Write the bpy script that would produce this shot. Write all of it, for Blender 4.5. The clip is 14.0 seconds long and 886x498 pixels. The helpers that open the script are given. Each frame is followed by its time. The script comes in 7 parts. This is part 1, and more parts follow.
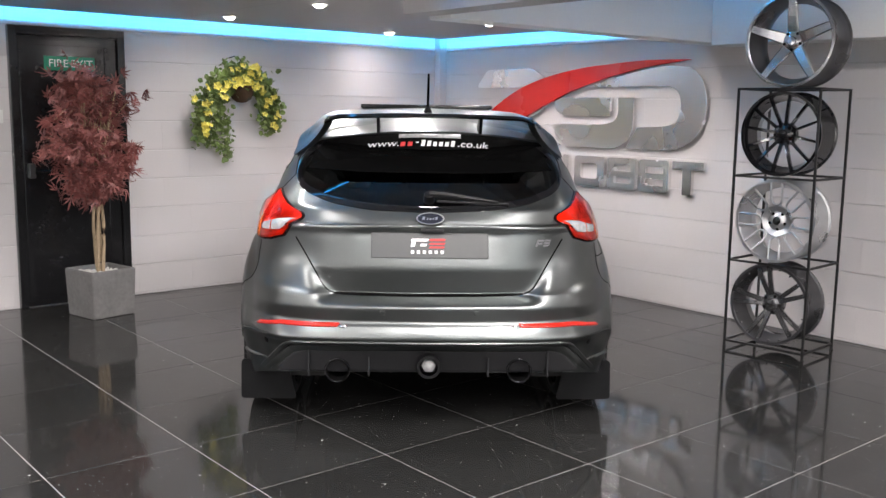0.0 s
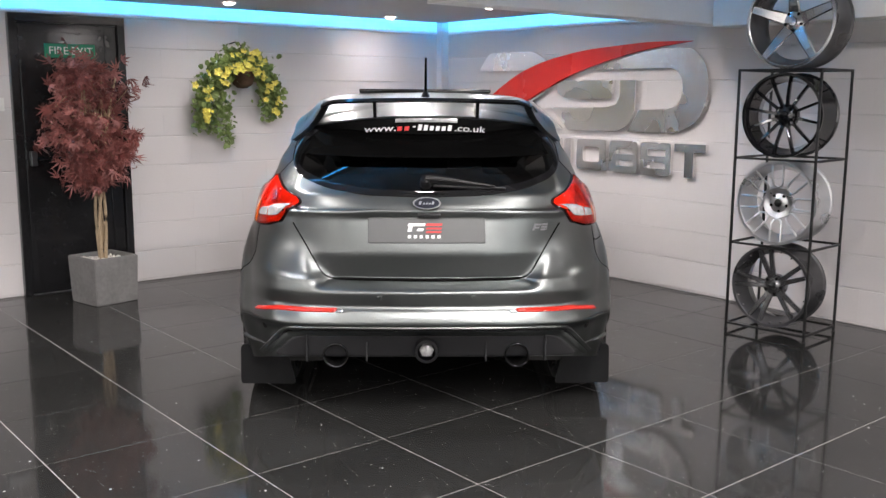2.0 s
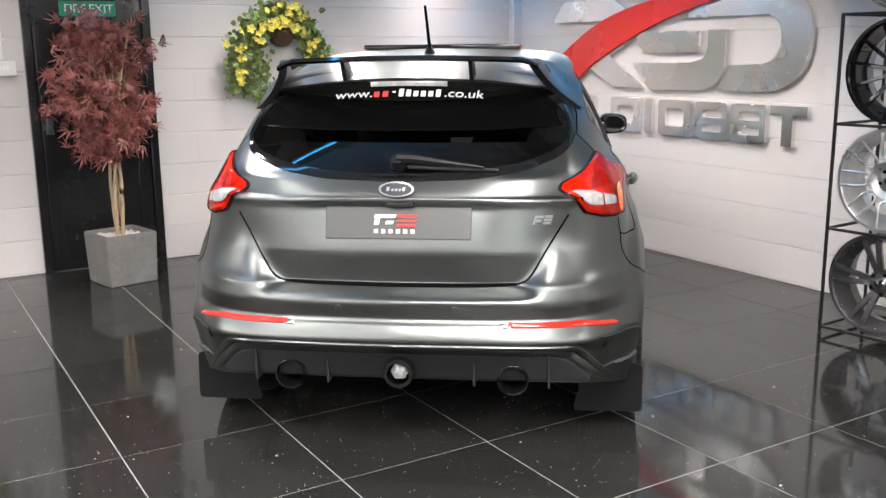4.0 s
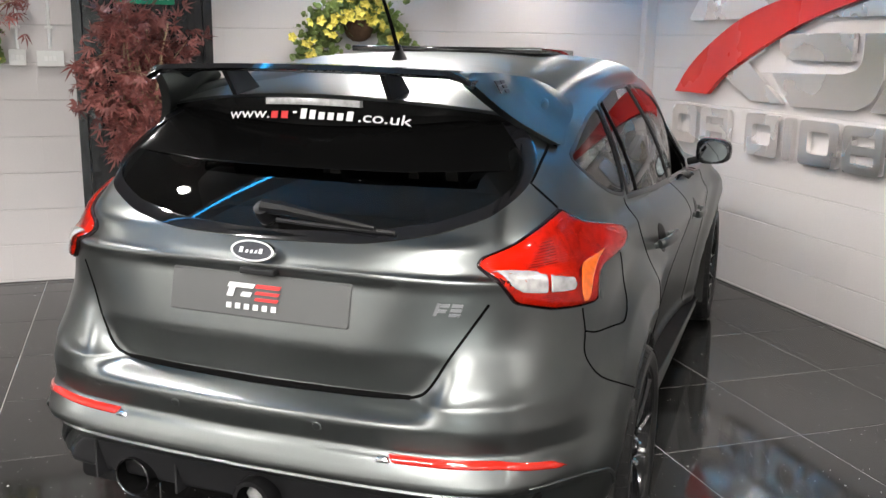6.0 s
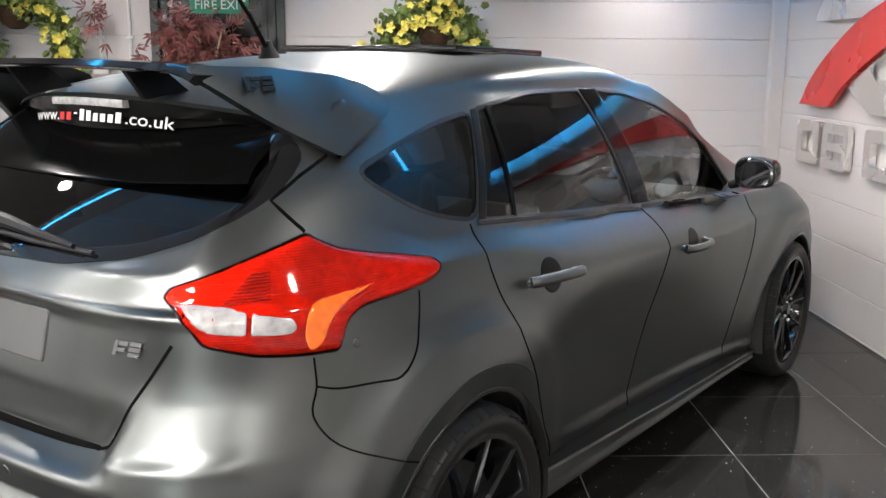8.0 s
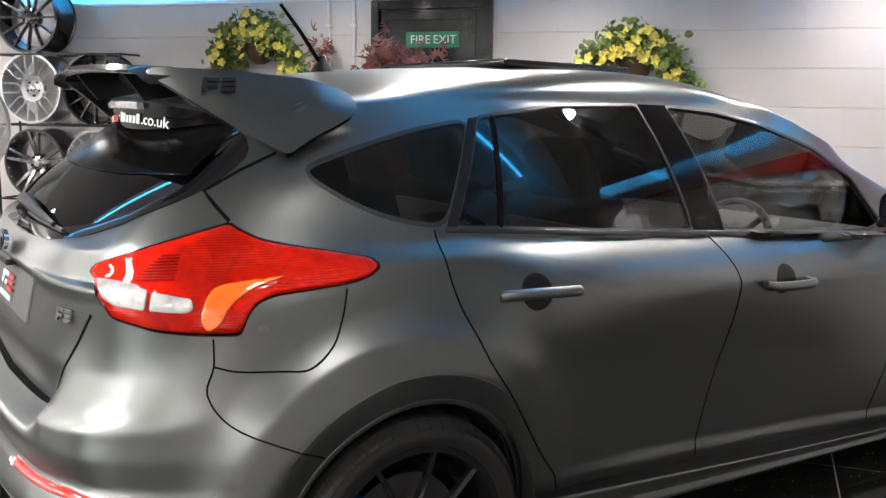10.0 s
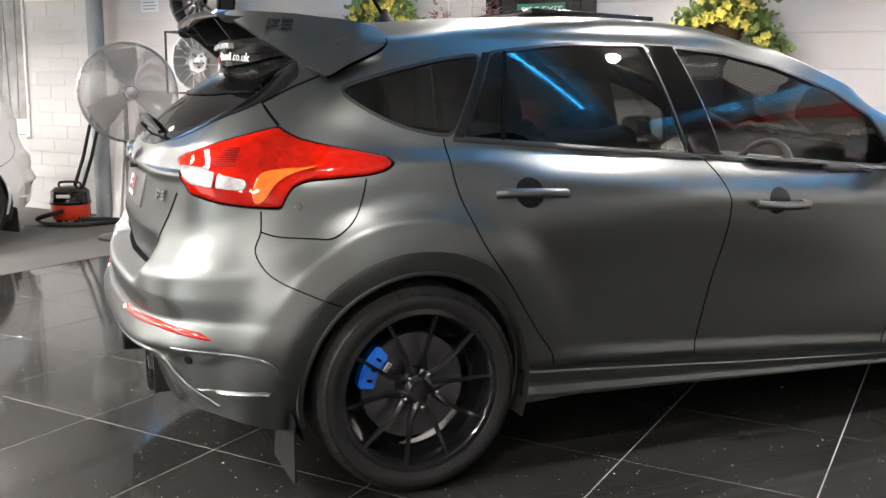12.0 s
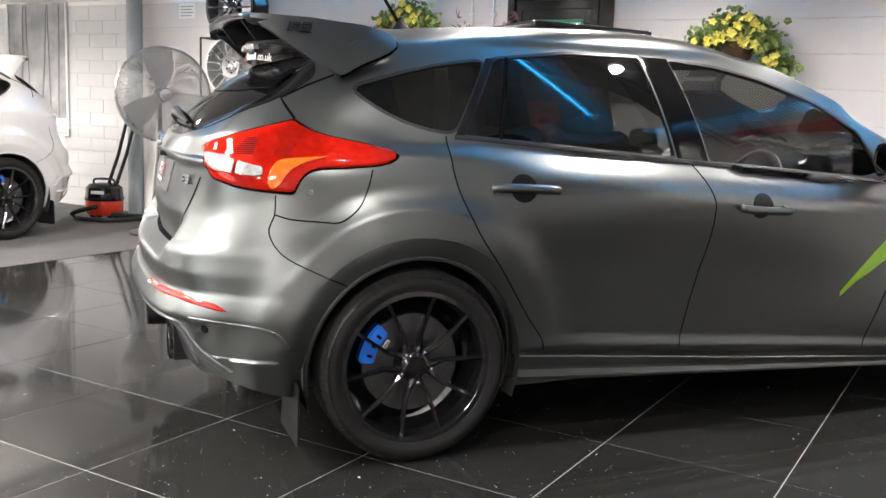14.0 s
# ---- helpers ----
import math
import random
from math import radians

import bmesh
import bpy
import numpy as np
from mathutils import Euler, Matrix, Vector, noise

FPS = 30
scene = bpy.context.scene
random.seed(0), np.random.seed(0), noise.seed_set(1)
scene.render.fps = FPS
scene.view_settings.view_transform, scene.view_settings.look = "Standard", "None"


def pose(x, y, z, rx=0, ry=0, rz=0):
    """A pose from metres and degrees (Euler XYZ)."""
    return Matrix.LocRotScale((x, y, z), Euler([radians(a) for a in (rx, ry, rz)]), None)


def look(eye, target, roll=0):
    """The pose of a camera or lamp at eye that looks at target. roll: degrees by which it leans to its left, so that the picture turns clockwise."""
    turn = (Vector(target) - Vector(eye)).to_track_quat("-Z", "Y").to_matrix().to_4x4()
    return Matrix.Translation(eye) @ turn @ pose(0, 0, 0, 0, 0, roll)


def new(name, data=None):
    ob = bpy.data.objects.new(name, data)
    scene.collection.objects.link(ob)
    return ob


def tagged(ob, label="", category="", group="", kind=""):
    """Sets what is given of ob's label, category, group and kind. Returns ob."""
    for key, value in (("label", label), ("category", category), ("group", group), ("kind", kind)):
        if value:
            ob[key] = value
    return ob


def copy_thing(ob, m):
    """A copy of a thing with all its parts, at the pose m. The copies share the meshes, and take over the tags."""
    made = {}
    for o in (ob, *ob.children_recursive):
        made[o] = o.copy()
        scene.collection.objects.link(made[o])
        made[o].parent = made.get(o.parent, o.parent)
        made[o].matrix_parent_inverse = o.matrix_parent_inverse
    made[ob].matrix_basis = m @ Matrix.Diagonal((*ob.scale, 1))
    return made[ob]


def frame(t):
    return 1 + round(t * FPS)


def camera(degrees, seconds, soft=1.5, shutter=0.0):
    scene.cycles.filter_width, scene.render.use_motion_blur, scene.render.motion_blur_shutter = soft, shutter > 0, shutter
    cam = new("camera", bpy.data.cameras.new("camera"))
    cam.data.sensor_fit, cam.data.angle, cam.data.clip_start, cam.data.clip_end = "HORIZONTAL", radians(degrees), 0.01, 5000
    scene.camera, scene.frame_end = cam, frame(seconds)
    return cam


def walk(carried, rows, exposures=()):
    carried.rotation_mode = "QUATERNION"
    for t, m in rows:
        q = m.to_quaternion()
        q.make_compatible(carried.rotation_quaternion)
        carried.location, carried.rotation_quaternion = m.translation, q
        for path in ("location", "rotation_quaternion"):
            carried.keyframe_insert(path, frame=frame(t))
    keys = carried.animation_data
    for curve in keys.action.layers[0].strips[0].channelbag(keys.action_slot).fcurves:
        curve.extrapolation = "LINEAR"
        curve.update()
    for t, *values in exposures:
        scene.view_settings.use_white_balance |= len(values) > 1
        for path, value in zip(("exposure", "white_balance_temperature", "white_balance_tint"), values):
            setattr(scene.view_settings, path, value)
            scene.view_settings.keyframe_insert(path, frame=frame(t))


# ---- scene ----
cam = camera(50.5, 14.0)
PATH = [
    (0, (0.019, -0.023, 1.484), (1.291, 1.492, 1.191), 0.8),
    (0.5, (0.01, -0.097, 1.492), (1.276, 1.424, 1.199), 0.5),
    (1, (0.019, -0.121, 1.495), (1.28, 1.403, 1.197), 0.5),
    (1.5, (0.033, -0.108, 1.498), (1.29, 1.416, 1.187), 0.4),
    (2, (0.06, -0.055, 1.485), (1.315, 1.468, 1.159), 0.3),
    (2.5, (0.151, 0.012, 1.48), (1.39, 1.543, 1.135), 0.1),
    (3, (0.466, 0.081, 1.474), (1.632, 1.663, 1.106), -0.4),
    (5.5, (1.967, 0.697, 1.521), (2.703, 2.501, 1.068), 0.5),
    (6, (2.351, 0.816, 1.53), (2.95, 2.675, 1.098), 0.8),
    (6.5, (2.652, 0.935, 1.519), (3.153, 2.826, 1.102), 0.8),
    (7, (2.96, 1.043, 1.503), (3.355, 2.957, 1.076), 0.9),
    (7.5, (3.283, 1.048, 1.486), (3.525, 2.988, 1.067), 0.6),
    (10, (4.473, 1.195, 1.381), (3.847, 3.069, 1.071), 0.6),
    (10.5, (4.627, 1.234, 1.321), (3.836, 3.047, 1.026), 0.5),
    (11, (4.841, 1.199, 1.293), (3.907, 2.942, 0.989), 0.4),
    (11.5, (4.989, 1.03, 1.234), (4.027, 2.759, 0.938), 0.4),
    (12, (5.131, 0.829, 1.217), (4.172, 2.552, 0.885), 0.5),
    (12.5, (5.27, 0.74, 1.185), (4.281, 2.442, 0.831), 0.7),
    (13, (5.315, 0.682, 1.167), (4.317, 2.378, 0.81), 1.2),
    (13.5, (5.341, 0.656, 1.162), (4.332, 2.349, 0.825), 1.6),
    (14, (5.339, 0.658, 1.168), (4.325, 2.356, 0.869), 2.2),
]
walk(cam, [(t, look(eye, target, roll)) for t, eye, target, roll in PATH],
     [(0, 0.17, 6450, 15), (0.6, 0.04, 6450, 15), (2, 0.12, 6500, 15), (3, 0.51, 6550, 14), (5.5, 0.42, 6550, 11), (6.5, 0.20, 6600, 11), (7.5, 0.34, 6600, 12), (10, 0.48, 6650, 13), (11, 0.50, 6750, 13), (11.5, 0.56, 6750, 13), (12.5, 0.84, 6750, 13), (14, 0.74, 6700, 13)])

# ---- world, lamps ----
from mathutils.bvhtree import BVHTree
from mathutils.geometry import delaunay_2d_cdt

rng = random.Random(7)
world = bpy.data.worlds.new("world")
scene.world = world
world.use_nodes = True
world.node_tree.nodes["Background"].inputs[0].default_value = (0.6, 0.65, 0.7, 1)
world.node_tree.nodes["Background"].inputs[1].default_value = 0.02
scene.view_settings.exposure = 0.27

WALL_E, WALL_N, WALL_W, WALL_S = 5.974, 7.128, -5.0, -4.2   # inner faces of the room
RAFT, CEIL = 2.147, 2.62                                    # undersides of the lowered raft and of the main ceiling
TILE = 0.618


def area_lamp(name, m, size, power, colour=(1, 1, 1), size_y=None, spread=180):
    data = bpy.data.lights.new(name, "AREA")
    data.shape = "RECTANGLE" if size_y else "DISK"
    data.size = size
    if size_y:
        data.size_y = size_y
    data.energy, data.color, data.spread = power, colour, radians(spread)
    ob = new(name, data)
    ob.matrix_world = m
    return ob


WARM = (1.0, 0.965, 0.925)
RAFT_LIGHTS = [(-0.75, 6.62, 5), (-0.70, 4.95, 5), (1.74, 6.55, 3), (1.74, 5.30, 5), (3.39, 6.50, 4.5), (3.40, 5.28, 16), (5.05, 6.74, 4), (5.04, 5.44, 13), (1.71, 4.05, 16), (3.42, 4.30, 22), (4.62, 4.17, 24)]   # with their watts
# main ceiling downlights, added out of view to brighten the room
ADDED_CEIL_LIGHTS = [(-2.2, 1.2), (-2.2, -1.4), (0.2, 2.6), (4.9, 1.9)]
# soffit downlights added out of view to brighten the carpeted corner
ADDED_SOFFIT_LIGHTS = [(-3.9, 5.2), (-2.9, 4.7), (-2.3, 4.4), (-1.8, 4.7)]
ADDED_PANELS = [(0.9, 0.7), (0.9, -1.7), (4.9, -1.7), (4.2, -3.0), (2.4, -3.0), (-3.5, -0.6), (-3.4, 2.2), (2.2, 1.0)]   # long light panels added to the main ceiling, unseen, to brighten car and room
for x, y, watts in RAFT_LIGHTS:
    area_lamp("downlight_lamp", pose(x, y, RAFT - 0.032), 0.085, watts, WARM, spread=165)
for x, y in ADDED_CEIL_LIGHTS:
    area_lamp("downlight_lamp", pose(x, y, CEIL - 0.045), 0.12, 14 if x > 4 else 34, WARM, spread=165)
for x, y in ADDED_SOFFIT_LIGHTS:
    area_lamp("downlight_lamp", pose(x, y, RAFT - 0.092), 0.085, 36, WARM, spread=165)
for x, y in ADDED_PANELS:
    area_lamp("panel_lamp", pose(x, y, CEIL - 0.022), 0.28, 44 if x > 4 else (75 if y > 0.9 else 95) if x > 0 else 85, WARM, 1.18, 170)
BLUE = (0.03, 0.42, 1.0)
# the blue tape lies on the raft, a hand's width in from its edge, and shines on the walls
area_lamp("cove_lamp", pose(2.1, WALL_N - 0.235, RAFT + 0.105, 90 + 12, 0, 0), 7.6, 50, BLUE, 0.012)
area_lamp("cove_lamp", pose(WALL_E - 0.235, 5.5, RAFT + 0.105, 90 + 12, 0, -90), 3.0, 24, BLUE, 0.012)


# ---- materials ----
def material(name, colour, rough=0.5, metal=0.0, scale=20.0, vary=0.06, bump=0.0, coat=0.0, rough_vary=0.05, per_object=0.0, big=2.0):
    """Base colour varied at two scales (grain and stains), with a fine relief."""
    m = bpy.data.materials.new(name)
    m.use_nodes = True
    n, l = m.node_tree.nodes, m.node_tree.links
    b = n["Principled BSDF"]
    b.inputs["Metallic"].default_value = metal
    b.inputs["Coat Weight"].default_value = coat
    b.inputs["Coat Roughness"].default_value = 0.06
    tc = n.new("ShaderNodeTexCoord")
    fine, wide = n.new("ShaderNodeTexNoise"), n.new("ShaderNodeTexNoise")
    fine.inputs["Scale"].default_value, wide.inputs["Scale"].default_value = scale, big
    fine.inputs["Detail"].default_value, wide.inputs["Detail"].default_value = 5, 4
    for x in (fine, wide):
        l.new(tc.outputs["Object"], x.inputs["Vector"])
    add = n.new("ShaderNodeMath")
    l.new(fine.outputs["Fac"], add.inputs[0]), l.new(wide.outputs["Fac"], add.inputs[1])
    total = add.outputs[0]
    if per_object:
        info, mul, add2 = n.new("ShaderNodeObjectInfo"), n.new("ShaderNodeMath"), n.new("ShaderNodeMath")
        mul.operation, mul.inputs[1].default_value = "MULTIPLY", per_object
        l.new(info.outputs["Random"], mul.inputs[0])
        l.new(total, add2.inputs[0]), l.new(mul.outputs[0], add2.inputs[1])
        total = add2.outputs[0]
    ramp = n.new("ShaderNodeMapRange")
    ramp.inputs["From Min"].default_value, ramp.inputs["From Max"].default_value = 0.6, 1.4 + per_object
    ramp.inputs["To Min"].default_value, ramp.inputs["To Max"].default_value = 1 - vary, 1 + vary
    l.new(total, ramp.inputs["Value"])
    mix = n.new("ShaderNodeVectorMath")
    mix.operation, mix.inputs[0].default_value = "SCALE", colour[:3]
    l.new(ramp.outputs[0], mix.inputs["Scale"])
    l.new(mix.outputs[0], b.inputs["Base Color"])
    rr = n.new("ShaderNodeMapRange")
    rr.inputs["From Min"].default_value, rr.inputs["From Max"].default_value = 0.3, 0.7
    rr.inputs["To Min"].default_value, rr.inputs["To Max"].default_value = max(0.0, rough - rough_vary), min(1.0, rough + rough_vary)
    l.new(wide.outputs["Fac"], rr.inputs["Value"])
    l.new(rr.outputs[0], b.inputs["Roughness"])
    if bump:
        bp = n.new("ShaderNodeBump")
        bp.inputs["Strength"].default_value, bp.inputs["Distance"].default_value = bump, 0.002
        l.new(fine.outputs["Fac"], bp.inputs["Height"])
        l.new(bp.outputs[0], b.inputs["Normal"])
    return m


def glowing(name, colour, strength):
    m = bpy.data.materials.new(name)
    m.use_nodes = True
    b = m.node_tree.nodes["Principled BSDF"]
    b.inputs["Base Color"].default_value = (0.9, 0.9, 0.9, 1)
    b.inputs["Emission Color"].default_value = (*colour, 1)
    b.inputs["Emission Strength"].default_value = strength
    return m


def tinted_glass(name, tint, rough=0.0, solid=0.0):
    """A thin pane: it mirrors by Fresnel and lets a tinted share of the light straight through."""
    m = bpy.data.materials.new(name)
    m.use_nodes = True
    n, l = m.node_tree.nodes, m.node_tree.links
    n.clear()
    out, mix, gl, tr, fr = (n.new("ShaderNode" + k) for k in ("OutputMaterial", "MixShader", "BsdfGlossy", "BsdfTransparent", "Fresnel"))
    fr.inputs["IOR"].default_value = 1.75
    gl.inputs["Roughness"].default_value = rough
    tr.inputs["Color"].default_value = (*tint, 1)
    l.new(fr.outputs[0], mix.inputs[0]), l.new(tr.outputs[0], mix.inputs[1]), l.new(gl.outputs[0], mix.inputs[2])
    l.new(mix.outputs[0], out.inputs["Surface"])
    return m


def floor_tile_material():
    """Polished black quartz with bright flecks."""
    m = material("black quartz tile", (0.022, 0.0218, 0.0210), 0.075, scale=60, vary=0.35, rough_vary=0.015, per_object=0.5, big=1.3)
    n, l = m.node_tree.nodes, m.node_tree.links
    b = n["Principled BSDF"]
    b.inputs["Specular IOR Level"].default_value = 0.36
    old = b.inputs["Base Color"].links[0].from_socket
    tc = n.new("ShaderNodeTexCoord")
    loc = n.new("ShaderNodeObjectInfo")
    off = n.new("ShaderNodeVectorMath")
    l.new(tc.outputs["Object"], off.inputs[0]), l.new(loc.outputs["Location"], off.inputs[1])
    for cell, limit, rare in ((13.0, 0.062, 0.80), (95.0, 0.16, 0.93)):
        vo, lt, sep, keep, both, mix = (n.new("ShaderNode" + k) for k in ("TexVoronoi", "Math", "SeparateColor", "Math", "Math", "Mix"))
        vo.inputs["Scale"].default_value = cell
        l.new(off.outputs[0], vo.inputs["Vector"])
        lt.operation, lt.inputs[1].default_value = "LESS_THAN", limit
        keep.operation, keep.inputs[1].default_value = "GREATER_THAN", rare
        both.operation, mix.data_type = "MULTIPLY", "RGBA"
        l.new(vo.outputs["Distance"], lt.inputs[0])
        l.new(vo.outputs["Color"], sep.inputs[0]), l.new(sep.outputs[0], keep.inputs[0])
        l.new(lt.outputs[0], both.inputs[0]), l.new(keep.outputs[0], both.inputs[1])
        l.new(both.outputs[0], mix.inputs["Factor"]), l.new(old, mix.inputs["A"])
        mix.inputs["B"].default_value = (0.75, 0.75, 0.74, 1)
        old = mix.outputs["Result"]
    l.new(old, b.inputs["Base Color"])
    return m


def brushed_metal(name, colour, rough):
    """Metal brushed upright: long grain in the relief."""
    m = material(name, colour, rough, 1.0, scale=30, vary=0.03, rough_vary=0.02)
    n, l = m.node_tree.nodes, m.node_tree.links
    tc, mp, no, bp = (n.new("ShaderNode" + k) for k in ("TexCoord", "Mapping", "TexNoise", "Bump"))
    mp.inputs["Scale"].default_value = (300, 300, 4)
    bp.inputs["Strength"].default_value, bp.inputs["Distance"].default_value = 0.12, 0.0006
    l.new(tc.outputs["Object"], mp.inputs[0]), l.new(mp.outputs[0], no.inputs["Vector"])
    l.new(no.outputs["Fac"], bp.inputs["Height"]), l.new(bp.outputs[0], n["Principled BSDF"].inputs["Normal"])
    return m


M_BLOCK = material("painted block", (0.61, 0.58, 0.575), 0.55, scale=90, vary=0.05, bump=0.25, per_object=0.25, big=1.1)
M_MORTAR = material("painted joint", (0.58, 0.56, 0.555), 0.7, scale=120, vary=0.08, bump=0.3)
M_BRICK = material("painted brick", (0.56, 0.565, 0.57), 0.5, scale=70, vary=0.08, bump=0.5, per_object=0.5)
M_WHITE = material("white plaster", (0.82, 0.815, 0.80), 0.6, scale=50, vary=0.03, bump=0.1)
M_RAFT = material("grey ceiling board", (0.46, 0.455, 0.46), 0.6, scale=40, vary=0.04, bump=0.08)
M_TILE = floor_tile_material()
M_GROUT = material("grey grout", (0.36, 0.35, 0.34), 0.8, scale=160, vary=0.15, bump=0.3)
M_CARPET = material("grey carpet", (0.10, 0.098, 0.095), 0.95, scale=400, vary=0.4, bump=1.0)
M_DOOR = material("black gloss door paint", (0.012, 0.012, 0.013), 0.16, scale=25, vary=0.3, bump=0.25, rough_vary=0.08)
M_SIGN = material("green sign plastic", (0.01, 0.26, 0.14), 0.35, vary=0.03)
M_SIGNTEXT = material("white sign print", (0.85, 0.87, 0.85), 0.4, vary=0.02)
M_PAINT = material("satin grey metallic wrap", (0.160, 0.171, 0.168), 0.335, 1.0, scale=40, vary=0.025, rough_vary=0.012)
M_WHITECAR = material("white gloss car paint", (0.80, 0.80, 0.80), 0.15, 0.0, vary=0.02, coat=1.0)
M_BLACKGLOSS = material("black gloss plastic", (0.006, 0.006, 0.007), 0.07, vary=0.2, coat=0.1)
M_BLACK = material("black plastic", (0.018, 0.018, 0.019), 0.45, vary=0.25, scale=200, bump=0.15)
M_BLACKSATIN = material("satin black plastic", (0.007, 0.007, 0.0075), 0.42, vary=0.2, scale=200, bump=0.05)
M_GAP = material("panel gap shade", (0.004, 0.004, 0.004), 0.9, vary=0.1)
M_RUBBER = material("tyre rubber", (0.021, 0.021, 0.021), 0.33, vary=0.3, scale=120, bump=0.3)
M_RIM = material("black alloy", (0.012, 0.012, 0.013), 0.14, 0.2, vary=0.2, coat=0.6)
M_DISC = material("brake disc steel", (0.13, 0.13, 0.135), 0.38, 1.0, vary=0.15, scale=120)
M_CALIPER = material("blue caliper paint", (0.01, 0.19, 0.85), 0.25, vary=0.1, coat=0.5)
M_DARKCHROME = material("smoked chrome", (0.16, 0.16, 0.165), 0.16, 1.0, vary=0.1)
M_CHROME = material("chrome", (0.78, 0.79, 0.80), 0.10, 1.0, vary=0.03)
M_STEEL = brushed_metal("brushed steel", (0.83, 0.82, 0.81), 0.27)
M_RED = material("red gloss plate", (0.62, 0.025, 0.02), 0.28, vary=0.04)
def lens_material(name, tint):
    """Coloured lens: it mirrors by Fresnel and tints what lies behind it, with faint moulded ribs."""
    m = tinted_glass(name, tint)
    n, l = m.node_tree.nodes, m.node_tree.links
    n["Fresnel"].inputs["IOR"].default_value = 1.5
    n["Glossy BSDF"].inputs["Roughness"].default_value = 0.04
    return m


def lamp_bowl_material():
    """Faceted silvered reflector behind the lens."""
    m = material("silvered lamp bowl", (0.88, 0.87, 0.86), 0.3, 0.1, scale=40, vary=0.25, rough_vary=0.1, big=9)
    n, l = m.node_tree.nodes, m.node_tree.links
    tc, mp, wv, vo, add, bp = (n.new("ShaderNode" + k) for k in ("TexCoord", "Mapping", "TexWave", "TexVoronoi", "Math", "Bump"))
    mp.inputs["Scale"].default_value = (1, 1, 1)
    wv.bands_direction = "Z"
    wv.inputs["Scale"].default_value, wv.inputs["Distortion"].default_value = 60, 0.3
    vo.inputs["Scale"].default_value = 22
    bp.inputs["Strength"].default_value, bp.inputs["Distance"].default_value = 0.2, 0.003
    l.new(tc.outputs["Object"], mp.inputs[0])
    l.new(mp.outputs[0], wv.inputs["Vector"]), l.new(mp.outputs[0], vo.inputs["Vector"])
    l.new(wv.outputs["Fac"], add.inputs[0]), l.new(vo.outputs["Distance"], add.inputs[1])
    l.new(add.outputs[0], bp.inputs["Height"]), l.new(bp.outputs[0], n["Principled BSDF"].inputs["Normal"])
    return m


M_LENSRED = lens_material("deep red lens", (0.98, 0.115, 0.03))
M_BOWL = lamp_bowl_material()
M_LAMPRED = material("red lamp lens", (0.50, 0.018, 0.010), 0.07, vary=0.12, scale=70, coat=1.0)
# orange glow of the inner reflector, put into a fixed colour
M_LAMPGLOW = material("orange red lamp lens", (0.95, 0.165, 0.012), 0.10, vary=0.35, scale=50, coat=1.0)
M_LAMPCLEAR = material("clear lamp lens", (0.40, 0.39, 0.385), 0.22, 0.1, vary=0.5, scale=45, bump=0.6, coat=1.0)
M_BRAKECLEAR = material("smoky clear lamp lens", (0.34, 0.34, 0.34), 0.12, 0.2, vary=0.5, scale=60, coat=0.6)
M_LAMPDARK = material("lamp seal", (0.01, 0.003, 0.003), 0.15, vary=0.2)
M_PLATE = material("grey show plate", (0.078, 0.08, 0.08), 0.42, vary=0.03)
M_DECALW = material("white lettering film", (0.8, 0.8, 0.8), 0.4, vary=0.02)
M_DECALR = material("red lettering film", (0.6, 0.03, 0.03), 0.4, vary=0.02)
M_BADGEBLUE = material("dark blue enamel", (0.004, 0.007, 0.022), 0.15, vary=0.1, coat=1.0)
M_SEAT = material("dark seat cloth", (0.02, 0.02, 0.022), 0.8, scale=300, vary=0.3, bump=0.5)
M_SHELL = material("pale grey seat trim", (0.35, 0.34, 0.32), 0.5, vary=0.1)
M_LINING = material("dark cabin lining", (0.05, 0.049, 0.047), 0.85, vary=0.2, scale=150, bump=0.3)
# black that stands in for the spoiler mirrored in the rear glass
M_WINGREFL = material("black glass print", (0.003, 0.003, 0.003), 0.16, vary=0.1, rough_vary=0.0)
M_WINGREFL.node_tree.nodes["Principled BSDF"].inputs["Specular IOR Level"].default_value = 0.03
M_WINGFACE = material("black wing plastic", (0.005, 0.005, 0.005), 0.14, vary=0.1)
M_WINGFACE.node_tree.nodes["Principled BSDF"].inputs["Specular IOR Level"].default_value = 0.1
M_GLASS = tinted_glass("tinted car glass", (0.13, 0.135, 0.135))
M_GLASS.node_tree.nodes["Fresnel"].inputs["IOR"].default_value = 1.6
M_GLASSFRONT = tinted_glass("clear car glass", (0.92, 0.94, 0.92))
M_GLASSFRONT.node_tree.nodes["Fresnel"].inputs["IOR"].default_value = 1.8
# for the unseen south wall, kept dark so the doors mirror less light
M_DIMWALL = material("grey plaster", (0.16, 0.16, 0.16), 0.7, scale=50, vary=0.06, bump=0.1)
M_RACK = material("black painted steel", (0.014, 0.014, 0.014), 0.4, 0.2, vary=0.2, scale=80)
M_ALLOY_GREY = material("gunmetal alloy", (0.10, 0.10, 0.105), 0.3, 0.7, vary=0.15)
M_ALLOY_CUT = material("diamond cut alloy", (0.62, 0.62, 0.62), 0.22, 1.0, vary=0.08)
M_ALLOY_MID = material("polished gunmetal alloy", (0.30, 0.30, 0.31), 0.22, 0.9, vary=0.15)
M_ALLOY_SILVER = material("silver alloy", (0.62, 0.63, 0.64), 0.30, 0.85, vary=0.08)
M_ALLOY_BLACK = material("gloss black alloy", (0.012, 0.012, 0.014), 0.10, 0.2, vary=0.2, coat=1.0)
M_POT = material("grey stone pot", (0.17, 0.165, 0.16), 0.7, scale=35, vary=0.25, bump=0.6, big=6)
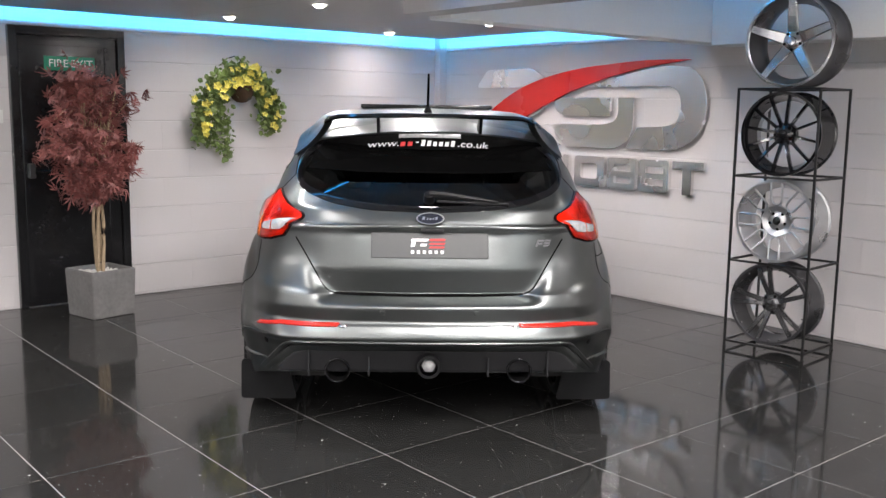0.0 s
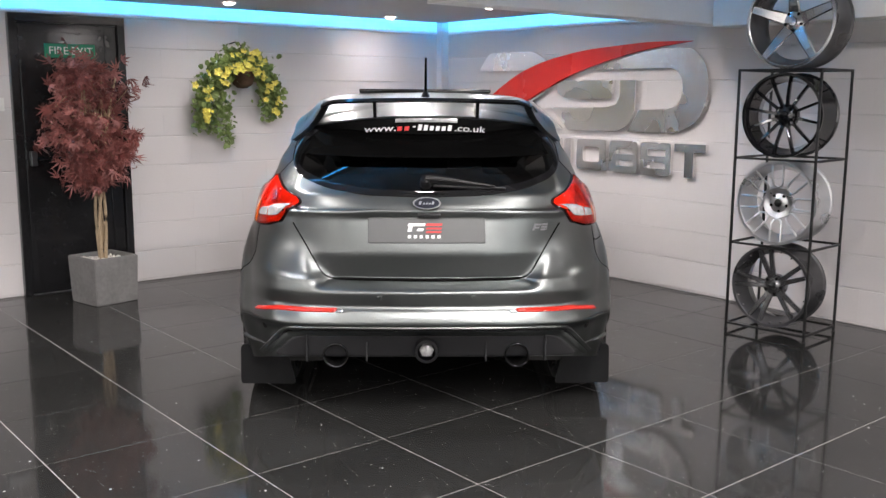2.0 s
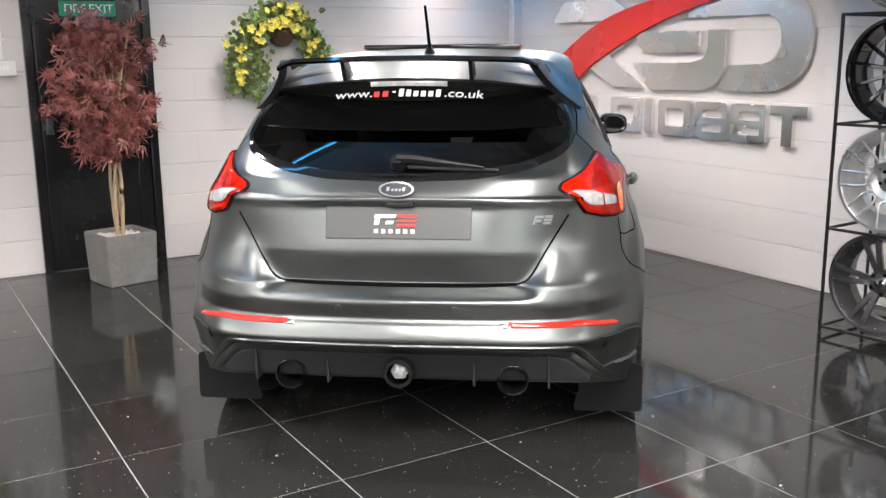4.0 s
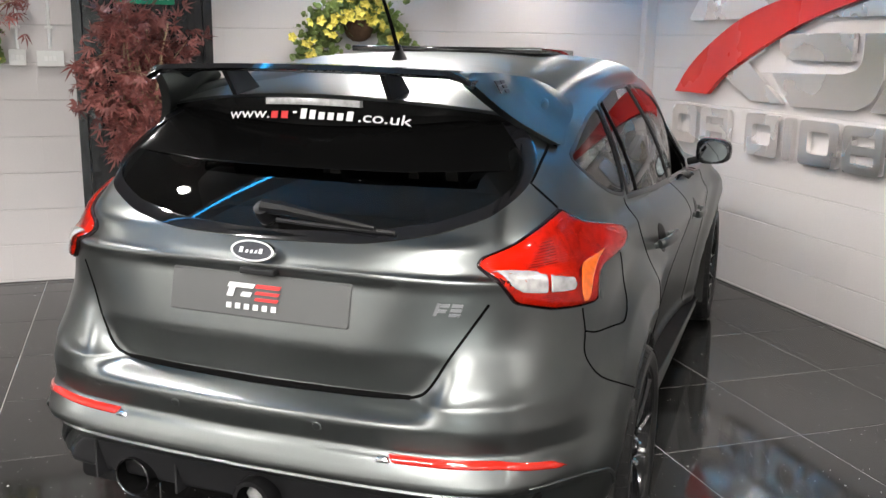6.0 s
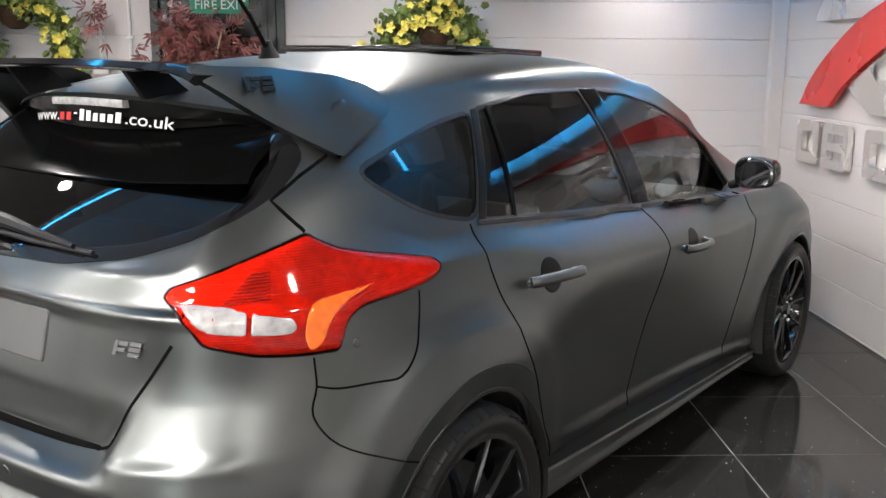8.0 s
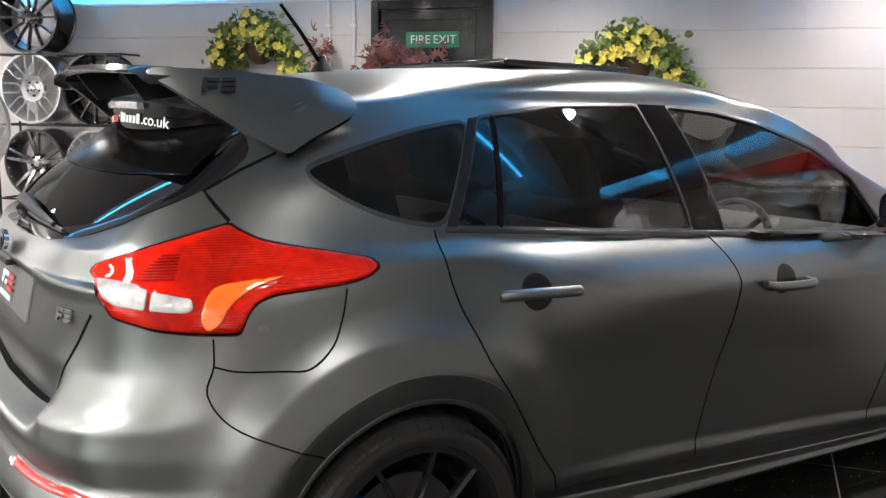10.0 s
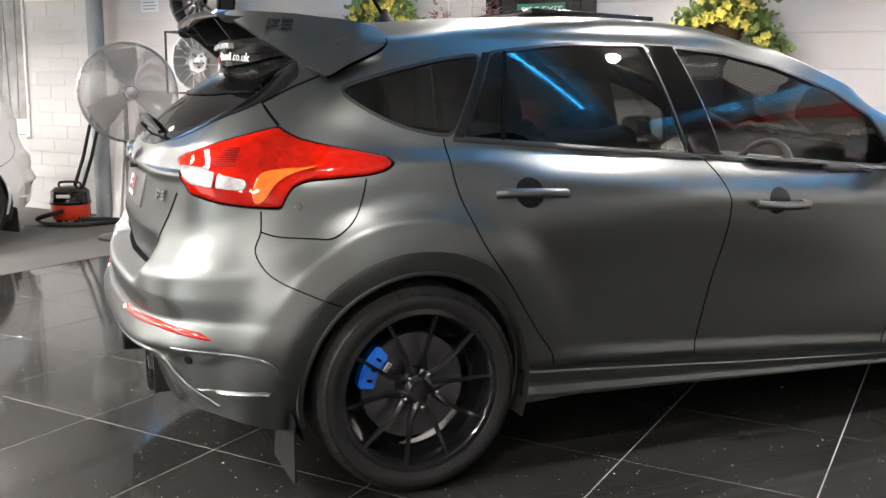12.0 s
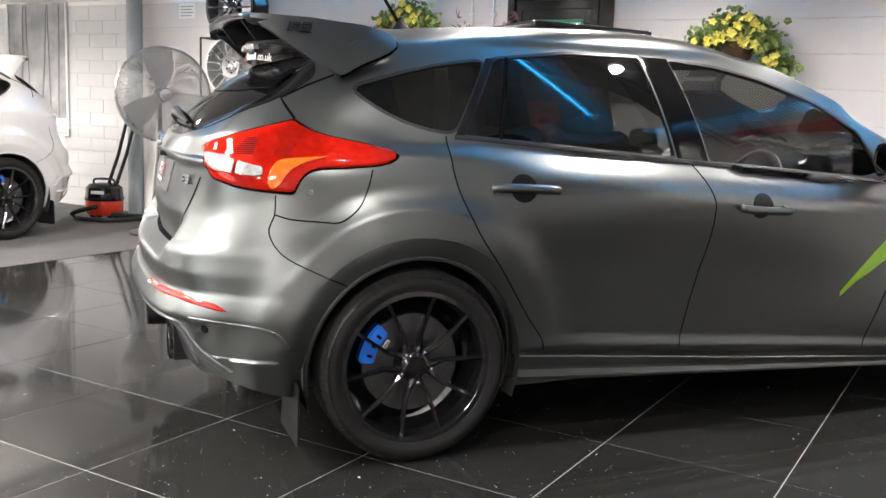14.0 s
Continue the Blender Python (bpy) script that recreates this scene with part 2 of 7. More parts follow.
M_PEBBLE = material("white pebbles", (0.62, 0.60, 0.56), 0.7, vary=0.2, scale=40)
M_BARK = material("pale bark", (0.36, 0.27, 0.17), 0.8, scale=60, vary=0.3, bump=0.6)
M_LEAFRED = material("dark red leaf", (0.23, 0.075, 0.066), 0.5, scale=9, vary=0.7, big=5)
M_LEAFGREEN = material("green leaf", (0.17, 0.235, 0.07), 0.5, scale=9, vary=0.6, big=6)
M_FLOWER = material("yellow flower", (0.70, 0.61, 0.12), 0.5, scale=14, vary=0.25, big=8)
M_COIR = material("brown coir basket", (0.07, 0.04, 0.022), 0.95, scale=90, vary=0.5, bump=1.0)
M_LIME = material("lime green leaf", (0.30, 0.56, 0.04), 0.4, scale=12, vary=0.3)
M_CONDUIT = material("white conduit", (0.74, 0.74, 0.72), 0.4, vary=0.03)
M_COLUMN = material("blue grey column paint", (0.24, 0.27, 0.285), 0.4, vary=0.08, scale=30)
M_VACRED = material("red plastic", (0.55, 0.035, 0.012), 0.3, vary=0.05)
M_PAPER = material("white paper notice", (0.75, 0.75, 0.75), 0.6, vary=0.02)
M_PRINT = material("grey print", (0.30, 0.30, 0.31), 0.6, vary=0.1)
M_PICTURE = material("grey picture print", (0.28, 0.285, 0.29), 0.12, scale=3, vary=0.6, big=1.5, coat=0.8)
M_FANWIRE = material("galvanised wire", (0.50, 0.50, 0.50), 0.3, 0.9, vary=0.1)
M_FANBLADE = material("aluminium fan blade", (0.62, 0.62, 0.62), 0.45, 0.4, vary=0.1)
G_DOWN = glowing("downlight lens", (1.0, 0.94, 0.86), 32)
G_BLUE = glowing("blue light tape", (0.02, 0.45, 1.0), 9)
G_BLUE2 = glowing("bare blue light tape", (0.02, 0.42, 1.0), 16)
G_PANEL = glowing("panel diffuser", (1.0, 0.98, 0.95), 7)
# glow added behind the unseen shop window
G_FILL = glowing("daylight outside", (0.95, 0.98, 1.0), 2.6)
M_SEAL = material("black window seal", (0.003, 0.003, 0.003), 0.6, vary=0.2, scale=150)
M_TRIM = material("satin dark window trim", (0.055, 0.055, 0.056), 0.36, 0.75, vary=0.1, scale=150)
M_PILLAR = material("black pillar film", (0.002, 0.002, 0.002), 0.10, vary=0.1)
M_MIRROR = material("dark mirror", (0.25, 0.26, 0.27), 0.04, 1.0, vary=0.03)
for dull, gloss in ((M_BLACKSATIN, 0.2), (M_RUBBER, 0.12), (M_SEAL, 0.06), (M_GAP, 0.03), (M_PILLAR, 0.12), (M_BLACK, 0.25), (M_LINING, 0.1)):
    dull.node_tree.nodes["Principled BSDF"].inputs["Specular IOR Level"].default_value = gloss
M_BADGEGREY = material("brushed badge metal", (0.32, 0.32, 0.33), 0.3, 0.8, vary=0.12)


# ---- mesh helpers ----
def mesh_from(name, verts, faces, mat, smooth=False):
    me = bpy.data.meshes.new(name)
    me.from_pydata([tuple(v) for v in verts], [], faces)
    me.materials.append(mat)
    if smooth:
        me.shade_smooth()
    return me


def part(name, bm, mat, parent=None, label="", smooth=False):
    """Links a bmesh as one mesh object under a thing or a part."""
    me = bpy.data.meshes.new(name)
    bm.to_mesh(me)
    bm.free()
    me.materials.append(mat)
    if smooth:
        me.shade_smooth()
        me.set_sharp_from_angle(angle=radians(38))
    ob = new(name, me)
    ob.parent = parent
    return tagged(ob, label)


def part_me(name, me, parent=None, label="", m=None):
    ob = new(name, me)
    ob.parent = parent
    if m is not None:
        ob.matrix_basis = m
    return tagged(ob, label)


def thing(name, label, category, m=None, group=""):
    ob = new(name)
    ob.empty_display_size = 0.1
    if m is not None:
        ob.matrix_world = m
    return tagged(ob, label, category, group)


def bm_box(x0, y0, z0, x1, y1, z1, bevel=0.0, bm=None, m=None, seg=2):
    own = bmesh.new()
    bmesh.ops.create_cube(own, size=1)
    bmesh.ops.scale(own, vec=(x1 - x0, y1 - y0, z1 - z0), verts=own.verts)
    bmesh.ops.translate(own, vec=((x0 + x1) / 2, (y0 + y1) / 2, (z0 + z1) / 2), verts=own.verts)
    if bevel:
        bmesh.ops.bevel(own, geom=own.edges[:], offset=bevel, segments=seg, affect="EDGES", profile=0.6)
    if m is not None:
        bmesh.ops.transform(own, matrix=m, verts=own.verts)
    return join_bm(bm, own)


def join_bm(bm, own):
    if bm is None:
        return own
    me = bpy.data.meshes.new("tmp")
    own.to_mesh(me)
    own.free()
    bm.from_mesh(me)
    bpy.data.meshes.remove(me)
    return bm


def bm_tube(points, radius, sides=8, bm=None, caps=True, closed=False, radii=None):
    """A round bar along points."""
    own = bmesh.new()
    pts = [Vector(p) for p in points]
    rings, n = [], len(pts)
    for i, p in enumerate(pts):
        a = pts[i - 1] if (i or closed) else p
        b = pts[(i + 1) % n] if (i < n - 1 or closed) else p
        d = (b - a).normalized()
        side = d.cross(Vector((0, 0, 1)))
        if side.length < 0.05:
            side = d.cross(Vector((0, 1, 0)))
        side.normalize()
        up = side.cross(d)
        r = radii[i] if radii else radius
        rings.append([own.verts.new(p + r * (math.cos(k * 2 * math.pi / sides) * side + math.sin(k * 2 * math.pi / sides) * up)) for k in range(sides)])
    for i in range(n if closed else n - 1):
        A, B = rings[i], rings[(i + 1) % n]
        for k in range(sides):
            own.faces.new((A[k], A[(k + 1) % sides], B[(k + 1) % sides], B[k]))
    if caps and not closed:
        own.faces.new(rings[0][::-1]), own.faces.new(rings[-1])
    bmesh.ops.recalc_face_normals(own, faces=own.faces)
    return join_bm(bm, own)


def bm_lathe(profile, sides=48, axis="Y", bm=None, m=None, close=False):
    """Turns a profile of (radius, along) round an axis."""
    own = bmesh.new()
    rings = []
    for r, a in profile:
        ring = []
        for k in range(sides):
            c, s = math.cos(2 * math.pi * k / sides), math.sin(2 * math.pi * k / sides)
            p = (r * c, a, r * s) if axis == "Y" else (r * c, r * s, a)
            ring.append(own.verts.new(p))
        rings.append(ring)
    pairs = list(zip(rings, rings[1:])) + ([(rings[-1], rings[0])] if close else [])
    for A, B in pairs:
        for k in range(sides):
            own.faces.new((A[k], A[(k + 1) % sides], B[(k + 1) % sides], B[k]))
    bmesh.ops.remove_doubles(own, verts=own.verts, dist=1e-5)
    bmesh.ops.recalc_face_normals(own, faces=own.faces)
    if m is not None:
        bmesh.ops.transform(own, matrix=m, verts=own.verts)
    return join_bm(bm, own)


def bm_plate(outline, depth, m=None, bevel=0.0, bm=None, holes=()):
    """A flat plate of that outline (x, z), its face at y = 0 and its back at y = depth."""
    own = bmesh.new()
    loops = [outline, *holes]
    coords, edges = [], []
    for loop in loops:
        k = len(coords)
        coords += [Vector(p) for p in loop]
        edges += [(k + i, k + (i + 1) % len(loop)) for i in range(len(loop))]
    co, _, faces, *_ = delaunay_2d_cdt(coords, edges, [], 2 if holes else 1, 1e-6)
    vs = [own.verts.new((p.x, 0, p.y)) for p in co]
    for f in faces:
        c = sum((co[i] for i in f), Vector((0, 0))) / len(f)
        if inside(c, outline) and not any(inside(c, h) for h in holes):
            own.faces.new([vs[i] for i in f])
    for v in [v for v in own.verts if not v.link_faces]:
        own.verts.remove(v)
    out = bmesh.ops.extrude_face_region(own, geom=own.faces[:])
    bmesh.ops.translate(own, vec=(0, depth, 0), verts=[g for g in out["geom"] if isinstance(g, bmesh.types.BMVert)])
    bmesh.ops.recalc_face_normals(own, faces=own.faces)
    if m is not None:
        bmesh.ops.transform(own, matrix=m, verts=own.verts)
    return join_bm(bm, own)


def inside(p, poly):
    x, y, hit = p[0], p[1], False
    for (x0, y0), (x1, y1) in zip(poly, poly[1:] + poly[:1]):
        if (y0 > y) != (y1 > y) and x < (x1 - x0) * (y - y0) / (y1 - y0) + x0:
            hit = not hit
    return hit


def rounded(poly, r, n=5):
    """The polygon with its corners rounded off."""
    out = []
    for i, p in enumerate(poly):
        p, a, b = Vector(p), Vector(poly[i - 1]), Vector(poly[(i + 1) % len(poly)])
        ra, rb = min(r, (a - p).length * 0.45), min(r, (b - p).length * 0.45)
        A, B = p + (a - p).normalized() * ra, p + (b - p).normalized() * rb
        for k in range(n):
            t = k / (n - 1)
            out.append(tuple((1 - t) ** 2 * A + 2 * t * (1 - t) * p + t * t * B))
    return out


def curve(points, n=8, closed=False):
    """A smooth line through points of any dimension."""
    P = [np.array(p, float) for p in points]
    out, k = [], len(P)
    for i in range(k if closed else k - 1):
        p1, p2 = P[i], P[(i + 1) % k]
        p0 = P[i - 1] if (i or closed) else 2 * p1 - p2
        p3 = P[(i + 2) % k] if (i + 2 < k or closed) else 2 * p2 - p1
        for j in range(n):
            t = j / n
            out.append(tuple(0.5 * (2 * p1 + (p2 - p0) * t + (2 * p0 - 5 * p1 + 4 * p2 - p3) * t * t + (3 * p1 - p0 - 3 * p2 + p3) * t ** 3)))
    if not closed:
        out.append(tuple(P[-1]))
    return out


def structure(name, bm, mat, label, category, smooth=False):
    return tagged(part(name, bm, mat, None, smooth=smooth), label, category, kind="structure")


def text_mesh(words, size, depth):
    data = bpy.data.curves.new("words", "FONT")
    data.body, data.size, data.extrude, data.align_x, data.align_y = words, size, depth, "CENTER", "CENTER"
    ob = new("words", data)
    me = bpy.data.meshes.new_from_object(ob.evaluated_get(bpy.context.evaluated_depsgraph_get()))
    bpy.data.objects.remove(ob)
    return me


# ---- the room ----
T = 0.2
structure("wall_north", bm_box(WALL_W - T, WALL_N + 0.006, 0, WALL_E + T, WALL_N + T, CEIL), M_MORTAR, "painted pale grey block wall with a black fire exit door", "wall")
structure("wall_east", bm_box(WALL_E + 0.006, WALL_S - T, 0, WALL_E + T, WALL_N + 0.006, CEIL), M_MORTAR, "painted pale grey block wall with a large steel emblem", "wall")
# unseen west wall, white so that the tail mirrors more light
structure("wall_west", bm_box(WALL_W - T, WALL_S - T, 0, WALL_W - 0.008, WALL_N + 0.012, CEIL), M_WHITE, "white plastered wall beside the carpet", "wall")
# an added, unseen shop window behind the camera lights the car's tail
WIN_X0, WIN_X1, WIN_Z0, WIN_Z1 = -4.4, 1.6, 0.12, 2.3
south = bm_box(WALL_W, WALL_S - T, 0, WIN_X0, WALL_S, CEIL)
bm_box(WIN_X1, WALL_S - T, 0, WALL_E, WALL_S, CEIL, bm=south)
bm_box(WIN_X0, WALL_S - T, 0, WIN_X1, WALL_S, WIN_Z0, bm=south)
bm_box(WIN_X0, WALL_S - T, WIN_Z1, WIN_X1, WALL_S, CEIL, bm=south)
# unseen wall, darkened to deepen what the car's flank mirrors
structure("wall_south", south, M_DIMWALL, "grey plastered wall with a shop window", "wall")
shop = tagged(thing("window_1", "wide shop window in two panes with a grey frame", "window", pose(WIN_X0, WALL_S - 0.1, WIN_Z0)), kind="structure")
ww, wh = WIN_X1 - WIN_X0, WIN_Z1 - WIN_Z0
for x in (0, ww / 2 - 0.04, ww - 0.08):
    part("window_frame", bm_box(x, -0.04, 0, x + 0.08, 0.04, wh, 0.004), M_RACK, shop)
for k in (0, 1):
    x0 = 0.08 + k * (ww / 2 - 0.04)
    part("pane", bm_box(x0, -0.004, 0.001, x0 + ww / 2 - 0.12, 0.004, wh - 0.001), M_GLASSFRONT, shop).visible_shadow = False
# added glowing sheet that brightens the tail through the window
structure("backdrop", bm_box(WIN_X0 - 2.5, WALL_S - 1.6, -0.5, WIN_X1 + 2.5, WALL_S - 1.55, 3.4), G_FILL, "pale daylight outside the shop window", "backdrop")
ceiling = structure("ceiling", bm_box(WALL_W - T, WALL_S - T, CEIL, WALL_E + T, WALL_N + T, CEIL + 0.1), M_WHITE, "white plastered ceiling", "ceiling")

# the lowered grey raft stands off the walls by a light gap
raft = bm_box(-1.6, 3.80, RAFT, 3.17, WALL_N - 0.13, RAFT + 0.022, 0.003)
bm_box(3.171, 4.11, RAFT, WALL_E - 0.13, WALL_N - 0.13, RAFT + 0.022, 0.003, raft)
bm_box(-1.6, 3.80, RAFT + 0.023, 3.17, 3.82, CEIL - 0.001, bm=raft)
structure("ceiling_raft", raft, M_RAFT, "lowered grey ceiling raft with blue light behind its edge", "ceiling")
structure("ceiling_soffit", bm_box(WALL_W, 3.4, RAFT - 0.06, -1.6, WALL_N, CEIL - 0.001, 0.004), M_WHITE, "white boxed ceiling over the carpet", "ceiling")
beam = bm_box(3.36, 3.92, 1.972, WALL_E, 4.10, CEIL - 0.001, 0.004)
structure("beam", beam, M_WHITE, "white boxed ceiling beam", "beam")
structure("bulkhead", bm_box(5.74, WALL_S, 1.955, WALL_E, 3.915, CEIL - 0.001, 0.004), M_WHITE, "white boxed bulkhead along the block wall", "beam")
structure("cross_beam", bm_box(3.18, -2.0, 1.99, 3.355, 4.10, CEIL - 0.001, 0.004), M_RAFT, "grey boxed ceiling beam", "beam")
# blue light tape on the raft
structure("light_tape", bm_box(-1.5, WALL_N - 0.245, RAFT + 0.095, 5.7, WALL_N - 0.237, RAFT + 0.115), G_BLUE, "blue light tape lying behind the raft edge", "light strip")
structure("light_tape", bm_box(WALL_E - 0.245, 4.15, RAFT + 0.095, WALL_E - 0.237, 6.88, RAFT + 0.115), G_BLUE, "blue light tape lying behind the raft edge", "light strip")

structure("light_tape", bm_box(3.4, 3.825, CEIL - 0.016, 5.73, 3.840, CEIL - 0.001), G_BLUE2, "blue light tape along a white beam", "light strip")
structure("light_tape", bm_box(-1.5, 3.786, 2.222, 3.1, 3.7995, 2.238), G_BLUE2, "blue light tape along a white beam", "light strip")

# pipe casing in the corner
structure("corner_casing", bm_box(5.885, WALL_N - 0.075, 0, WALL_E - 0.001, WALL_N - 0.001, RAFT + 0.3, 0.006), M_BLOCK, "painted boxed pipe in the wall corner", "trim")

# floors: the screed under the tiles carries the joints
structure("floor", bm_box(-0.33, WALL_S, -0.15, WALL_E, WALL_N, -0.0015), M_GROUT, "pale joints between polished black floor tiles", "floor")
structure("carpet", bm_box(WALL_W, WALL_S, -0.15, -0.332, WALL_N, 0.003), M_CARPET, "dark grey carpet beside the tiled floor", "carpet")


def downlight(x, y, z, r):
    top = thing("downlight", "round white recessed ceiling downlight, switched on", "ceiling light", pose(x, y, z), "ceiling downlights")
    part("bezel", bm_lathe([(r, 0.004), (r * 1.35, 0.004), (r * 1.4, 0.0), (r * 1.3, -0.006), (r, -0.004)], 28, "Z", close=True), M_WHITE, top, "white ring", True)
    # the dome puts the lamp's bloom into the lens shape
    part("lens", bm_lathe([(0.0001, -r * 0.55), (r * 0.5, -r * 0.48), (r * 0.85, -r * 0.28), (r, -0.001)], 28, "Z"), G_DOWN, top, "glowing domed lens", True)


for x, y, _ in RAFT_LIGHTS:
    downlight(x, y, RAFT, 0.042)
# these main ceiling downlights are added, not known fittings
for x, y in ADDED_CEIL_LIGHTS:
    downlight(x, y, CEIL, 0.07)
# added soffit downlights, placed only for their light on the corner
for x, y in ADDED_SOFFIT_LIGHTS:
    downlight(x, y, RAFT - 0.06, 0.042)
# fittings for the added fill panels, out of view
for x, y in ADDED_PANELS:
    top = thing("panel_light", "long white ceiling light panel, switched on", "ceiling light", pose(x, y, CEIL), "ceiling panels")
    part("frame", bm_box(-0.16, -0.61, -0.014, 0.16, 0.61, -0.001, 0.003), M_WHITE, top)
    part("diffuser", bm_box(-0.14, -0.59, -0.018, 0.14, 0.59, -0.0145), G_PANEL, top, "glowing diffuser")

# ---- fire exit door ----
DX0, DX1, DTOP = 1.985, 2.815, 2.035


def fire_door():
    top = tagged(thing("door_1", "black gloss painted double fire exit door, shut", "door", pose(DX0, WALL_N, 0)), kind="structure")
    w = DX1 - DX0
    for name, b in (("door_jamb", (0, 0, 0.055, DTOP)), ("door_jamb", (w - 0.055, 0, w, DTOP)), ("door_head", (0.0555, DTOP - 0.06, w - 0.0555, DTOP))):
        part(name, bm_box(b[0], -0.045, b[1], b[2], 0.01, b[3], 0.004), M_DOOR, top)
    leaf = part("door_leaf", bm_box(0.058, -0.018, 0.008, w - 0.058, 0.01, DTOP - 0.063, 0.004), M_DOOR, top)
    for x0, x1, z0, z1 in ((0.07, 0.11, 0.02, DTOP - 0.08), (w - 0.15, w - 0.11, 0.02, DTOP - 0.08), (0.1105, w - 0.1505, DTOP - 0.13, DTOP - 0.08), (0.1105, w - 0.1505, 0.96, 1.02)):
        part("batten", bm_box(x0, -0.030, z0, x1, -0.0185, z1, 0.003), M_DOOR, leaf)
    part("push_bar", bm_tube([(0.13, -0.075, 1.0), (w - 0.16, -0.075, 1.0)], 0.014, 10), M_DOOR, top, "black push bar", True)
    part("latch_case", bm_box(0.09, -0.085, 0.955, 0.135, -0.0305, 1.06, 0.006), M_ALLOY_GREY, top, "grey latch case")
    sign = thing("fire_exit_sign", "green fire exit sign with white letters on a black door", "sign", pose(2.24, WALL_N - 0.0225, 1.778))
    part("sign_plate", bm_box(-0.012, -0.004, -0.049, 0.352, 0.003, 0.052, 0.002), M_SIGN, sign)
    for word, x in (("FIRE", 0.088), ("EXIT", 0.256)):
        me = text_mesh(word, 0.078, 0.0008)
        me.materials.clear()
        me.materials.append(M_SIGNTEXT)
        part_me("sign_word", me, sign, "white letters " + word, pose(x, -0.0052, 0.0, 90, 0, 0))


fire_door()

# ---- block and brick facing, floor tiles: each piece on shared meshes ----
BLOCK_H, BLOCK_L, FIRST = 0.2253, 0.4506, 0.0155
wall_n, wall_e, wall_w = (bpy.data.objects[k] for k in ("wall_north", "wall_east", "wall_west"))


def block_mesh(length, height, depth, mat, bevel):
    bm = bm_box(0, 0, 0, length, depth, height)
    long_edges = [e for e in bm.edges if abs(e.verts[0].co.x - e.verts[1].co.x) > 1e-4 and e.verts[0].co.y < 1e-4] if mat is M_BLOCK else bm.edges[:]
    bmesh.ops.bevel(bm, geom=long_edges, offset=bevel, segments=1, affect="EDGES")
    me = bpy.data.meshes.new("block")
    bm.to_mesh(me)
    bm.free()
    me.materials.append(mat)
    return me


MESHES = {}


def piece(name, length, height, depth, mat, bevel, parent, m):
    key = (name, round(length, 3), round(height, 3))
    if key not in MESHES:
        MESHES[key] = block_mesh(length, height, depth, mat, bevel)
    return part_me(name, MESHES[key], parent, "", m)


def face_wall(parent, name, run, rows, length, height, first, joint, mat, depth, bevel, place, skip, out=0.0003, side_joint=0.0004):
    """Courses in half bond along 0..run; place(s, z) gives the pose of a piece's lower corner."""
    for r in range(rows):
        z0, z1 = max(0.0, first + (r - 1) * height), first + r * height
        s = -length / 2 if r % 2 else 0.0
        while s < run:
            a, b = max(0.0, s), min(run, s + length)
            s += length
            for c0, c1 in skip(a, b, (z0 + z1) / 2):
                if c1 - c0 > 0.03:
                    piece(name, c1 - c0 - side_joint, z1 - z0 - joint, depth, mat, bevel, parent, place(c0 + side_joint / 2, z0 + joint / 2, rng.uniform(0, out)))


def no_door(a, b, z):
    a, b = max(a, BRICKS_TO - WALL_W), max(b, BRICKS_TO - WALL_W)
    d0, d1 = DX0 - WALL_W, DX1 - WALL_W
    if z > DTOP or b <= d0 or a >= d1:
        return [(a, b)]
    return [(a, min(b, d0)), (max(a, d1), b)]


ROWS_UP = 10
BRICKS_TO = -2.0    # left of the column the wall is of smaller bricks
face_wall(wall_n, "block", WALL_E - WALL_W, ROWS_UP, BLOCK_L, BLOCK_H, FIRST, 0.005, M_BLOCK, 0.014, 0.0025, lambda s, z, o: pose(WALL_W + s, WALL_N - o, z), no_door)
face_wall(wall_e, "block", WALL_N + 1.6, ROWS_UP, BLOCK_L, BLOCK_H, FIRST, 0.005, M_BLOCK, 0.014, 0.0025, lambda s, z, o: pose(WALL_E - o, WALL_N - s, z, 0, 0, -90), lambda a, b, z: [(a, b)])
face_wall(wall_n, "brick", BRICKS_TO - WALL_W, 16, 0.40, 0.131, 0.06, 0.004, M_BRICK, 0.014, 0.002, lambda s, z, o: pose(WALL_W + s, WALL_N - o, z), lambda a, b, z: [(a, b)], 0.001, 0.002)

# smooth white band above the top course
structure("upper_band", bm_box(WALL_W, WALL_N - 0.0015, 2.0445, WALL_E, WALL_N + 0.0055, CEIL - 0.001), M_WHITE, "white band above the block courses", "trim")
structure("upper_band", bm_box(WALL_E - 0.0015, -1.6, 2.0445, WALL_E + 0.0055, WALL_N - 0.002, CEIL - 0.001), M_WHITE, "white band above the block courses", "trim")

floor_ob = bpy.data.objects["floor"]
TX, TY = 2.348, 3.121                     # a crossing of joints
tile_bm = bm_box(-TILE / 2 + 0.002, -TILE / 2 + 0.002, -0.012, TILE / 2 - 0.002, TILE / 2 - 0.002, 0.0, 0.001, seg=1)
tile_me = bpy.data.meshes.new("tile")
tile_bm.to_mesh(tile_me)
tile_bm.free()
tile_me.materials.append(M_TILE)
edge_me = tile_me.copy()
for v in edge_me.vertices:
    v.co.x = max(v.co.x, TILE / 2 - 0.204)
for j in range(-11, 7):
    part_me("tile", edge_me, floor_ob, "", pose(TX - 4.5 * TILE, TY + (j + 0.5) * TILE, 0))
for i in range(-4, 6):
    for j in range(-11, 7):
        x, y = TX + (i + 0.5) * TILE, TY + (j + 0.5) * TILE
        ob = part_me("tile", tile_me, floor_ob, "", pose(x, y, 0))


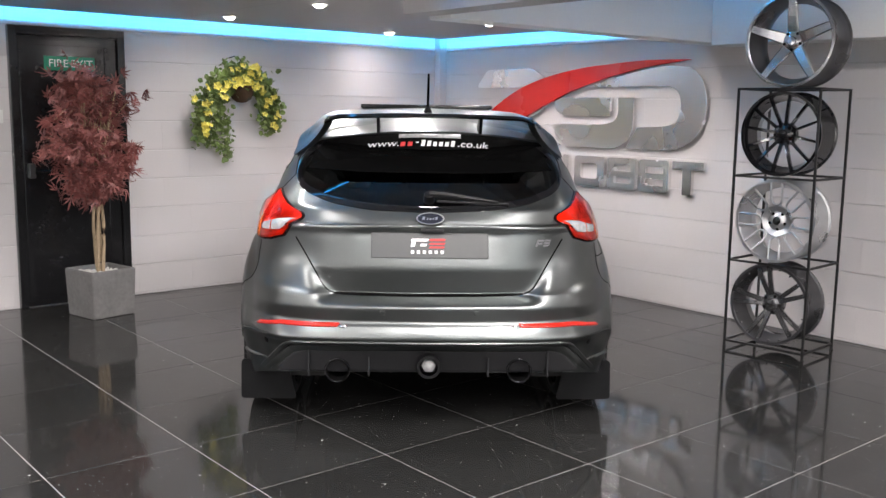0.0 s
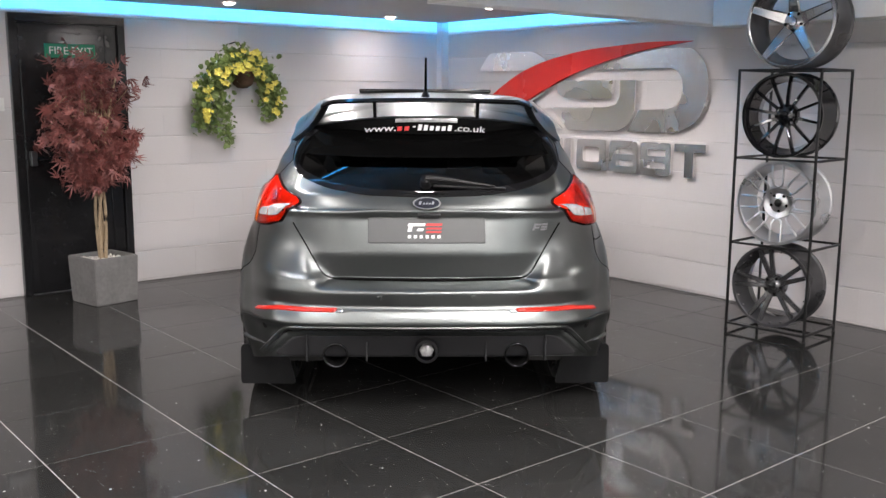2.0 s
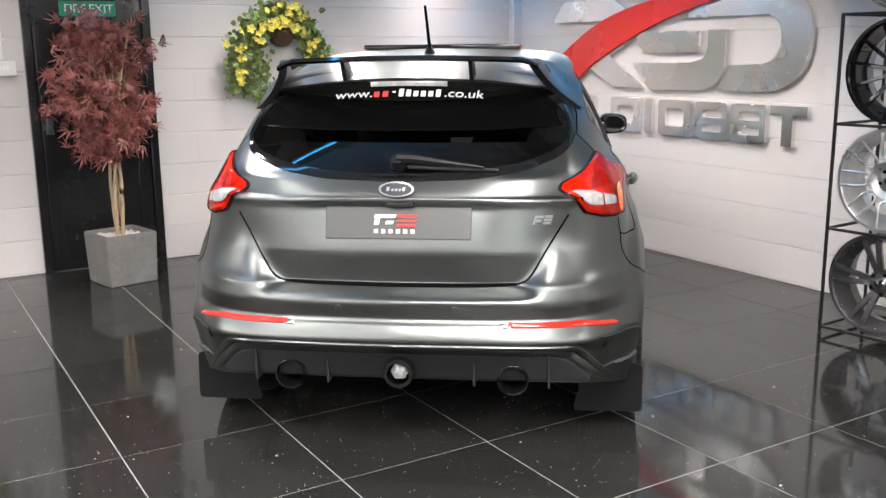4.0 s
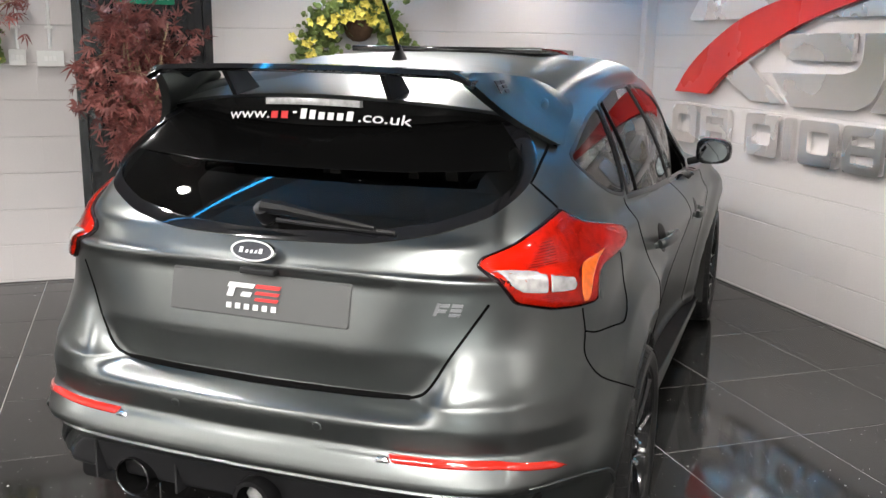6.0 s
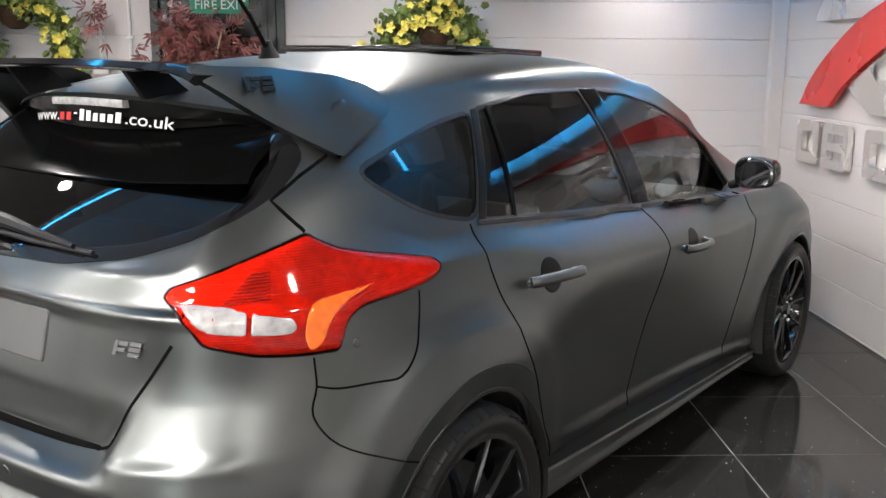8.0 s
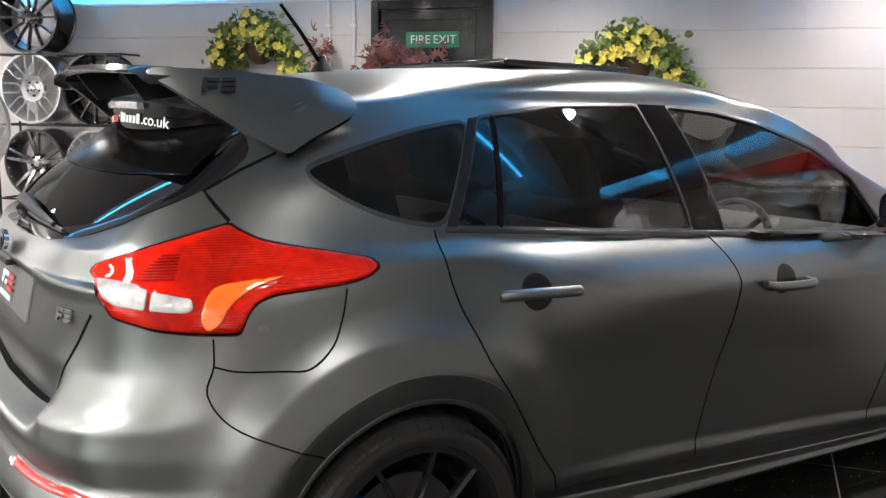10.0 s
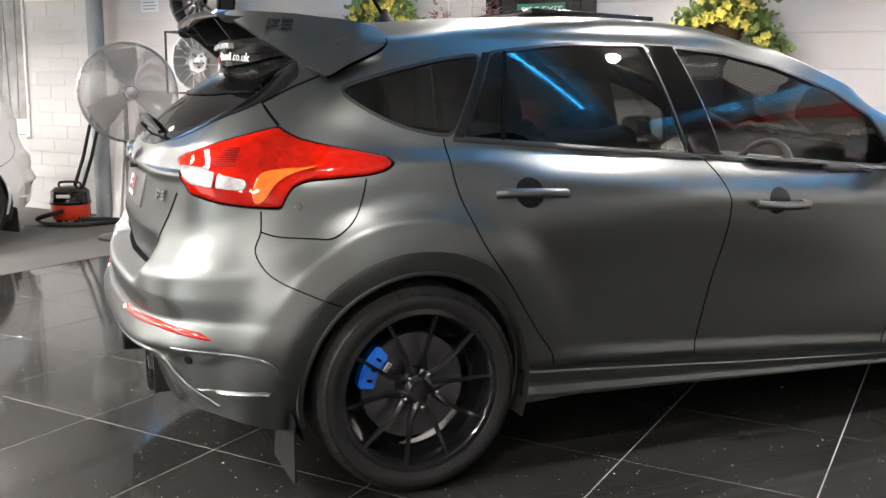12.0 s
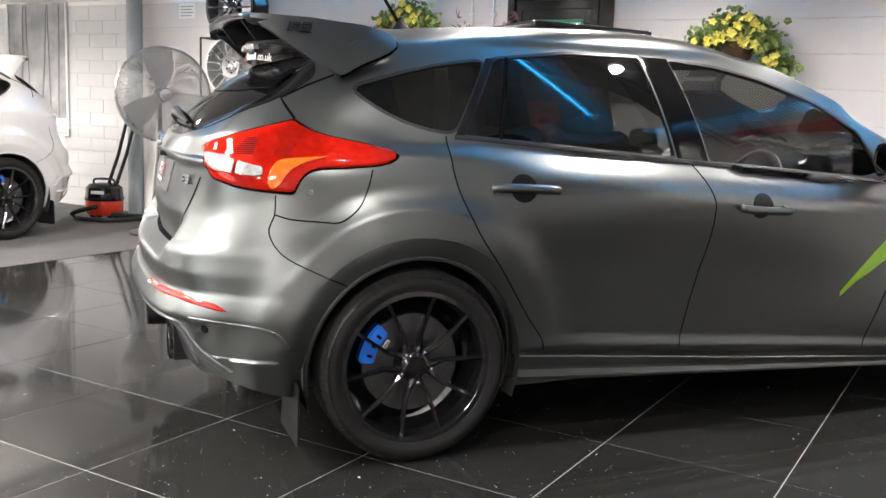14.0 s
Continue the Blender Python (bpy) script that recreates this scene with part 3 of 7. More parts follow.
# ---- steel emblem on the east wall ----
def emblem():
    """Plain plates standing off the wall; (y, z) outlines."""
    top = thing("wall_emblem", "large brushed steel and red emblem standing off a block wall", "wall sign", pose(WALL_E - 0.045, 0, 0))
    m = Matrix(((0, 1, 0, 0), (1, 0, 0, 0), (0, 0, 1, 0), (0, 0, 0, 1)))   # outline (y, z), depth towards the wall

    def plate(name, outline, mat, label="", depth=0.03, holes=()):
        return part(name, bm_plate(outline, depth, m, holes=holes), mat, top, label)

    cap = rounded([(6.56, 1.69), (6.42, 1.85), (5.85, 1.85), (5.68, 1.76), (5.95, 1.69)], 0.05)
    plate("upper_plate", cap, M_STEEL)
    up = curve([(6.64, 1.215), (6.50, 1.37), (6.30, 1.51), (6.0, 1.665), (5.67, 1.768), (5.28, 1.835), (4.92, 1.865), (4.58, 1.882), (4.21, 1.878)], 5)
    low = curve([(4.21, 1.874), (4.56, 1.835), (4.82, 1.79), (5.1, 1.728), (5.4, 1.64), (5.66, 1.54), (5.91, 1.43), (6.10, 1.33), (6.25, 1.215)], 5)
    red = plate("swoosh", up + low, M_RED, "red tapering swoosh")
    red.location.x = -0.02
    outer = curve([(5.20, 1.685), (4.82, 1.775), (4.47, 1.832), (4.22, 1.825)], 4) + curve([(4.19, 1.81), (4.105, 1.73), (4.06, 1.60), (4.065, 1.46), (4.12, 1.33), (4.22, 1.25), (4.34, 1.205)], 5)
    inner = [(4.79, 1.20), (4.68, 1.37)] + curve([(4.42, 1.38), (4.33, 1.41), (4.285, 1.49), (4.28, 1.57), (4.31, 1.64), (4.38, 1.685)], 4)
    plate("outer_plate", outer + inner, M_STEEL)
    plate("middle_plate", curve([(5.57, 1.60), (5.55, 1.50), (5.44, 1.452)], 4) + [(4.96, 1.452), (4.96, 1.60)], M_STEEL)
    plate("lower_plate", [(5.62, 1.375), (5.02, 1.385)] + curve([(4.92, 1.41), (4.88, 1.47), (4.88, 1.60)], 4) + [(4.725, 1.60)] + curve([(4.725, 1.36), (4.78, 1.26), (4.90, 1.20)], 4) + [(5.42, 1.19)], M_STEEL)
    plate("leg_plate", [(5.86, 1.43), (5.50, 1.20), (5.80, 1.20), (6.12, 1.345)] + curve([(5.98, 1.43), (5.86, 1.50), (5.72, 1.575)], 3) + [(5.70, 1.50)], M_STEEL)
    # the line below: plain upright plates with slots
    z0, z1 = 0.875, 1.125
    for y1, y0, slot in ((6.68, 6.38, 1), (6.33, 6.02, 2), (5.83, 5.51, 1), (5.46, 5.385, 0), (5.32, 5.0, 1), (4.965, 4.68, 2), (4.65, 4.36, 2)):
        w = y1 - y0
        holes = []
        if slot == 1:
            holes = [rounded([(y0 + 0.07, 0.94), (y1 - 0.07, 0.94), (y1 - 0.07, 1.065), (y0 + 0.07, 1.065)], 0.03)]
        if slot == 2:
            holes = [[(y0 + 0.05, 1.02), (y1 - 0.07, 1.02), (y1 - 0.07, 1.07), (y0 + 0.05, 1.07)], [(y0 + 0.05, 0.925), (y1 - 0.07, 0.925), (y1 - 0.07, 0.975), (y0 + 0.05, 0.975)]]
        plate("bar_plate", rounded([(y0, z0), (y1, z0), (y1, z1), (y0, z1)], 0.035), M_STEEL, depth=0.035, holes=holes)
    plate("bar_plate", [(4.33, 1.125), (4.05, 1.125), (4.05, 1.065), (4.155, 1.065), (4.155, 0.875), (4.235, 0.875), (4.235, 1.065), (4.33, 1.065)], M_STEEL, depth=0.035)
    for y, z in ((6.3, 1.77), (5.6, 1.74), (4.6, 1.85), (4.12, 1.6), (4.6, 1.29), (5.2, 1.28), (5.2, 1.52), (5.7, 1.30), (6.36, 1.40), (5.68, 1.105), (5.42, 1.0), (5.16, 1.10), (4.82, 1.0), (4.5, 1.105), (4.2, 1.0), (6.5, 1.10), (6.15, 1.0)):
        part("standoff", bm_tube([(0.028, y, z), (0.047, y, z)], 0.008, 8), M_CHROME, top)


emblem()


# ---- alloy wheels and their racks ----
def rim_barrel(R, W):
    """Rim profile (radius, along), outer face at y = 0 and the inner lip at y = W."""
    return [(R, 0.0), (R, 0.012), (R - 0.014, 0.018), (R - 0.022, 0.05), (R - 0.045, W * 0.45), (R - 0.022, W - 0.04), (R - 0.012, W - 0.016), (R, W - 0.012), (R, W),
            (R - 0.012, W), (R - 0.022, W - 0.012), (R - 0.033, W - 0.045), (R - 0.055, W * 0.45), (R - 0.032, 0.05), (R - 0.024, 0.012), (R - 0.016, 0.0)]


def spoke_bm(r0, r1, w0, w1, dish, thick, angle, bm, bend=0.0):
    """One spoke: a bevelled bar from hub to rim, its face dished inwards at the hub."""
    own = bmesh.new()
    n, rings = 5, []
    for i in range(n):
        t = i / (n - 1)
        r, w = r0 + (r1 - r0) * t, w0 + (w1 - w0) * t
        y = dish * (1 - t) ** 1.6 + 0.004
        off = bend * math.sin(math.pi * t)
        ring = [(off - w / 2, y + thick * 0.3), (off - w / 2 * 0.75, y), (off + w / 2 * 0.75, y), (off + w / 2, y + thick * 0.3), (off + w / 2 * 0.8, y + thick), (off - w / 2 * 0.8, y + thick)]
        rings.append([own.verts.new((a, b, r)) for a, b in ring])
    for A, B in zip(rings, rings[1:]):
        for k in range(6):
            own.faces.new((A[k], A[(k + 1) % 6], B[(k + 1) % 6], B[k]))
    own.faces.new(rings[0]), own.faces.new(rings[-1][::-1])
    bmesh.ops.recalc_face_normals(own, faces=own.faces)
    bmesh.ops.transform(own, matrix=Matrix.Rotation(angle, 4, "Y"), verts=own.verts)
    return join_bm(bm, own)


def alloy_wheel(kind, label, barrel_mat, spoke_mat, R, W, group=""):
    """A bare alloy wheel, hub axis along y, its face towards -y, its centre at the origin of a child ring."""
    top = thing("alloy_wheel", label, "alloy wheel", None, group)
    part("rim", bm_lathe(rim_barrel(R, W), 56, close=True), barrel_mat, top, "", True)
    if kind == "cut":
        part("rim_lip", bm_lathe([(R + 0.001, -0.002), (R - 0.014, -0.004), (R - 0.020, 0.002)], 56), spoke_mat, top, "bright machined lip", True)
    spokes = {"cut": [(i * 72, 0.075, 0.052, 0) for i in range(5)], "multi": [(i * 30, 0.022, 0.017, 0) for i in range(12)],
              "mesh": [], "split": [(i * 72 + d, 0.034, 0.028, 0) for i in range(5) for d in (-9, 9)]}[kind]
    if kind == "mesh":
        for i in range(8):
            p = radians(i * 45)
            out, side = Vector((math.sin(p), 0, math.cos(p))), Vector((math.cos(p), 0, -math.sin(p)))
            half = [(R - 0.012, 0.036, 0.008), (0.165, 0.035, 0.012), (0.128, 0.033, 0.018), (0.112, 0.026, 0.022), (0.103, 0.013, 0.025)]
            line = [out * r + side * o + Vector((0, y, 0)) for r, o, y in half + [(0.100, 0.0, 0.026)] + [(r, -o, y) for r, o, y in half[::-1]]]
            part("spoke", bm_tube(line, 0.007, 6), spoke_mat, top, "", True)
        part("spoke_ring", bm_lathe([(0.060, 0.040), (0.078, 0.030), (0.094, 0.026), (0.100, 0.032), (0.094, 0.050), (0.060, 0.070)], 40), spoke_mat, top, "", True)
    for a, w0, w1, b in spokes:
        part("spoke", spoke_bm(0.035, R - 0.02, w0, w1, 0.045, 0.028, radians(a), None, b), spoke_mat, top)
    part("hub", bm_lathe([(0.0001, 0.036), (0.030, 0.037), (0.034, 0.04), (0.066, 0.045), (0.072, 0.06), (0.072, 0.10), (0.0001, 0.10)], 32), spoke_mat, top, "", True)
    part("centre_cap", bm_lathe([(0.0001, 0.028), (0.024, 0.030), (0.028, 0.036)], 24), M_CHROME if kind != "multi" else M_ALLOY_BLACK, top, "round centre cap", True)
    for i in range(5):
        a = radians(i * 72 + 36)
        part("bolt_hole", bm_lathe([(0.0001, 0.040), (0.009, 0.040), (0.011, 0.046)], 12, m=Matrix.Translation((0.052 * math.sin(a), 0, 0.052 * math.cos(a)))), M_GAP, top, "dark bolt hole")
    if kind == "split":
        for i in range(20):
            a = radians(i * 18 + 9)
            part("rim_bolt", bm_lathe([(0.0001, -0.001), (0.005, 0.0), (0.006, 0.008)], 8, m=Matrix.Translation(((R - 0.028) * math.sin(a), 0.004, (R - 0.028) * math.cos(a)))), M_CHROME, top)
    return top


def wheel_rack(label, m, w, d, levels, group):
    """Open stand of square black bar: w along x, d along y, shelves at the heights given."""
    top = thing("wheel_rack", label, "display rack", m, group)
    r = 0.007
    for x in (r, w - r):
        for y in (r, d - r):
            part("post", bm_box(x - r, y - r, 0, x + r, y + r, levels[-1] - r, 0.001, seg=1), M_RACK, top)
            part("foot", bm_lathe([(0.0001, 0.0), (0.013, 0.0), (0.013, 0.006), (0.0001, 0.012)], 12, "Z", m=Matrix.Translation((x, y, 0))), M_RACK, top)
    for z in levels:
        for y in (r, d - r):
            part("shelf_bar", bm_box(0, y - r, z - r, w, y + r, z + r, 0.001, seg=1), M_RACK, top)
        for x in (r, w - r):
            part("shelf_bar", bm_box(x - r, 2 * r, z - r, x + r, d - 2 * r, z + r, 0.001, seg=1), M_RACK, top)
    return top


RACK_LEVELS = (0.04, 0.565, 1.10, 1.638)
# long side faces the middle of the room
RACK_M = pose(5.227, 3.351, 0, 0, 0, -85.7)
wheel_rack("slim black steel display rack holding four alloy wheels", RACK_M, 0.534, 0.43, RACK_LEVELS, "wheel racks")
W_CUT = alloy_wheel("cut", "five-spoke grey alloy wheel with diamond cut face on a black rack", M_ALLOY_GREY, M_ALLOY_CUT, 0.278, 0.25, "display wheels")
W_MULTI = alloy_wheel("multi", "gloss black multi-spoke alloy wheel on a black rack", M_ALLOY_BLACK, M_ALLOY_BLACK, 0.258, 0.23, "display wheels")
W_MESH = alloy_wheel("mesh", "bright silver mesh alloy wheel on a black rack", M_ALLOY_SILVER, M_ALLOY_SILVER, 0.258, 0.23, "display wheels")
W_SPLIT = alloy_wheel("split", "gunmetal five twin-spoke alloy wheel with bolted rim", M_ALLOY_GREY, M_ALLOY_MID, 0.258, 0.23, "display wheels")
STACK = ((W_SPLIT, 0, 0.258, 0.267), (W_MESH, 1, 0.258, 0.272), (W_MULTI, 2, 0.258, 0.272), (W_CUT, 3, 0.278, 0.29))
for wheel, level, R, x in STACK:
    wheel.matrix_world = RACK_M @ pose(x, 0.05, RACK_LEVELS[level] + 0.0075 + R, 0, 0, 0) @ pose(0, 0, 0, 0, level * 11 - 12 if level != 3 else 0, 0)

RACK2_M = pose(-0.92, 6.80, 0, 0, 0, 4)
LEVELS2 = (0.09, 0.63, 1.18, 1.69)
wheel_rack("wide black steel display rack with alloy wheels by the wall", RACK2_M, 1.08, 0.28, LEVELS2, "wheel racks")
for src, level, x in ((W_MULTI, 3, 0.30), (W_MESH, 2, 0.30), (W_SPLIT, 1, 0.30), (W_MULTI, 2, 0.83), (W_MESH, 1, 0.83)):
    copy_thing(src, RACK2_M @ pose(x, 0.03, LEVELS2[level] + 0.0075 + 0.258))


# ---- plants ----
def leaf_cloud(name, centres, mat, parent, make, label=""):
    verts, faces = [], []
    for c in centres:
        make(c, verts, faces)
    return part_me(name, mesh_from(name, verts, faces, mat), parent, label)


def blade(base, d, n, length, width, verts, faces, bend=0.25):
    side = d.cross(n).normalized() * width / 2
    k = len(verts)
    mid = base + d * length * 0.45 + n * length * 0.04
    tip = base + d * length - n * length * bend
    verts += [base, mid + side, mid - side, tip]
    faces += [(k, k + 1, k + 2), (k + 1, k + 3, k + 2)]


def rand_dir():
    while True:
        v = Vector((rng.uniform(-1, 1), rng.uniform(-1, 1), rng.uniform(-1, 1)))
        if 0.1 < v.length < 1:
            return v.normalized()


def palmate(size):
    def make(c, verts, faces):
        d = (rand_dir() + Vector((0, 0, -0.5))).normalized()
        n = d.cross(rand_dir()).normalized()
        s = d.cross(n)
        for a in (-62, -32, 0, 32, 62):
            a2 = radians(a)
            blade(c, d * math.cos(a2) + s * math.sin(a2), n, size * (1 - abs(a) / 150) * rng.uniform(0.85, 1.35), size * 0.17, verts, faces)
    return make


def round_leaf(size):
    def make(c, verts, faces):
        d, n = rand_dir(), rand_dir()
        s = d.cross(n).normalized()
        n = s.cross(d)
        r, k = size * rng.uniform(0.6, 1.2), len(verts)
        verts.extend([c, c + d * r * 0.4 + s * r * 0.5, c + d * r + s * r * 0.35, c + d * r * 1.15 - n * r * 0.2, c + d * r - s * r * 0.35, c + d * r * 0.4 - s * r * 0.5])
        faces.extend([(k, k + 1, k + 2, k + 3), (k, k + 3, k + 4, k + 5)])
    return make


def red_tree(x, y):
    top = thing("potted_tree", "dark red artificial maple tree in a square grey stone pot", "potted tree", pose(x, y, 0, 0, 0, 12))
    pot = bmesh.new()
    w, h = 0.174, 0.335
    prof = [(w - 0.012, 0.0), (w, h), (w - 0.026, h), (w - 0.03, h - 0.05)]
    rings = [[pot.verts.new((sx * r, sy * r, z)) for sx, sy in ((-1, -1), (1, -1), (1, 1), (-1, 1))] for r, z in prof]
    for A, B in zip(rings, rings[1:]):
        for k in range(4):
            pot.faces.new((A[k], A[(k + 1) % 4], B[(k + 1) % 4], B[k]))
    pot.faces.new(rings[0][::-1])
    bmesh.ops.bevel(pot, geom=pot.edges[:], offset=0.006, segments=2, affect="EDGES")
    part("pot", pot, M_POT, top, "square grey stone pot", True)
    peb, (lo, hi) = bmesh.new(), (-w + 0.045, w - 0.045)
    for _ in range(170):
        c = Matrix.Translation((rng.uniform(lo, hi), rng.uniform(lo, hi), h - 0.045 + rng.uniform(0, 0.02))) @ Euler((rng.random() * 3, rng.random() * 3, 0)).to_matrix().to_4x4() @ Matrix.Diagonal((1, 0.75, 0.5, 1))
        bmesh.ops.create_icosphere(peb, subdivisions=1, radius=rng.uniform(0.010, 0.017), matrix=c)
    tagged(part("pebbles", peb, M_PEBBLE, top, "white pebbles", True), kind="stuff")
    part("soil", bm_box(lo - 0.02, lo - 0.02, h - 0.075, hi + 0.02, hi + 0.02, h - 0.045), M_COIR, top)
    limbs = []
    for k in range(4):
        a = k * 1.57 + 0.4
        line = curve([(0.02 * math.cos(a), 0.02 * math.sin(a), h - 0.06), (0.035 * math.cos(a + 0.5), 0.03 * math.sin(a + 0.5), 0.62), (0.03 * math.cos(a + 1.2), 0.035 * math.sin(a + 1.2), 0.95),
                      (0.10 * math.cos(a), 0.10 * math.sin(a), 1.3), (0.17 * math.cos(a + 0.3), 0.15 * math.sin(a + 0.3), 1.62)], 6)
        part("stem", bm_tube(line, 0.012, 7, radii=[0.014 * (1 - 0.65 * i / len(line)) for i in range(len(line))]), M_BARK, top, "", True)
        limbs.append(line)
    centres = []
    tips = []
    for k in range(64):
        line = limbs[k % 4]
        p = Vector(line[rng.randrange(11, len(line))])
        ang = rng.uniform(0, 6.28)
        rad = rng.uniform(0.08, 0.31)
        q = Vector((rad * math.cos(ang) - 0.05, rad * 0.9 * math.sin(ang), rng.uniform(0.90, 1.68)))
        # narrower towards the foot and the top
        squeeze = 1 - 0.62 * max(0.0, (1.18 - q.z) / 0.32) - 0.35 * max(0.0, (q.z - 1.45) / 0.25)
        q.x, q.y = q.x * squeeze, q.y * squeeze
        tips.append((p, q))
        for i in range(20):
            centres.append(q + Vector((rng.gauss(0, 0.055), rng.gauss(0, 0.055), rng.gauss(-0.01, 0.055))))
        for i in range(5):
            centres.append(p.lerp(q, rng.random()) + 0.03 * rand_dir())
    twigs = bmesh.new()
    for p, q in tips:
        bm_tube([p, p.lerp(q, 0.5) + Vector((0, 0, 0.03)), q], 0.003, 5, twigs)
    part("twigs", twigs, M_BARK, top)
    leaf_cloud("crown", centres, M_LEAFRED, top, palmate(0.085), "dark red palmate leaves")


red_tree(2.40, 6.62)


def flower_mesh(size):
    """Five cupped petals round a small heart."""
    verts, faces = [], []
    for i in range(5):
        a = i * 1.2566
        d, t = Vector((math.cos(a), math.sin(a), 0)), Vector((-math.sin(a), math.cos(a), 0))
        up, k = Vector((0, 0, 1)), len(verts)
        verts += [p * size for p in (Vector((0, 0, 0)), d * 0.6 + t * 0.42 + up * 0.30, d * 1.0 + up * 0.12, d * 0.6 - t * 0.42 + up * 0.30)]
        faces.append((k, k + 1, k + 2, k + 3))
    return mesh_from("flower", verts, faces, M_FLOWER)


FLOWERS = [flower_mesh(s) for s in (0.028, 0.033, 0.038)]


def hanging_basket(x, z, seed, sprig=False):
    rng.seed(seed)
    top = thing("hanging_basket", "hanging basket of yellow flowers trailing on a block wall", "hanging basket", pose(x, WALL_N, z), "hanging baskets")
    bowl = [(0.0001, -0.17), (0.05, -0.165), (0.10, -0.13), (0.13, -0.06), (0.135, 0.0), (0.12, 0.0)]
    part("basket", bm_lathe(bowl, 22, "Z", m=Matrix.Translation((0.04, -0.135, 0.035)) @ Matrix.Diagonal((0.78, 0.78, 0.8, 1))), M_COIR, top, "brown coir basket", True)
    part("bracket", bm_tube([(0.0, -0.004, 0.26), (0.0, -0.10, 0.27), (0.03, -0.15, 0.24)], 0.005, 6), M_RACK, top, "black wall bracket")
    for a in (0, 2.1, 4.2):
        part("chain", bm_tube([(0.03, -0.15, 0.245), (0.03 + 0.13 * math.cos(a), -0.15 + 0.13 * math.sin(a), -0.02)], 0.0022, 5), M_RACK, top)
    leaves, flowers = [], []
    arch = curve([(-0.36, -0.10, -0.40), (-0.31, -0.14, -0.12), (-0.16, -0.17, 0.09), (0.02, -0.17, 0.15), (0.20, -0.16, 0.08), (0.33, -0.13, -0.10), (0.38, -0.10, -0.33)], 10)
    for p in arch:
        p = Vector(p)
        thick = 0.055 if p.z > -0.25 else 0.04
        for _ in range(24):
            leaves.append(p + Vector((rng.gauss(0, thick), abs(rng.gauss(0, 0.03)) * -1 + 0.02, rng.gauss(0, thick * 1.1))))
        for _ in range(int(rng.random() < 0.85)):
            flowers.append(p + Vector((rng.gauss(0, thick), -0.05 - abs(rng.gauss(0, 0.02)), rng.gauss(0, thick))))
    for x0, z0, z1 in ((-0.20, 0.0, -0.58), (-0.15, 0.0, -0.66), (-0.12, -0.1, -0.62), (-0.26, -0.1, -0.50), (-0.33, -0.2, -0.52), (0.30, -0.1, -0.40), (0.36, -0.1, -0.36)):
        for k in range(60):
            t = k / 60
            leaves.append(Vector((x0 + 0.06 * t + rng.gauss(0, 0.03), -0.09 + rng.gauss(0, 0.02), z0 + (z1 - z0) * t)))
    for x0, z0 in ((-0.10, 0.07), (0.16, 0.05), (-0.02, 0.10), (0.10, 0.10)):      # sprays over the basket's rim
        for _ in range(34):
            leaves.append(Vector((x0 + rng.gauss(0, 0.045), -0.22 + rng.gauss(0, 0.02), z0 + rng.gauss(0, 0.04))))
        for _ in range(3):
            flowers.append(Vector((x0 + rng.gauss(0, 0.045), -0.255, z0 + rng.gauss(0, 0.035))))
    shrink = Matrix.Diagonal((0.88, 1, 0.9, 1))
    leaves, flowers = [shrink @ p for p in leaves], [shrink @ p for p in flowers]
    leaf_cloud("foliage", leaves, M_LEAFGREEN, top, round_leaf(0.042), "green trailing leaves")

    for p in flowers:
        turn = (Vector((0, -1, 0.3)) + 0.7 * rand_dir()).to_track_quat("Z", "Y").to_matrix().to_4x4()
        part_me("flower", FLOWERS[rng.randrange(3)], top, "", Matrix.Translation(p) @ turn)
    if sprig:
        part("sprig_stem", bm_tube([(0.1, -0.14, -0.05), (0.35, -0.14, -0.08), (0.5, -0.13, 0.02)], 0.004, 5), M_BARK, top)
        leaf_cloud("sprig", [Vector((0.5 + rng.gauss(0, 0.05), -0.13 + rng.gauss(0, 0.03), -0.02 + rng.gauss(0, 0.08))) for _ in range(26)], M_LEAFRED, top, palmate(0.08), "dark red leaf sprig")["kind"] = "stuff"


hanging_basket(3.70, 1.62, 3)
hanging_basket(1.17, 1.72, 11, True)


# ---- conduits and switches by the door ----
def conduit(x, z0):
    top = thing("conduit", "white surface conduit on a block wall", "conduit", pose(x, WALL_N, z0), "wall conduits")
    part("tube", bm_tube([(0, -0.013, 0), (0, -0.013, 2.3 - z0)], 0.0105, 10), M_CONDUIT, top, "", True)
    for z in (0.12, 0.42):
        part("saddle", bm_box(-0.024, -0.027, z, 0.024, -0.001, z + 0.018, 0.003), M_CONDUIT, top)


conduit(1.665, 1.45)
conduit(1.85, 1.45)


def switch_box(x, z, w, h):
    top = thing("switch_box", "white plastic switch box on a block wall", "switch", pose(x, WALL_N, z))
    part("back_box", bm_box(-w / 2, -0.04, -h / 2, w / 2, -0.001, h / 2, 0.004), M_CONDUIT, top)
    part("face_plate", bm_box(-w / 2 - 0.002, -0.047, -h / 2 - 0.002, w / 2 + 0.002, -0.041, h / 2 + 0.002, 0.003), M_CONDUIT, top)
    for k in range(3):
        part("rocker", bm_box(-0.035 + k * 0.025, -0.051, -0.015, -0.015 + k * 0.025, -0.0475, 0.015, 0.002), M_WHITE, top)


switch_box(1.85, 1.395, 0.15, 0.09)
switch_box(1.665, 1.40, 0.09, 0.09)


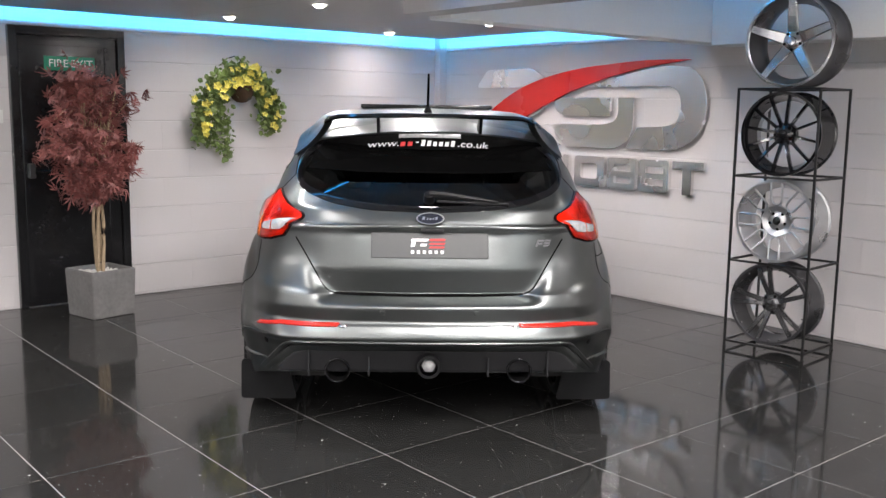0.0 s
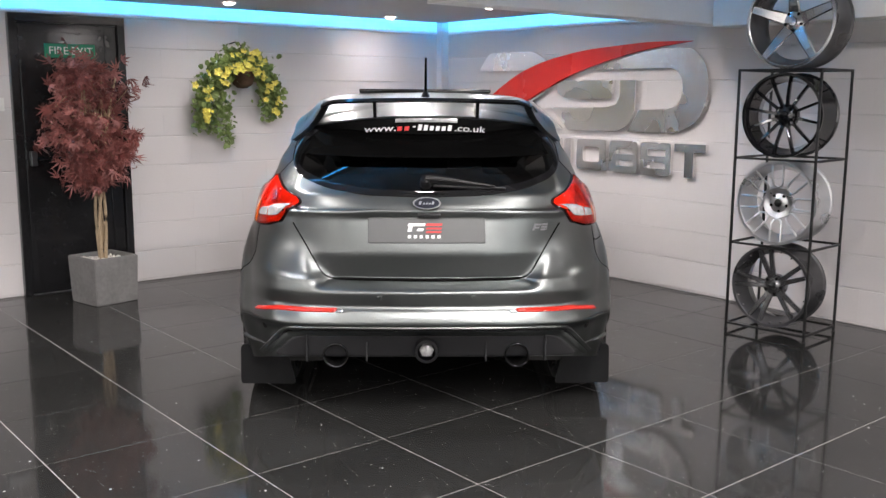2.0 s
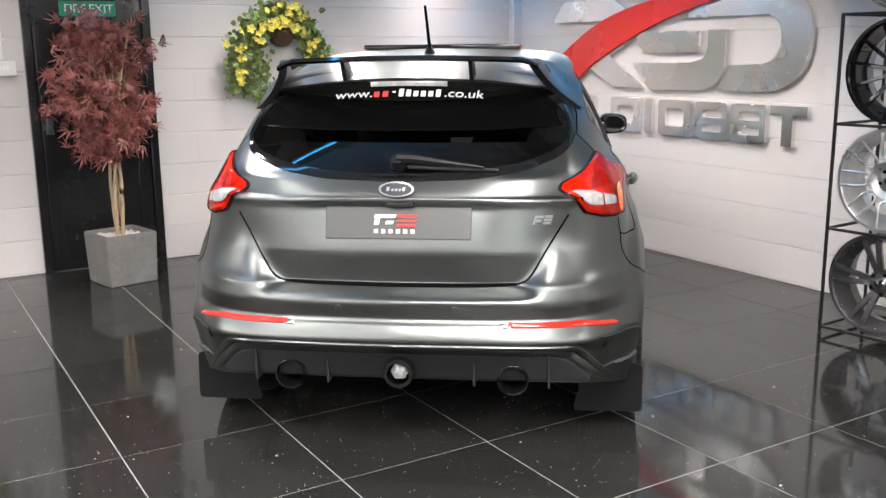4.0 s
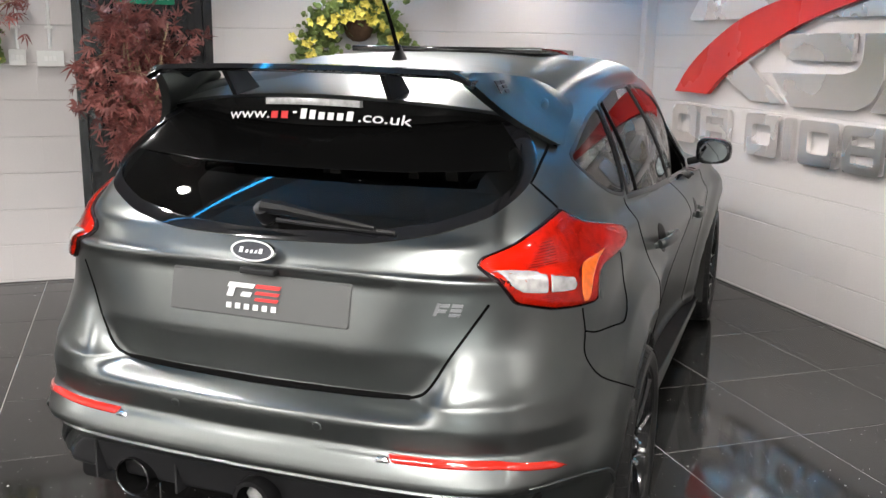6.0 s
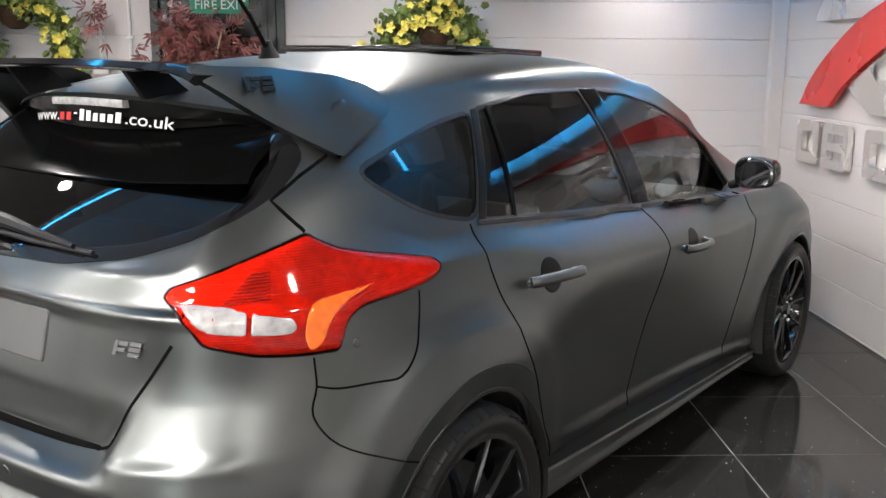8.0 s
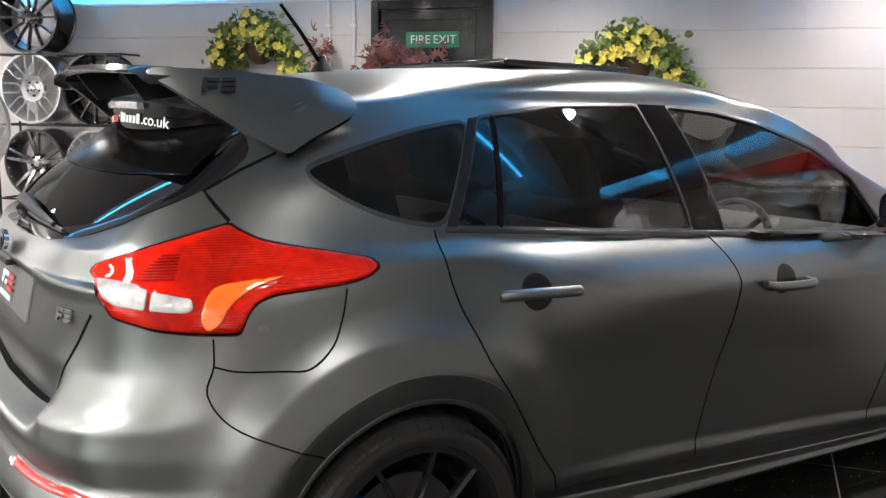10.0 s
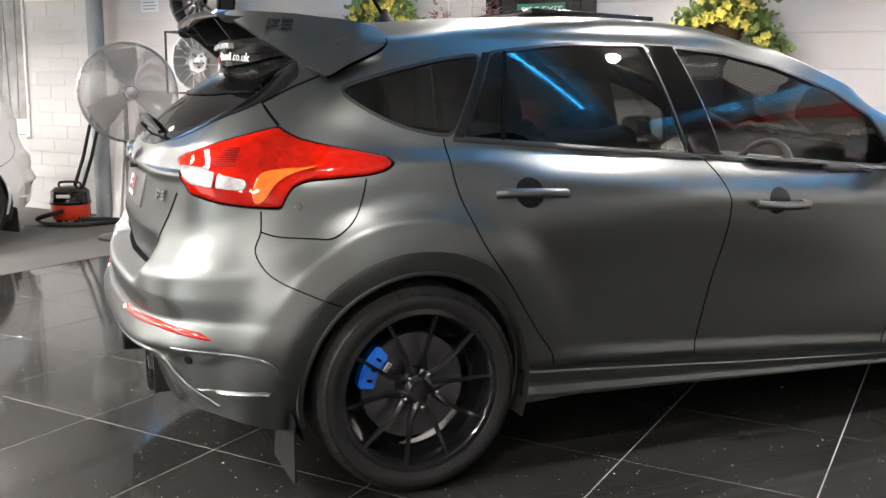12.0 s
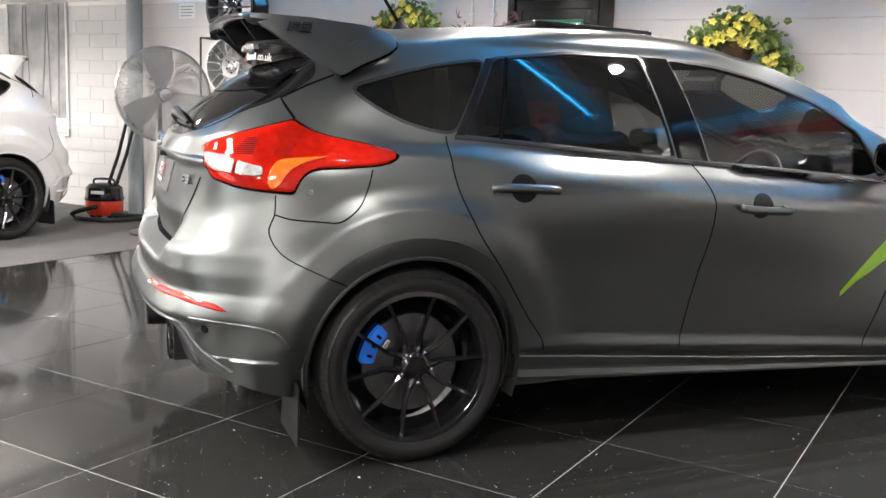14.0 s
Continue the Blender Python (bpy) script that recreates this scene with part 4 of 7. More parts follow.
# ---- the carpeted corner ----
def steel_column(x, y):
    top = thing("steel_column", "round blue grey painted steel column", "column", pose(x, y, 0))
    part("shaft", bm_lathe([(0.075, 0.012), (0.075, RAFT - 0.07)], 32, "Z"), M_COLUMN, top, "", True)
    part("base_plate", bm_box(-0.11, -0.11, 0.003, 0.11, 0.11, 0.014, 0.003), M_COLUMN, top)


steel_column(-1.95, 6.97)


def drum_fan(m):
    """Pedestal fan: wire guard of rings and ribs, three blades, at rest."""
    top = thing("pedestal_fan", "large grey metal pedestal fan with wire guard", "fan", m)
    R, D, hz = 0.385, 0.17, 1.18
    at = Matrix.Translation((0, 0, hz))
    guard = bmesh.new()
    for s in (-1, 1):
        for k in range(64):
            a = 2 * math.pi * k / 64
            line = [(r * math.cos(a + 0.35 * (r / R)), s * (0.03 + 0.055 * (1 - (r / R) ** 2)), hz + r * math.sin(a + 0.35 * (r / R))) for r in (0.05, 0.13, 0.22, 0.31, R)]
            bm_tube(line, 0.0013, 4, guard, caps=False)
        for r in [0.055 + 0.0094 * i for i in range(36)]:
            bm_tube([(r * math.cos(i * 0.19635), s * (0.03 + 0.055 * (1 - (r / R) ** 2)), hz + r * math.sin(i * 0.19635)) for i in range(32)], 0.0016, 4, guard, closed=True)
    part("guard", guard, M_FANWIRE, top, "wire guard")
    part("guard_rim", bm_tube([(R * math.cos(i * 0.1309), 0, hz + R * math.sin(i * 0.1309)) for i in range(48)], 0.012, 8, closed=True), M_FANWIRE, top, "", True)
    part("guard_badge", bm_lathe([(0.0001, -0.10), (0.045, -0.097), (0.052, -0.085)], 24, m=at), M_FANWIRE, top, "round centre plate", True)
    part("motor", bm_lathe([(0.0001, 0.03), (0.07, 0.035), (0.075, 0.12), (0.06, 0.2), (0.0001, 0.21)], 24, m=at), M_ALLOY_GREY, top, "", True)
    for k in range(3):
        bm = bmesh.new()
        vs = [[bm.verts.new((r, y, w)) for r, y, w in ((0.05, -0.02, -0.04), (0.2, -0.04, -0.10), (0.34, -0.03, -0.11))], [bm.verts.new((r, y, w)) for r, y, w in ((0.05, 0.0, 0.04), (0.2, 0.02, 0.10), (0.34, 0.02, 0.13))]]
        for i in range(2):
            bm.faces.new((vs[0][i], vs[0][i + 1], vs[1][i + 1], vs[1][i]))
        bmesh.ops.solidify(bm, geom=bm.faces[:], thickness=0.003)
        bmesh.ops.transform(bm, matrix=at @ Matrix.Rotation(k * 2.094 + 0.4, 4, "Y"), verts=bm.verts)
        part("blade", bm, M_FANBLADE, top, "", True)
    part("pole", bm_tube([(0, 0.12, 0.03), (0, 0.12, hz)], 0.02, 12), M_ALLOY_GREY, top, "", True)
    part("foot", bm_lathe([(0.0001, 0.003), (0.26, 0.003), (0.26, 0.02), (0.05, 0.05), (0.0001, 0.055)], 32, "Z", m=Matrix.Translation((0, 0.12, 0))), M_ALLOY_GREY, top, "", True)


drum_fan(pose(-0.72, 6.2, 0.003, 0, 0, 62))


def vacuum(m):
    top = thing("vacuum_cleaner", "red and black tub vacuum cleaner with coiled hose", "vacuum cleaner", m)
    part("tub", bm_lathe([(0.0001, 0.05), (0.15, 0.05), (0.165, 0.07), (0.17, 0.17), (0.165, 0.19)], 36, "Z"), M_VACRED, top, "red tub", True)
    part("lid", bm_lathe([(0.175, 0.185), (0.18, 0.20), (0.17, 0.225), (0.165, 0.30), (0.13, 0.335), (0.06, 0.345), (0.0001, 0.347)], 36, "Z"), M_BLACKGLOSS, top, "black domed lid", True)
    part("name_label", bm_box(-0.06, -0.172, 0.25, 0.06, -0.166, 0.28, 0.002), M_PAPER, top, "white label bar")
    for a in range(4):
        x, y = 0.11 * math.cos(a * 1.57 + 0.78), 0.11 * math.sin(a * 1.57 + 0.78)
        part("castor", bm_lathe([(0.0001, -0.012), (0.025, -0.012), (0.025, 0.012), (0.0001, 0.012)], 14, "Y", m=Matrix.Translation((x, y, 0.028))), M_BLACK, top, "", True)
    hose = curve([(0.0, -0.17, 0.14), (-0.2, -0.22, 0.08), (-0.27, -0.05, 0.035), (-0.12, -0.25, 0.03), (0.15, -0.27, 0.03), (0.33, -0.12, 0.03), (0.42, 0.05, 0.03), (0.15, -0.22, 0.075)], 10)
    part("hose", bm_tube(hose, 0.021, 10), M_BLACK, top, "black ribbed hose", True)
    for dx in (0.0, 0.075):
        part("wand", bm_tube([(0.02 + dx, 0.06, 0.33), (0.09 + dx, 0.13, 0.6), (0.16 + dx, 0.21, 0.98)], 0.016, 10), M_BLACKSATIN, top, "black tube", True)
    part("handle", bm_tube(curve([(-0.1, 0, 0.33), (-0.08, 0, 0.375), (0.08, 0, 0.375), (0.1, 0, 0.33)], 5), 0.011, 8), M_BLACK, top, "", True)


vacuum(pose(-1.90, 6.55, 0.003, 0, 0, 30))


def leaning_boards():
    for k, (x, w, h, mat, label) in enumerate(((-1.80, 0.10, 0.95, M_CONDUIT, "narrow white board leaning on the wall"), (-1.66, 0.11, 0.90, M_BLOCK, "narrow grey board leaning on the wall"), (-1.52, 0.10, 1.0, M_BLACK, "narrow black board leaning on the wall"))):
        top = thing("board", label, "board", pose(x, WALL_N - 0.16, 0.003, -7, 0, 0), "leaning boards")
        part("panel", bm_box(-w / 2, 0, 0, w / 2, 0.018, h, 0.003), mat, top)


leaning_boards()


def framed_picture():
    top = thing("framed_picture", "tall glazed picture in a thin grey frame on the wall", "picture", pose(-3.62, WALL_N, 1.40))
    part("print", bm_box(-0.47, -0.012, -0.66, 0.47, -0.0035, 0.68, 0.0), M_PICTURE, top, "grey print of bare trees")
    part("mount_strip", bm_box(-0.465, -0.0165, -0.65, 0.465, -0.0125, -0.50), M_ALLOY_SILVER, top, "pale lower strip")
    for x0, x1, z0, z1 in ((-0.5, -0.4705, -0.69, 0.71), (0.4705, 0.5, -0.69, 0.71), (-0.47, 0.47, -0.69, -0.661), (-0.47, 0.47, 0.681, 0.71)):
        part("frame_bar", bm_box(x0, -0.024, z0, x1, -0.004, z1, 0.003), M_ALLOY_SILVER, top)
    for x, lean in ((-0.3, 0.05), (-0.12, -0.04), (0.05, 0.07), (0.22, -0.03), (0.33, 0.02)):
        part("trunk_shape", bm_tube([(x, -0.0125, -0.48), (x + lean, -0.0125, 0.1), (x + lean * 1.5, -0.0125, 0.66)], 0.011, 6), M_PRINT, top)


framed_picture()

notice = thing("notice", "white paper notice pinned on a block wall", "notice", pose(-1.41, WALL_N, 1.965))
part("sheet", bm_box(-0.105, -0.004, -0.07, 0.105, -0.0015, 0.07), M_PAPER, notice)
for k in range(4):
    part("text_bar", bm_box(-0.085, -0.0055, 0.035 - k * 0.028, 0.08 - 0.02 * (k % 2), -0.0045, 0.045 - k * 0.028), M_PRINT, notice)


# ---- the hatchback ----
K = 1.03            # design units to metres
CAR_M = pose(2.5427, 3.0668, 0, 0, 0, 52)
AXLE_R, AXLE_F, HUB_Z, TYRE_R = 0.808, 3.37, 0.312, 0.312

# Feature lines from the tail's middle round the flank to the nose: u (ahead), v (outwards), z (up)
SIDE_U = [0.81, 1.15, 1.55, 1.95, 2.40, 2.95, 3.45, 4.02, 4.20]
LINES = [
    ([.13, .13, .14, .19, .44] + SIDE_U, [0, .33, .56, .69, .795, .82, .775, .735, .728, .728, .76, .80, .60, 0], [.30, .30, .30, .285, .225, .21, .205, .20, .195, .19, .19, .19, .19, .19]),
    ([.06, .065, .09, .18, .45] + SIDE_U, [0, .33, .57, .72, .845, .870, .778, .749, .742, .742, .79, .87, .64, 0], [.42, .42, .42, .41, .38, .38, .32, .31, .30, .30, .29, .32, .33, .33]),
    ([.0, .015, .055, .19, .46] + SIDE_U, [0, .34, .585, .74, .855, .880, .799, .772, .766, .766, .81, .88, .66, 0], [.515, .515, .515, .50, .49, .54, .48, .47, .46, .46, .46, .48, .48, .48]),
    ([.01, .025, .065, .20, .46] + SIDE_U, [0, .34, .585, .735, .843, .880, .820, .793, .788, .788, .826, .88, .66, 0], [.60, .60, .60, .59, .59, .66, .60, .58, .57, .57, .57, .60, .56, .56]),
    ([.022, .036, .075, .212, .46] + SIDE_U, [0, .34, .58, .727, .825, .864, .838, .816, .812, .812, .839, .865, .66, 0], [.645, .645, .65, .66, .68, .735, .70, .69, .68, .67, .67, .69, .62, .62]),
    ([.050, .062, .115, .240, .467] + SIDE_U, [0, .34, .565, .715, .805, .84, .848, .840, .836, .836, .845, .85, .65, 0], [.68, .68, .69, .72, .76, .81, .79, .79, .78, .77, .76, .77, .67, .67]),
    ([.092, .098, .160, .275, .475] + SIDE_U, [0, .34, .56, .707, .79, .822, .842, .848, .848, .847, .842, .835, .64, 0], [.80, .80, .80, .81, .84, .87, .86, .855, .845, .83, .80, .80, .685, .685]),
    ([.125, .130, .172, .285, .48] + SIDE_U, [0, .34, .555, .697, .772, .805, .822, .830, .830, .829, .82, .815, .63, 0], [.93, .93, .925, .915, .92, .935, .92, .905, .89, .87, .84, .83, .70, .70]),
    ([.098, .108, .168, .292, .50] + SIDE_U, [0, .34, .55, .672, .742, .782, .803, .809, .809, .808, .795, .78, .60, 0], [.96, .96, .965, .975, .985, 1.005, .985, .965, .945, .925, .90, .87, .73, .73]),
    ([.165, .172, .222, .345, .55] + [.83, 1.15, 1.55, 1.95, 2.40, 2.95, 3.45, 3.95, 4.10], [0, .33, .52, .628, .70, .738, .761, .771, .771, .766, .752, .72, .50, 0], [1.03, 1.035, 1.055, 1.07, 1.075, 1.068, 1.045, 1.01, .975, .935, .90, .89, .78, .76]),
    ([.355, .36, .38, .455, .63] + [.87, 1.17, 1.55, 1.94, 2.38, 2.95, 3.42, 3.88, 4.02], [0, .31, .485, .578, .648, .688, .702, .707, .705, .695, .685, .60, .40, 0], [1.185, 1.185, 1.19, 1.19, 1.19, 1.19, 1.19, 1.185, 1.17, 1.125, 1.005, .915, .815, .79]),
    ([.565, .57, .585, .63, .745] + [.92, 1.20, 1.55, 1.90, 2.30, 2.93, 3.38, 3.8, 3.95], [0, .28, .44, .52, .578, .606, .618, .622, .617, .602, .625, .45, .30, 0], [1.335, 1.332, 1.325, 1.305, 1.28, 1.293, 1.327, 1.352, 1.352, 1.298, 1.06, .938, .855, .83]),
    ([.70, .70, .71, .74, .82] + [.97, 1.22, 1.55, 1.88, 2.26, 2.9, 3.3, 3.6, 3.8], [0, .24, .38, .46, .51, .53, .54, .542, .538, .515, .46, .30, .20, 0], [1.378, 1.376, 1.37, 1.36, 1.355, 1.376, 1.402, 1.422, 1.418, 1.358, 1.10, .95, .90, .87]),
    ([.84, .84, .85, .87, .93] + [1.05, 1.25, 1.55, 1.87, 2.22, 2.85, 3.2, 3.4, 3.6], [0, .13, .20, .24, .26, .27, .27, .27, .27, .25, .22, .15, .10, 0], [1.41, 1.409, 1.405, 1.402, 1.408, 1.42, 1.435, 1.447, 1.442, 1.385, 1.125, .965, .94, .92]),
    ([1.0, 1.0, 1.0, 1.02, 1.07] + [1.15, 1.30, 1.55, 1.85, 2.20, 2.82, 3.15, 3.30, 3.45], [0] * 14, [1.427, 1.427, 1.427, 1.428, 1.432, 1.437, 1.445, 1.453, 1.448, 1.39, 1.13, .97, .95, .935]),
]
NS, NK = 13, 10
GRID = np.array([[np.array(p) for p in curve(list(zip(*line)), NS)] for line in LINES])            # lines x columns x 3
COLS = GRID.shape[1]
GRID = np.array([curve([GRID[k, c] for k in range(len(LINES))], NK) for c in range(COLS)]).transpose(1, 0, 2)
ROWSN = GRID.shape[0]
# even out the long flank and the tail between their feature lines
for lo, hi, turns in ((60, 138, 60), (0, 32, 25)):
    for _ in range(turns):
        mid = GRID[:, lo:hi].copy()
        mid[:, 1:-1] = 0.25 * GRID[:, lo:hi - 2] + 0.5 * GRID[:, lo + 1:hi - 1] + 0.25 * GRID[:, lo + 2:hi]
        if lo == 0:
            mid[:, :, 1] = GRID[:, lo:hi, 1]
        GRID[:, lo:hi] = mid
# the tail's section: bumper lip, shelf, tailgate crease, lip over the plate
TAIL_Z = [.30, .42, .445, .456, .466, .476, .500, .524, .536, .543, .590, .604, .612, .620, .630, .640, .650, .660, .760, .771, .900, .912, .922, .931, .939, .948, .965, .985, 1.01, 1.03]
TAIL_U = [.13, .075, .048, .020, .000, -.006, .000, .011, .018, .030, .020, .018, .021, .030, .052, .080, .100, .104, .087, .088, .118, .122, .119, .110, .104, .104, .112, .127, .147, .163]
MID_TAIL_U = [.13, .075, .048, .020, .000, -.006, .000, .011, .018, .030, .020, .018, .021, .030, .052, .080, .100, .104, .087, .088, .109, .111, .111, .108, .106, .108, .117, .130, .148, .164]
SIDE_TAIL_U = [.13, .075, .048, .020, .000, -.006, .000, .011, .018, .030, .020, .018, .019, .021, .024, .027, .030, .034, .072, .077, .109, .112, .113, .113, .113, .116, .124, .134, .150, .165]
base_z, base_u = GRID[:, 0, 2].copy(), GRID[:, 0, 0].copy()
for c in range(56):
    fade = 1.0 if c <= 28 else max(0.0, 1 - (c - 28) / 27) ** 1.2
    for r in range(ROWSN):
        v, z = GRID[r, c, 1], GRID[r, c, 2]
        if z < 1.03:
            t = min(1.0, max(0.0, (v - .27) / .09))            # from the plate's recess to the tailgate's flat
            t = t * t * (3 - 2 * t)
            edge = .418 + max(0.0, z - .66) * .60               # the tailgate's slanting side edge
            w = min(1.0, max(0.0, (v - edge) / .075))
            w = w * w * (3 - 2 * w)
            own = (1 - t) * np.interp(z, TAIL_Z, TAIL_U) + t * np.interp(z, TAIL_Z, MID_TAIL_U)
            GRID[r, c, 0] += fade * ((1 - w) * own + w * np.interp(z, TAIL_Z, SIDE_TAIL_U) - np.interp(z, base_z, base_u))
# even the tail out between its middle and its corners
for _ in range(2):
    mid = GRID[:, 0:44, 0].copy()
    mid[:, 1:-1] = 0.25 * GRID[:, 0:42, 0] + 0.5 * GRID[:, 1:43, 0] + 0.25 * GRID[:, 2:44, 0]
    GRID[:, 0:44, 0] = mid
for _ in range(6):
    mid = GRID[:, 0:56, 0].copy()
    mid[1:-1] = 0.25 * GRID[:-2, 0:56, 0] + 0.5 * GRID[1:-1, 0:56, 0] + 0.25 * GRID[2:, 0:56, 0]
    z = GRID[:, 0:56, 2]
    soft = ((z > .955) & (z < 1.02)) | ((z > .612) & (z < .70) & (GRID[:, 0:56, 1] > .52))
    GRID[:, 0:56, 0] = np.where(soft, mid, GRID[:, 0:56, 0])
# flared arches and the doors' lower edge
for r in range(ROWSN):
    for c in range(40, COLS):
        u, v, z = GRID[r, c]
        if v > .55 and z < 1.0:
            for axle in (AXLE_R, AXLE_F):
                d = math.hypot(u - axle, z - HUB_Z)
                t = min(1.0, max(0.0, (.585 - d) / .08))
                door = min(1.0, max(0.0, (u - axle - .12) / .30))     # the flare dies away on the door
                GRID[r, c, 1] += (.021 if axle < 2 else .015) * t ** 1.6 * (1 - .6 * door) * min(1.0, max(0.0, (.95 - z) / .12))
                lip = max(0.0, .420 - d)
                GRID[r, c, 1] -= min(.030, .42 * lip) * (1 - door)    # the rolled lip turns in to the tyre


def sill_line(u):
    """Height of the skirt's upper edge along the car."""
    return float(np.interp(u, (1.163, 1.60, 2.06, 2.70, 3.0), (.322, .294, .264, .228, .214)))


# the doors' shoulder leans in above its crease, and their lower edge kicks out above the skirt
for c in range(40, COLS):
    side = [r for r in range(ROWSN) if GRID[r, c, 1] > .55 and .56 < GRID[r, c, 2] < 1.02]
    side.sort(key=lambda r: GRID[r, c, 2])
    if len(side) > 3:
        u = float(np.mean([GRID[r, c, 0] for r in side]))
        crease = .886 - .066 * (u - 1.186)
        at = float(np.interp(crease, [GRID[r, c, 2] for r in side], [GRID[r, c, 1] for r in side]))
        w = min(1.0, max(0.0, (u - 1.0) / .2)) * min(1.0, max(0.0, (2.7 - u) / .3))
        for r in side:
            h = GRID[r, c, 2] - crease
            if 0 < h < .125:
                GRID[r, c, 1] += w * (at + .013 - .12 * h - 4.8 * h * h - GRID[r, c, 1])
            elif -.24 < h <= 0:
                GRID[r, c, 1] += w * .013 * (1 + h / .24)
    for r in range(ROWSN):
        u, v, z = GRID[r, c]
        if v > .55 and z < .45 and 1.2 < u < 3.0:
            t = min(1.0, max(0.0, (sill_line(u) + .056 - z) / .022))
            GRID[r, c, 1] += .011 * t * min(1.0, (u - 1.2) / .4)


def fitted(points, terms, value):
    """Least-squares surface through some of the grid's points; returns a function of the two other coordinates."""
    A = np.array([terms(p) for p in points])
    w = np.linalg.lstsq(A, np.array([value(p) for p in points]), rcond=None)[0]
    return lambda p: float(np.dot(w, terms(p)))


def ease(a, b, x):
    t = min(1.0, max(0.0, (x - a) / (b - a)))
    return t * t * (3 - 2 * t)


# the glasshouse: side panes and rear pane lie on clean, gently curved sheets
flat_points = GRID.reshape(-1, 3)
side_terms = lambda p: (1, p[0], p[0] ** 2, p[0] ** 3, p[2], p[2] ** 2, p[0] * p[2])
side_fit = fitted([p for p in flat_points if p[1] > .56 and 1.0 < p[2] < 1.33 and .80 < p[0] < 2.55], side_terms, lambda p: p[1])
rear_terms = lambda p: (1, p[1] ** 2, p[2], p[2] ** 2)
rear_fit = fitted([p for p in flat_points if p[0] < .75 and 1.035 < p[2] < 1.335 and abs(p[1]) < .54], rear_terms, lambda p: p[0])
for r in range(ROWSN):
    for c in range(COLS):
        u, v, z = GRID[r, c]
        if v > .5 and z > .93 and u > .55:
            w = ease(.97, 1.03, z + .03 * max(0.0, u - 1.6)) * (1 - ease(1.335, 1.375, z)) * ease(.62, .80, u) * (1 - ease(2.62, 2.80, u))
            GRID[r, c, 1] += w * (side_fit(GRID[r, c]) - v)
        if u < .8 and z > 1.0:
            w = ease(1.01, 1.035, z) * (1 - ease(1.335, 1.37, z)) * (1 - ease(.53, .60, v))
            GRID[r, c, 0] += w * (rear_fit(GRID[r, c]) - u)


def body_quads():
    """Vertices of both flanks and the quads, as (row, column) cells; the middle columns are shared."""
    index, verts = {}, []
    for side in (1, -1):
        for r in range(ROWSN):
            for c in range(COLS):
                u, v, z = GRID[r, c]
                v = max(0.0, v) * side
                key = (round(u, 4), round(v, 4), round(z, 4))
                if key not in index:
                    index[key] = len(verts)
                    verts.append([u, v, z])
    quads = []
    for side in (1, -1):
        for r in range(ROWSN - 1):
            for c in range(COLS - 1):
                ids = []
                for rr, cc in ((r, c), (r, c + 1), (r + 1, c + 1), (r + 1, c)):
                    u, v, z = GRID[rr, cc]
                    k = index[(round(u, 4), round(max(0.0, v) * side, 4), round(z, 4))]
                    if k not in ids:
                        ids.append(k)
                if len(ids) > 2:
                    quads.append(tuple(ids if side > 0 else ids[::-1]))
    return verts, quads


BV, BQ = body_quads()
TREE = BVHTree.FromPolygons([Vector(v) for v in BV], BQ)


class View:
    """A level direction from which outlines are cast on the body: q runs sideways, z up."""

    def __init__(self, azimuth):
        a = radians(azimuth)
        self.d = Vector((math.cos(a), -math.sin(a), 0))
        self.e = Vector((math.sin(a), math.cos(a), 0))

    def flat(self, p):
        return (p[0] * self.e.x + p[1] * self.e.y, p[2])

    def hit(self, q, z):
        o = self.e * q - self.d * 3
        o.z = z
        loc, nor, _, _ = TREE.ray_cast(o, self.d)
        if loc is None:
            loc, nor, _, _ = TREE.find_nearest(Vector((0, 0, z)) + self.e * q - self.d * 0.6)
        return loc, (nor if nor.dot(self.d) < 0 else -nor)


SIDE, REAR, OBLIQUE = View(90), View(0), View(48)


def mirrored(p):
    return Vector((p[0], -p[1], p[2]))


def local(p):
    """Design units (u, v, z) to the car's own metres (ahead, left, up)."""
    return Vector((p[0] * K, -p[1] * K, p[2] * K))


def resample(poly, step, closed=True):
    out = []
    pairs = list(zip(poly, poly[1:] + poly[:1])) if closed else list(zip(poly, poly[1:]))
    for a, b in pairs:
        n = max(1, int(math.dist(a, b) / step))
        out += [(a[0] + (b[0] - a[0]) * k / n, a[1] + (b[1] - a[1]) * k / n) for k in range(n)]
    return out if closed else out + [poly[-1]]


def edge_distance(p, poly):
    best = 9.0
    for a, b in zip(poly, poly[1:] + poly[:1]):
        ax, ay, bx, by = a[0], a[1], b[0] - a[0], b[1] - a[1]
        t = max(0.0, min(1.0, ((p[0] - ax) * bx + (p[1] - ay) * by) / (bx * bx + by * by + 1e-12)))
        best = min(best, math.hypot(p[0] - ax - t * bx, p[1] - ay - t * by))
    return best


def nearest_on(p, poly):
    best, at = 9.0, p
    for a, b in zip(poly, poly[1:] + poly[:1]):
        ax, ay, bx, by = a[0], a[1], b[0] - a[0], b[1] - a[1]
        t = max(0.0, min(1.0, ((p[0] - ax) * bx + (p[1] - ay) * by) / (bx * bx + by * by + 1e-12)))
        d = math.hypot(p[0] - ax - t * bx, p[1] - ay - t * by)
        if d < best:
            best, at = d, (ax + t * bx, ay + t * by)
    return at


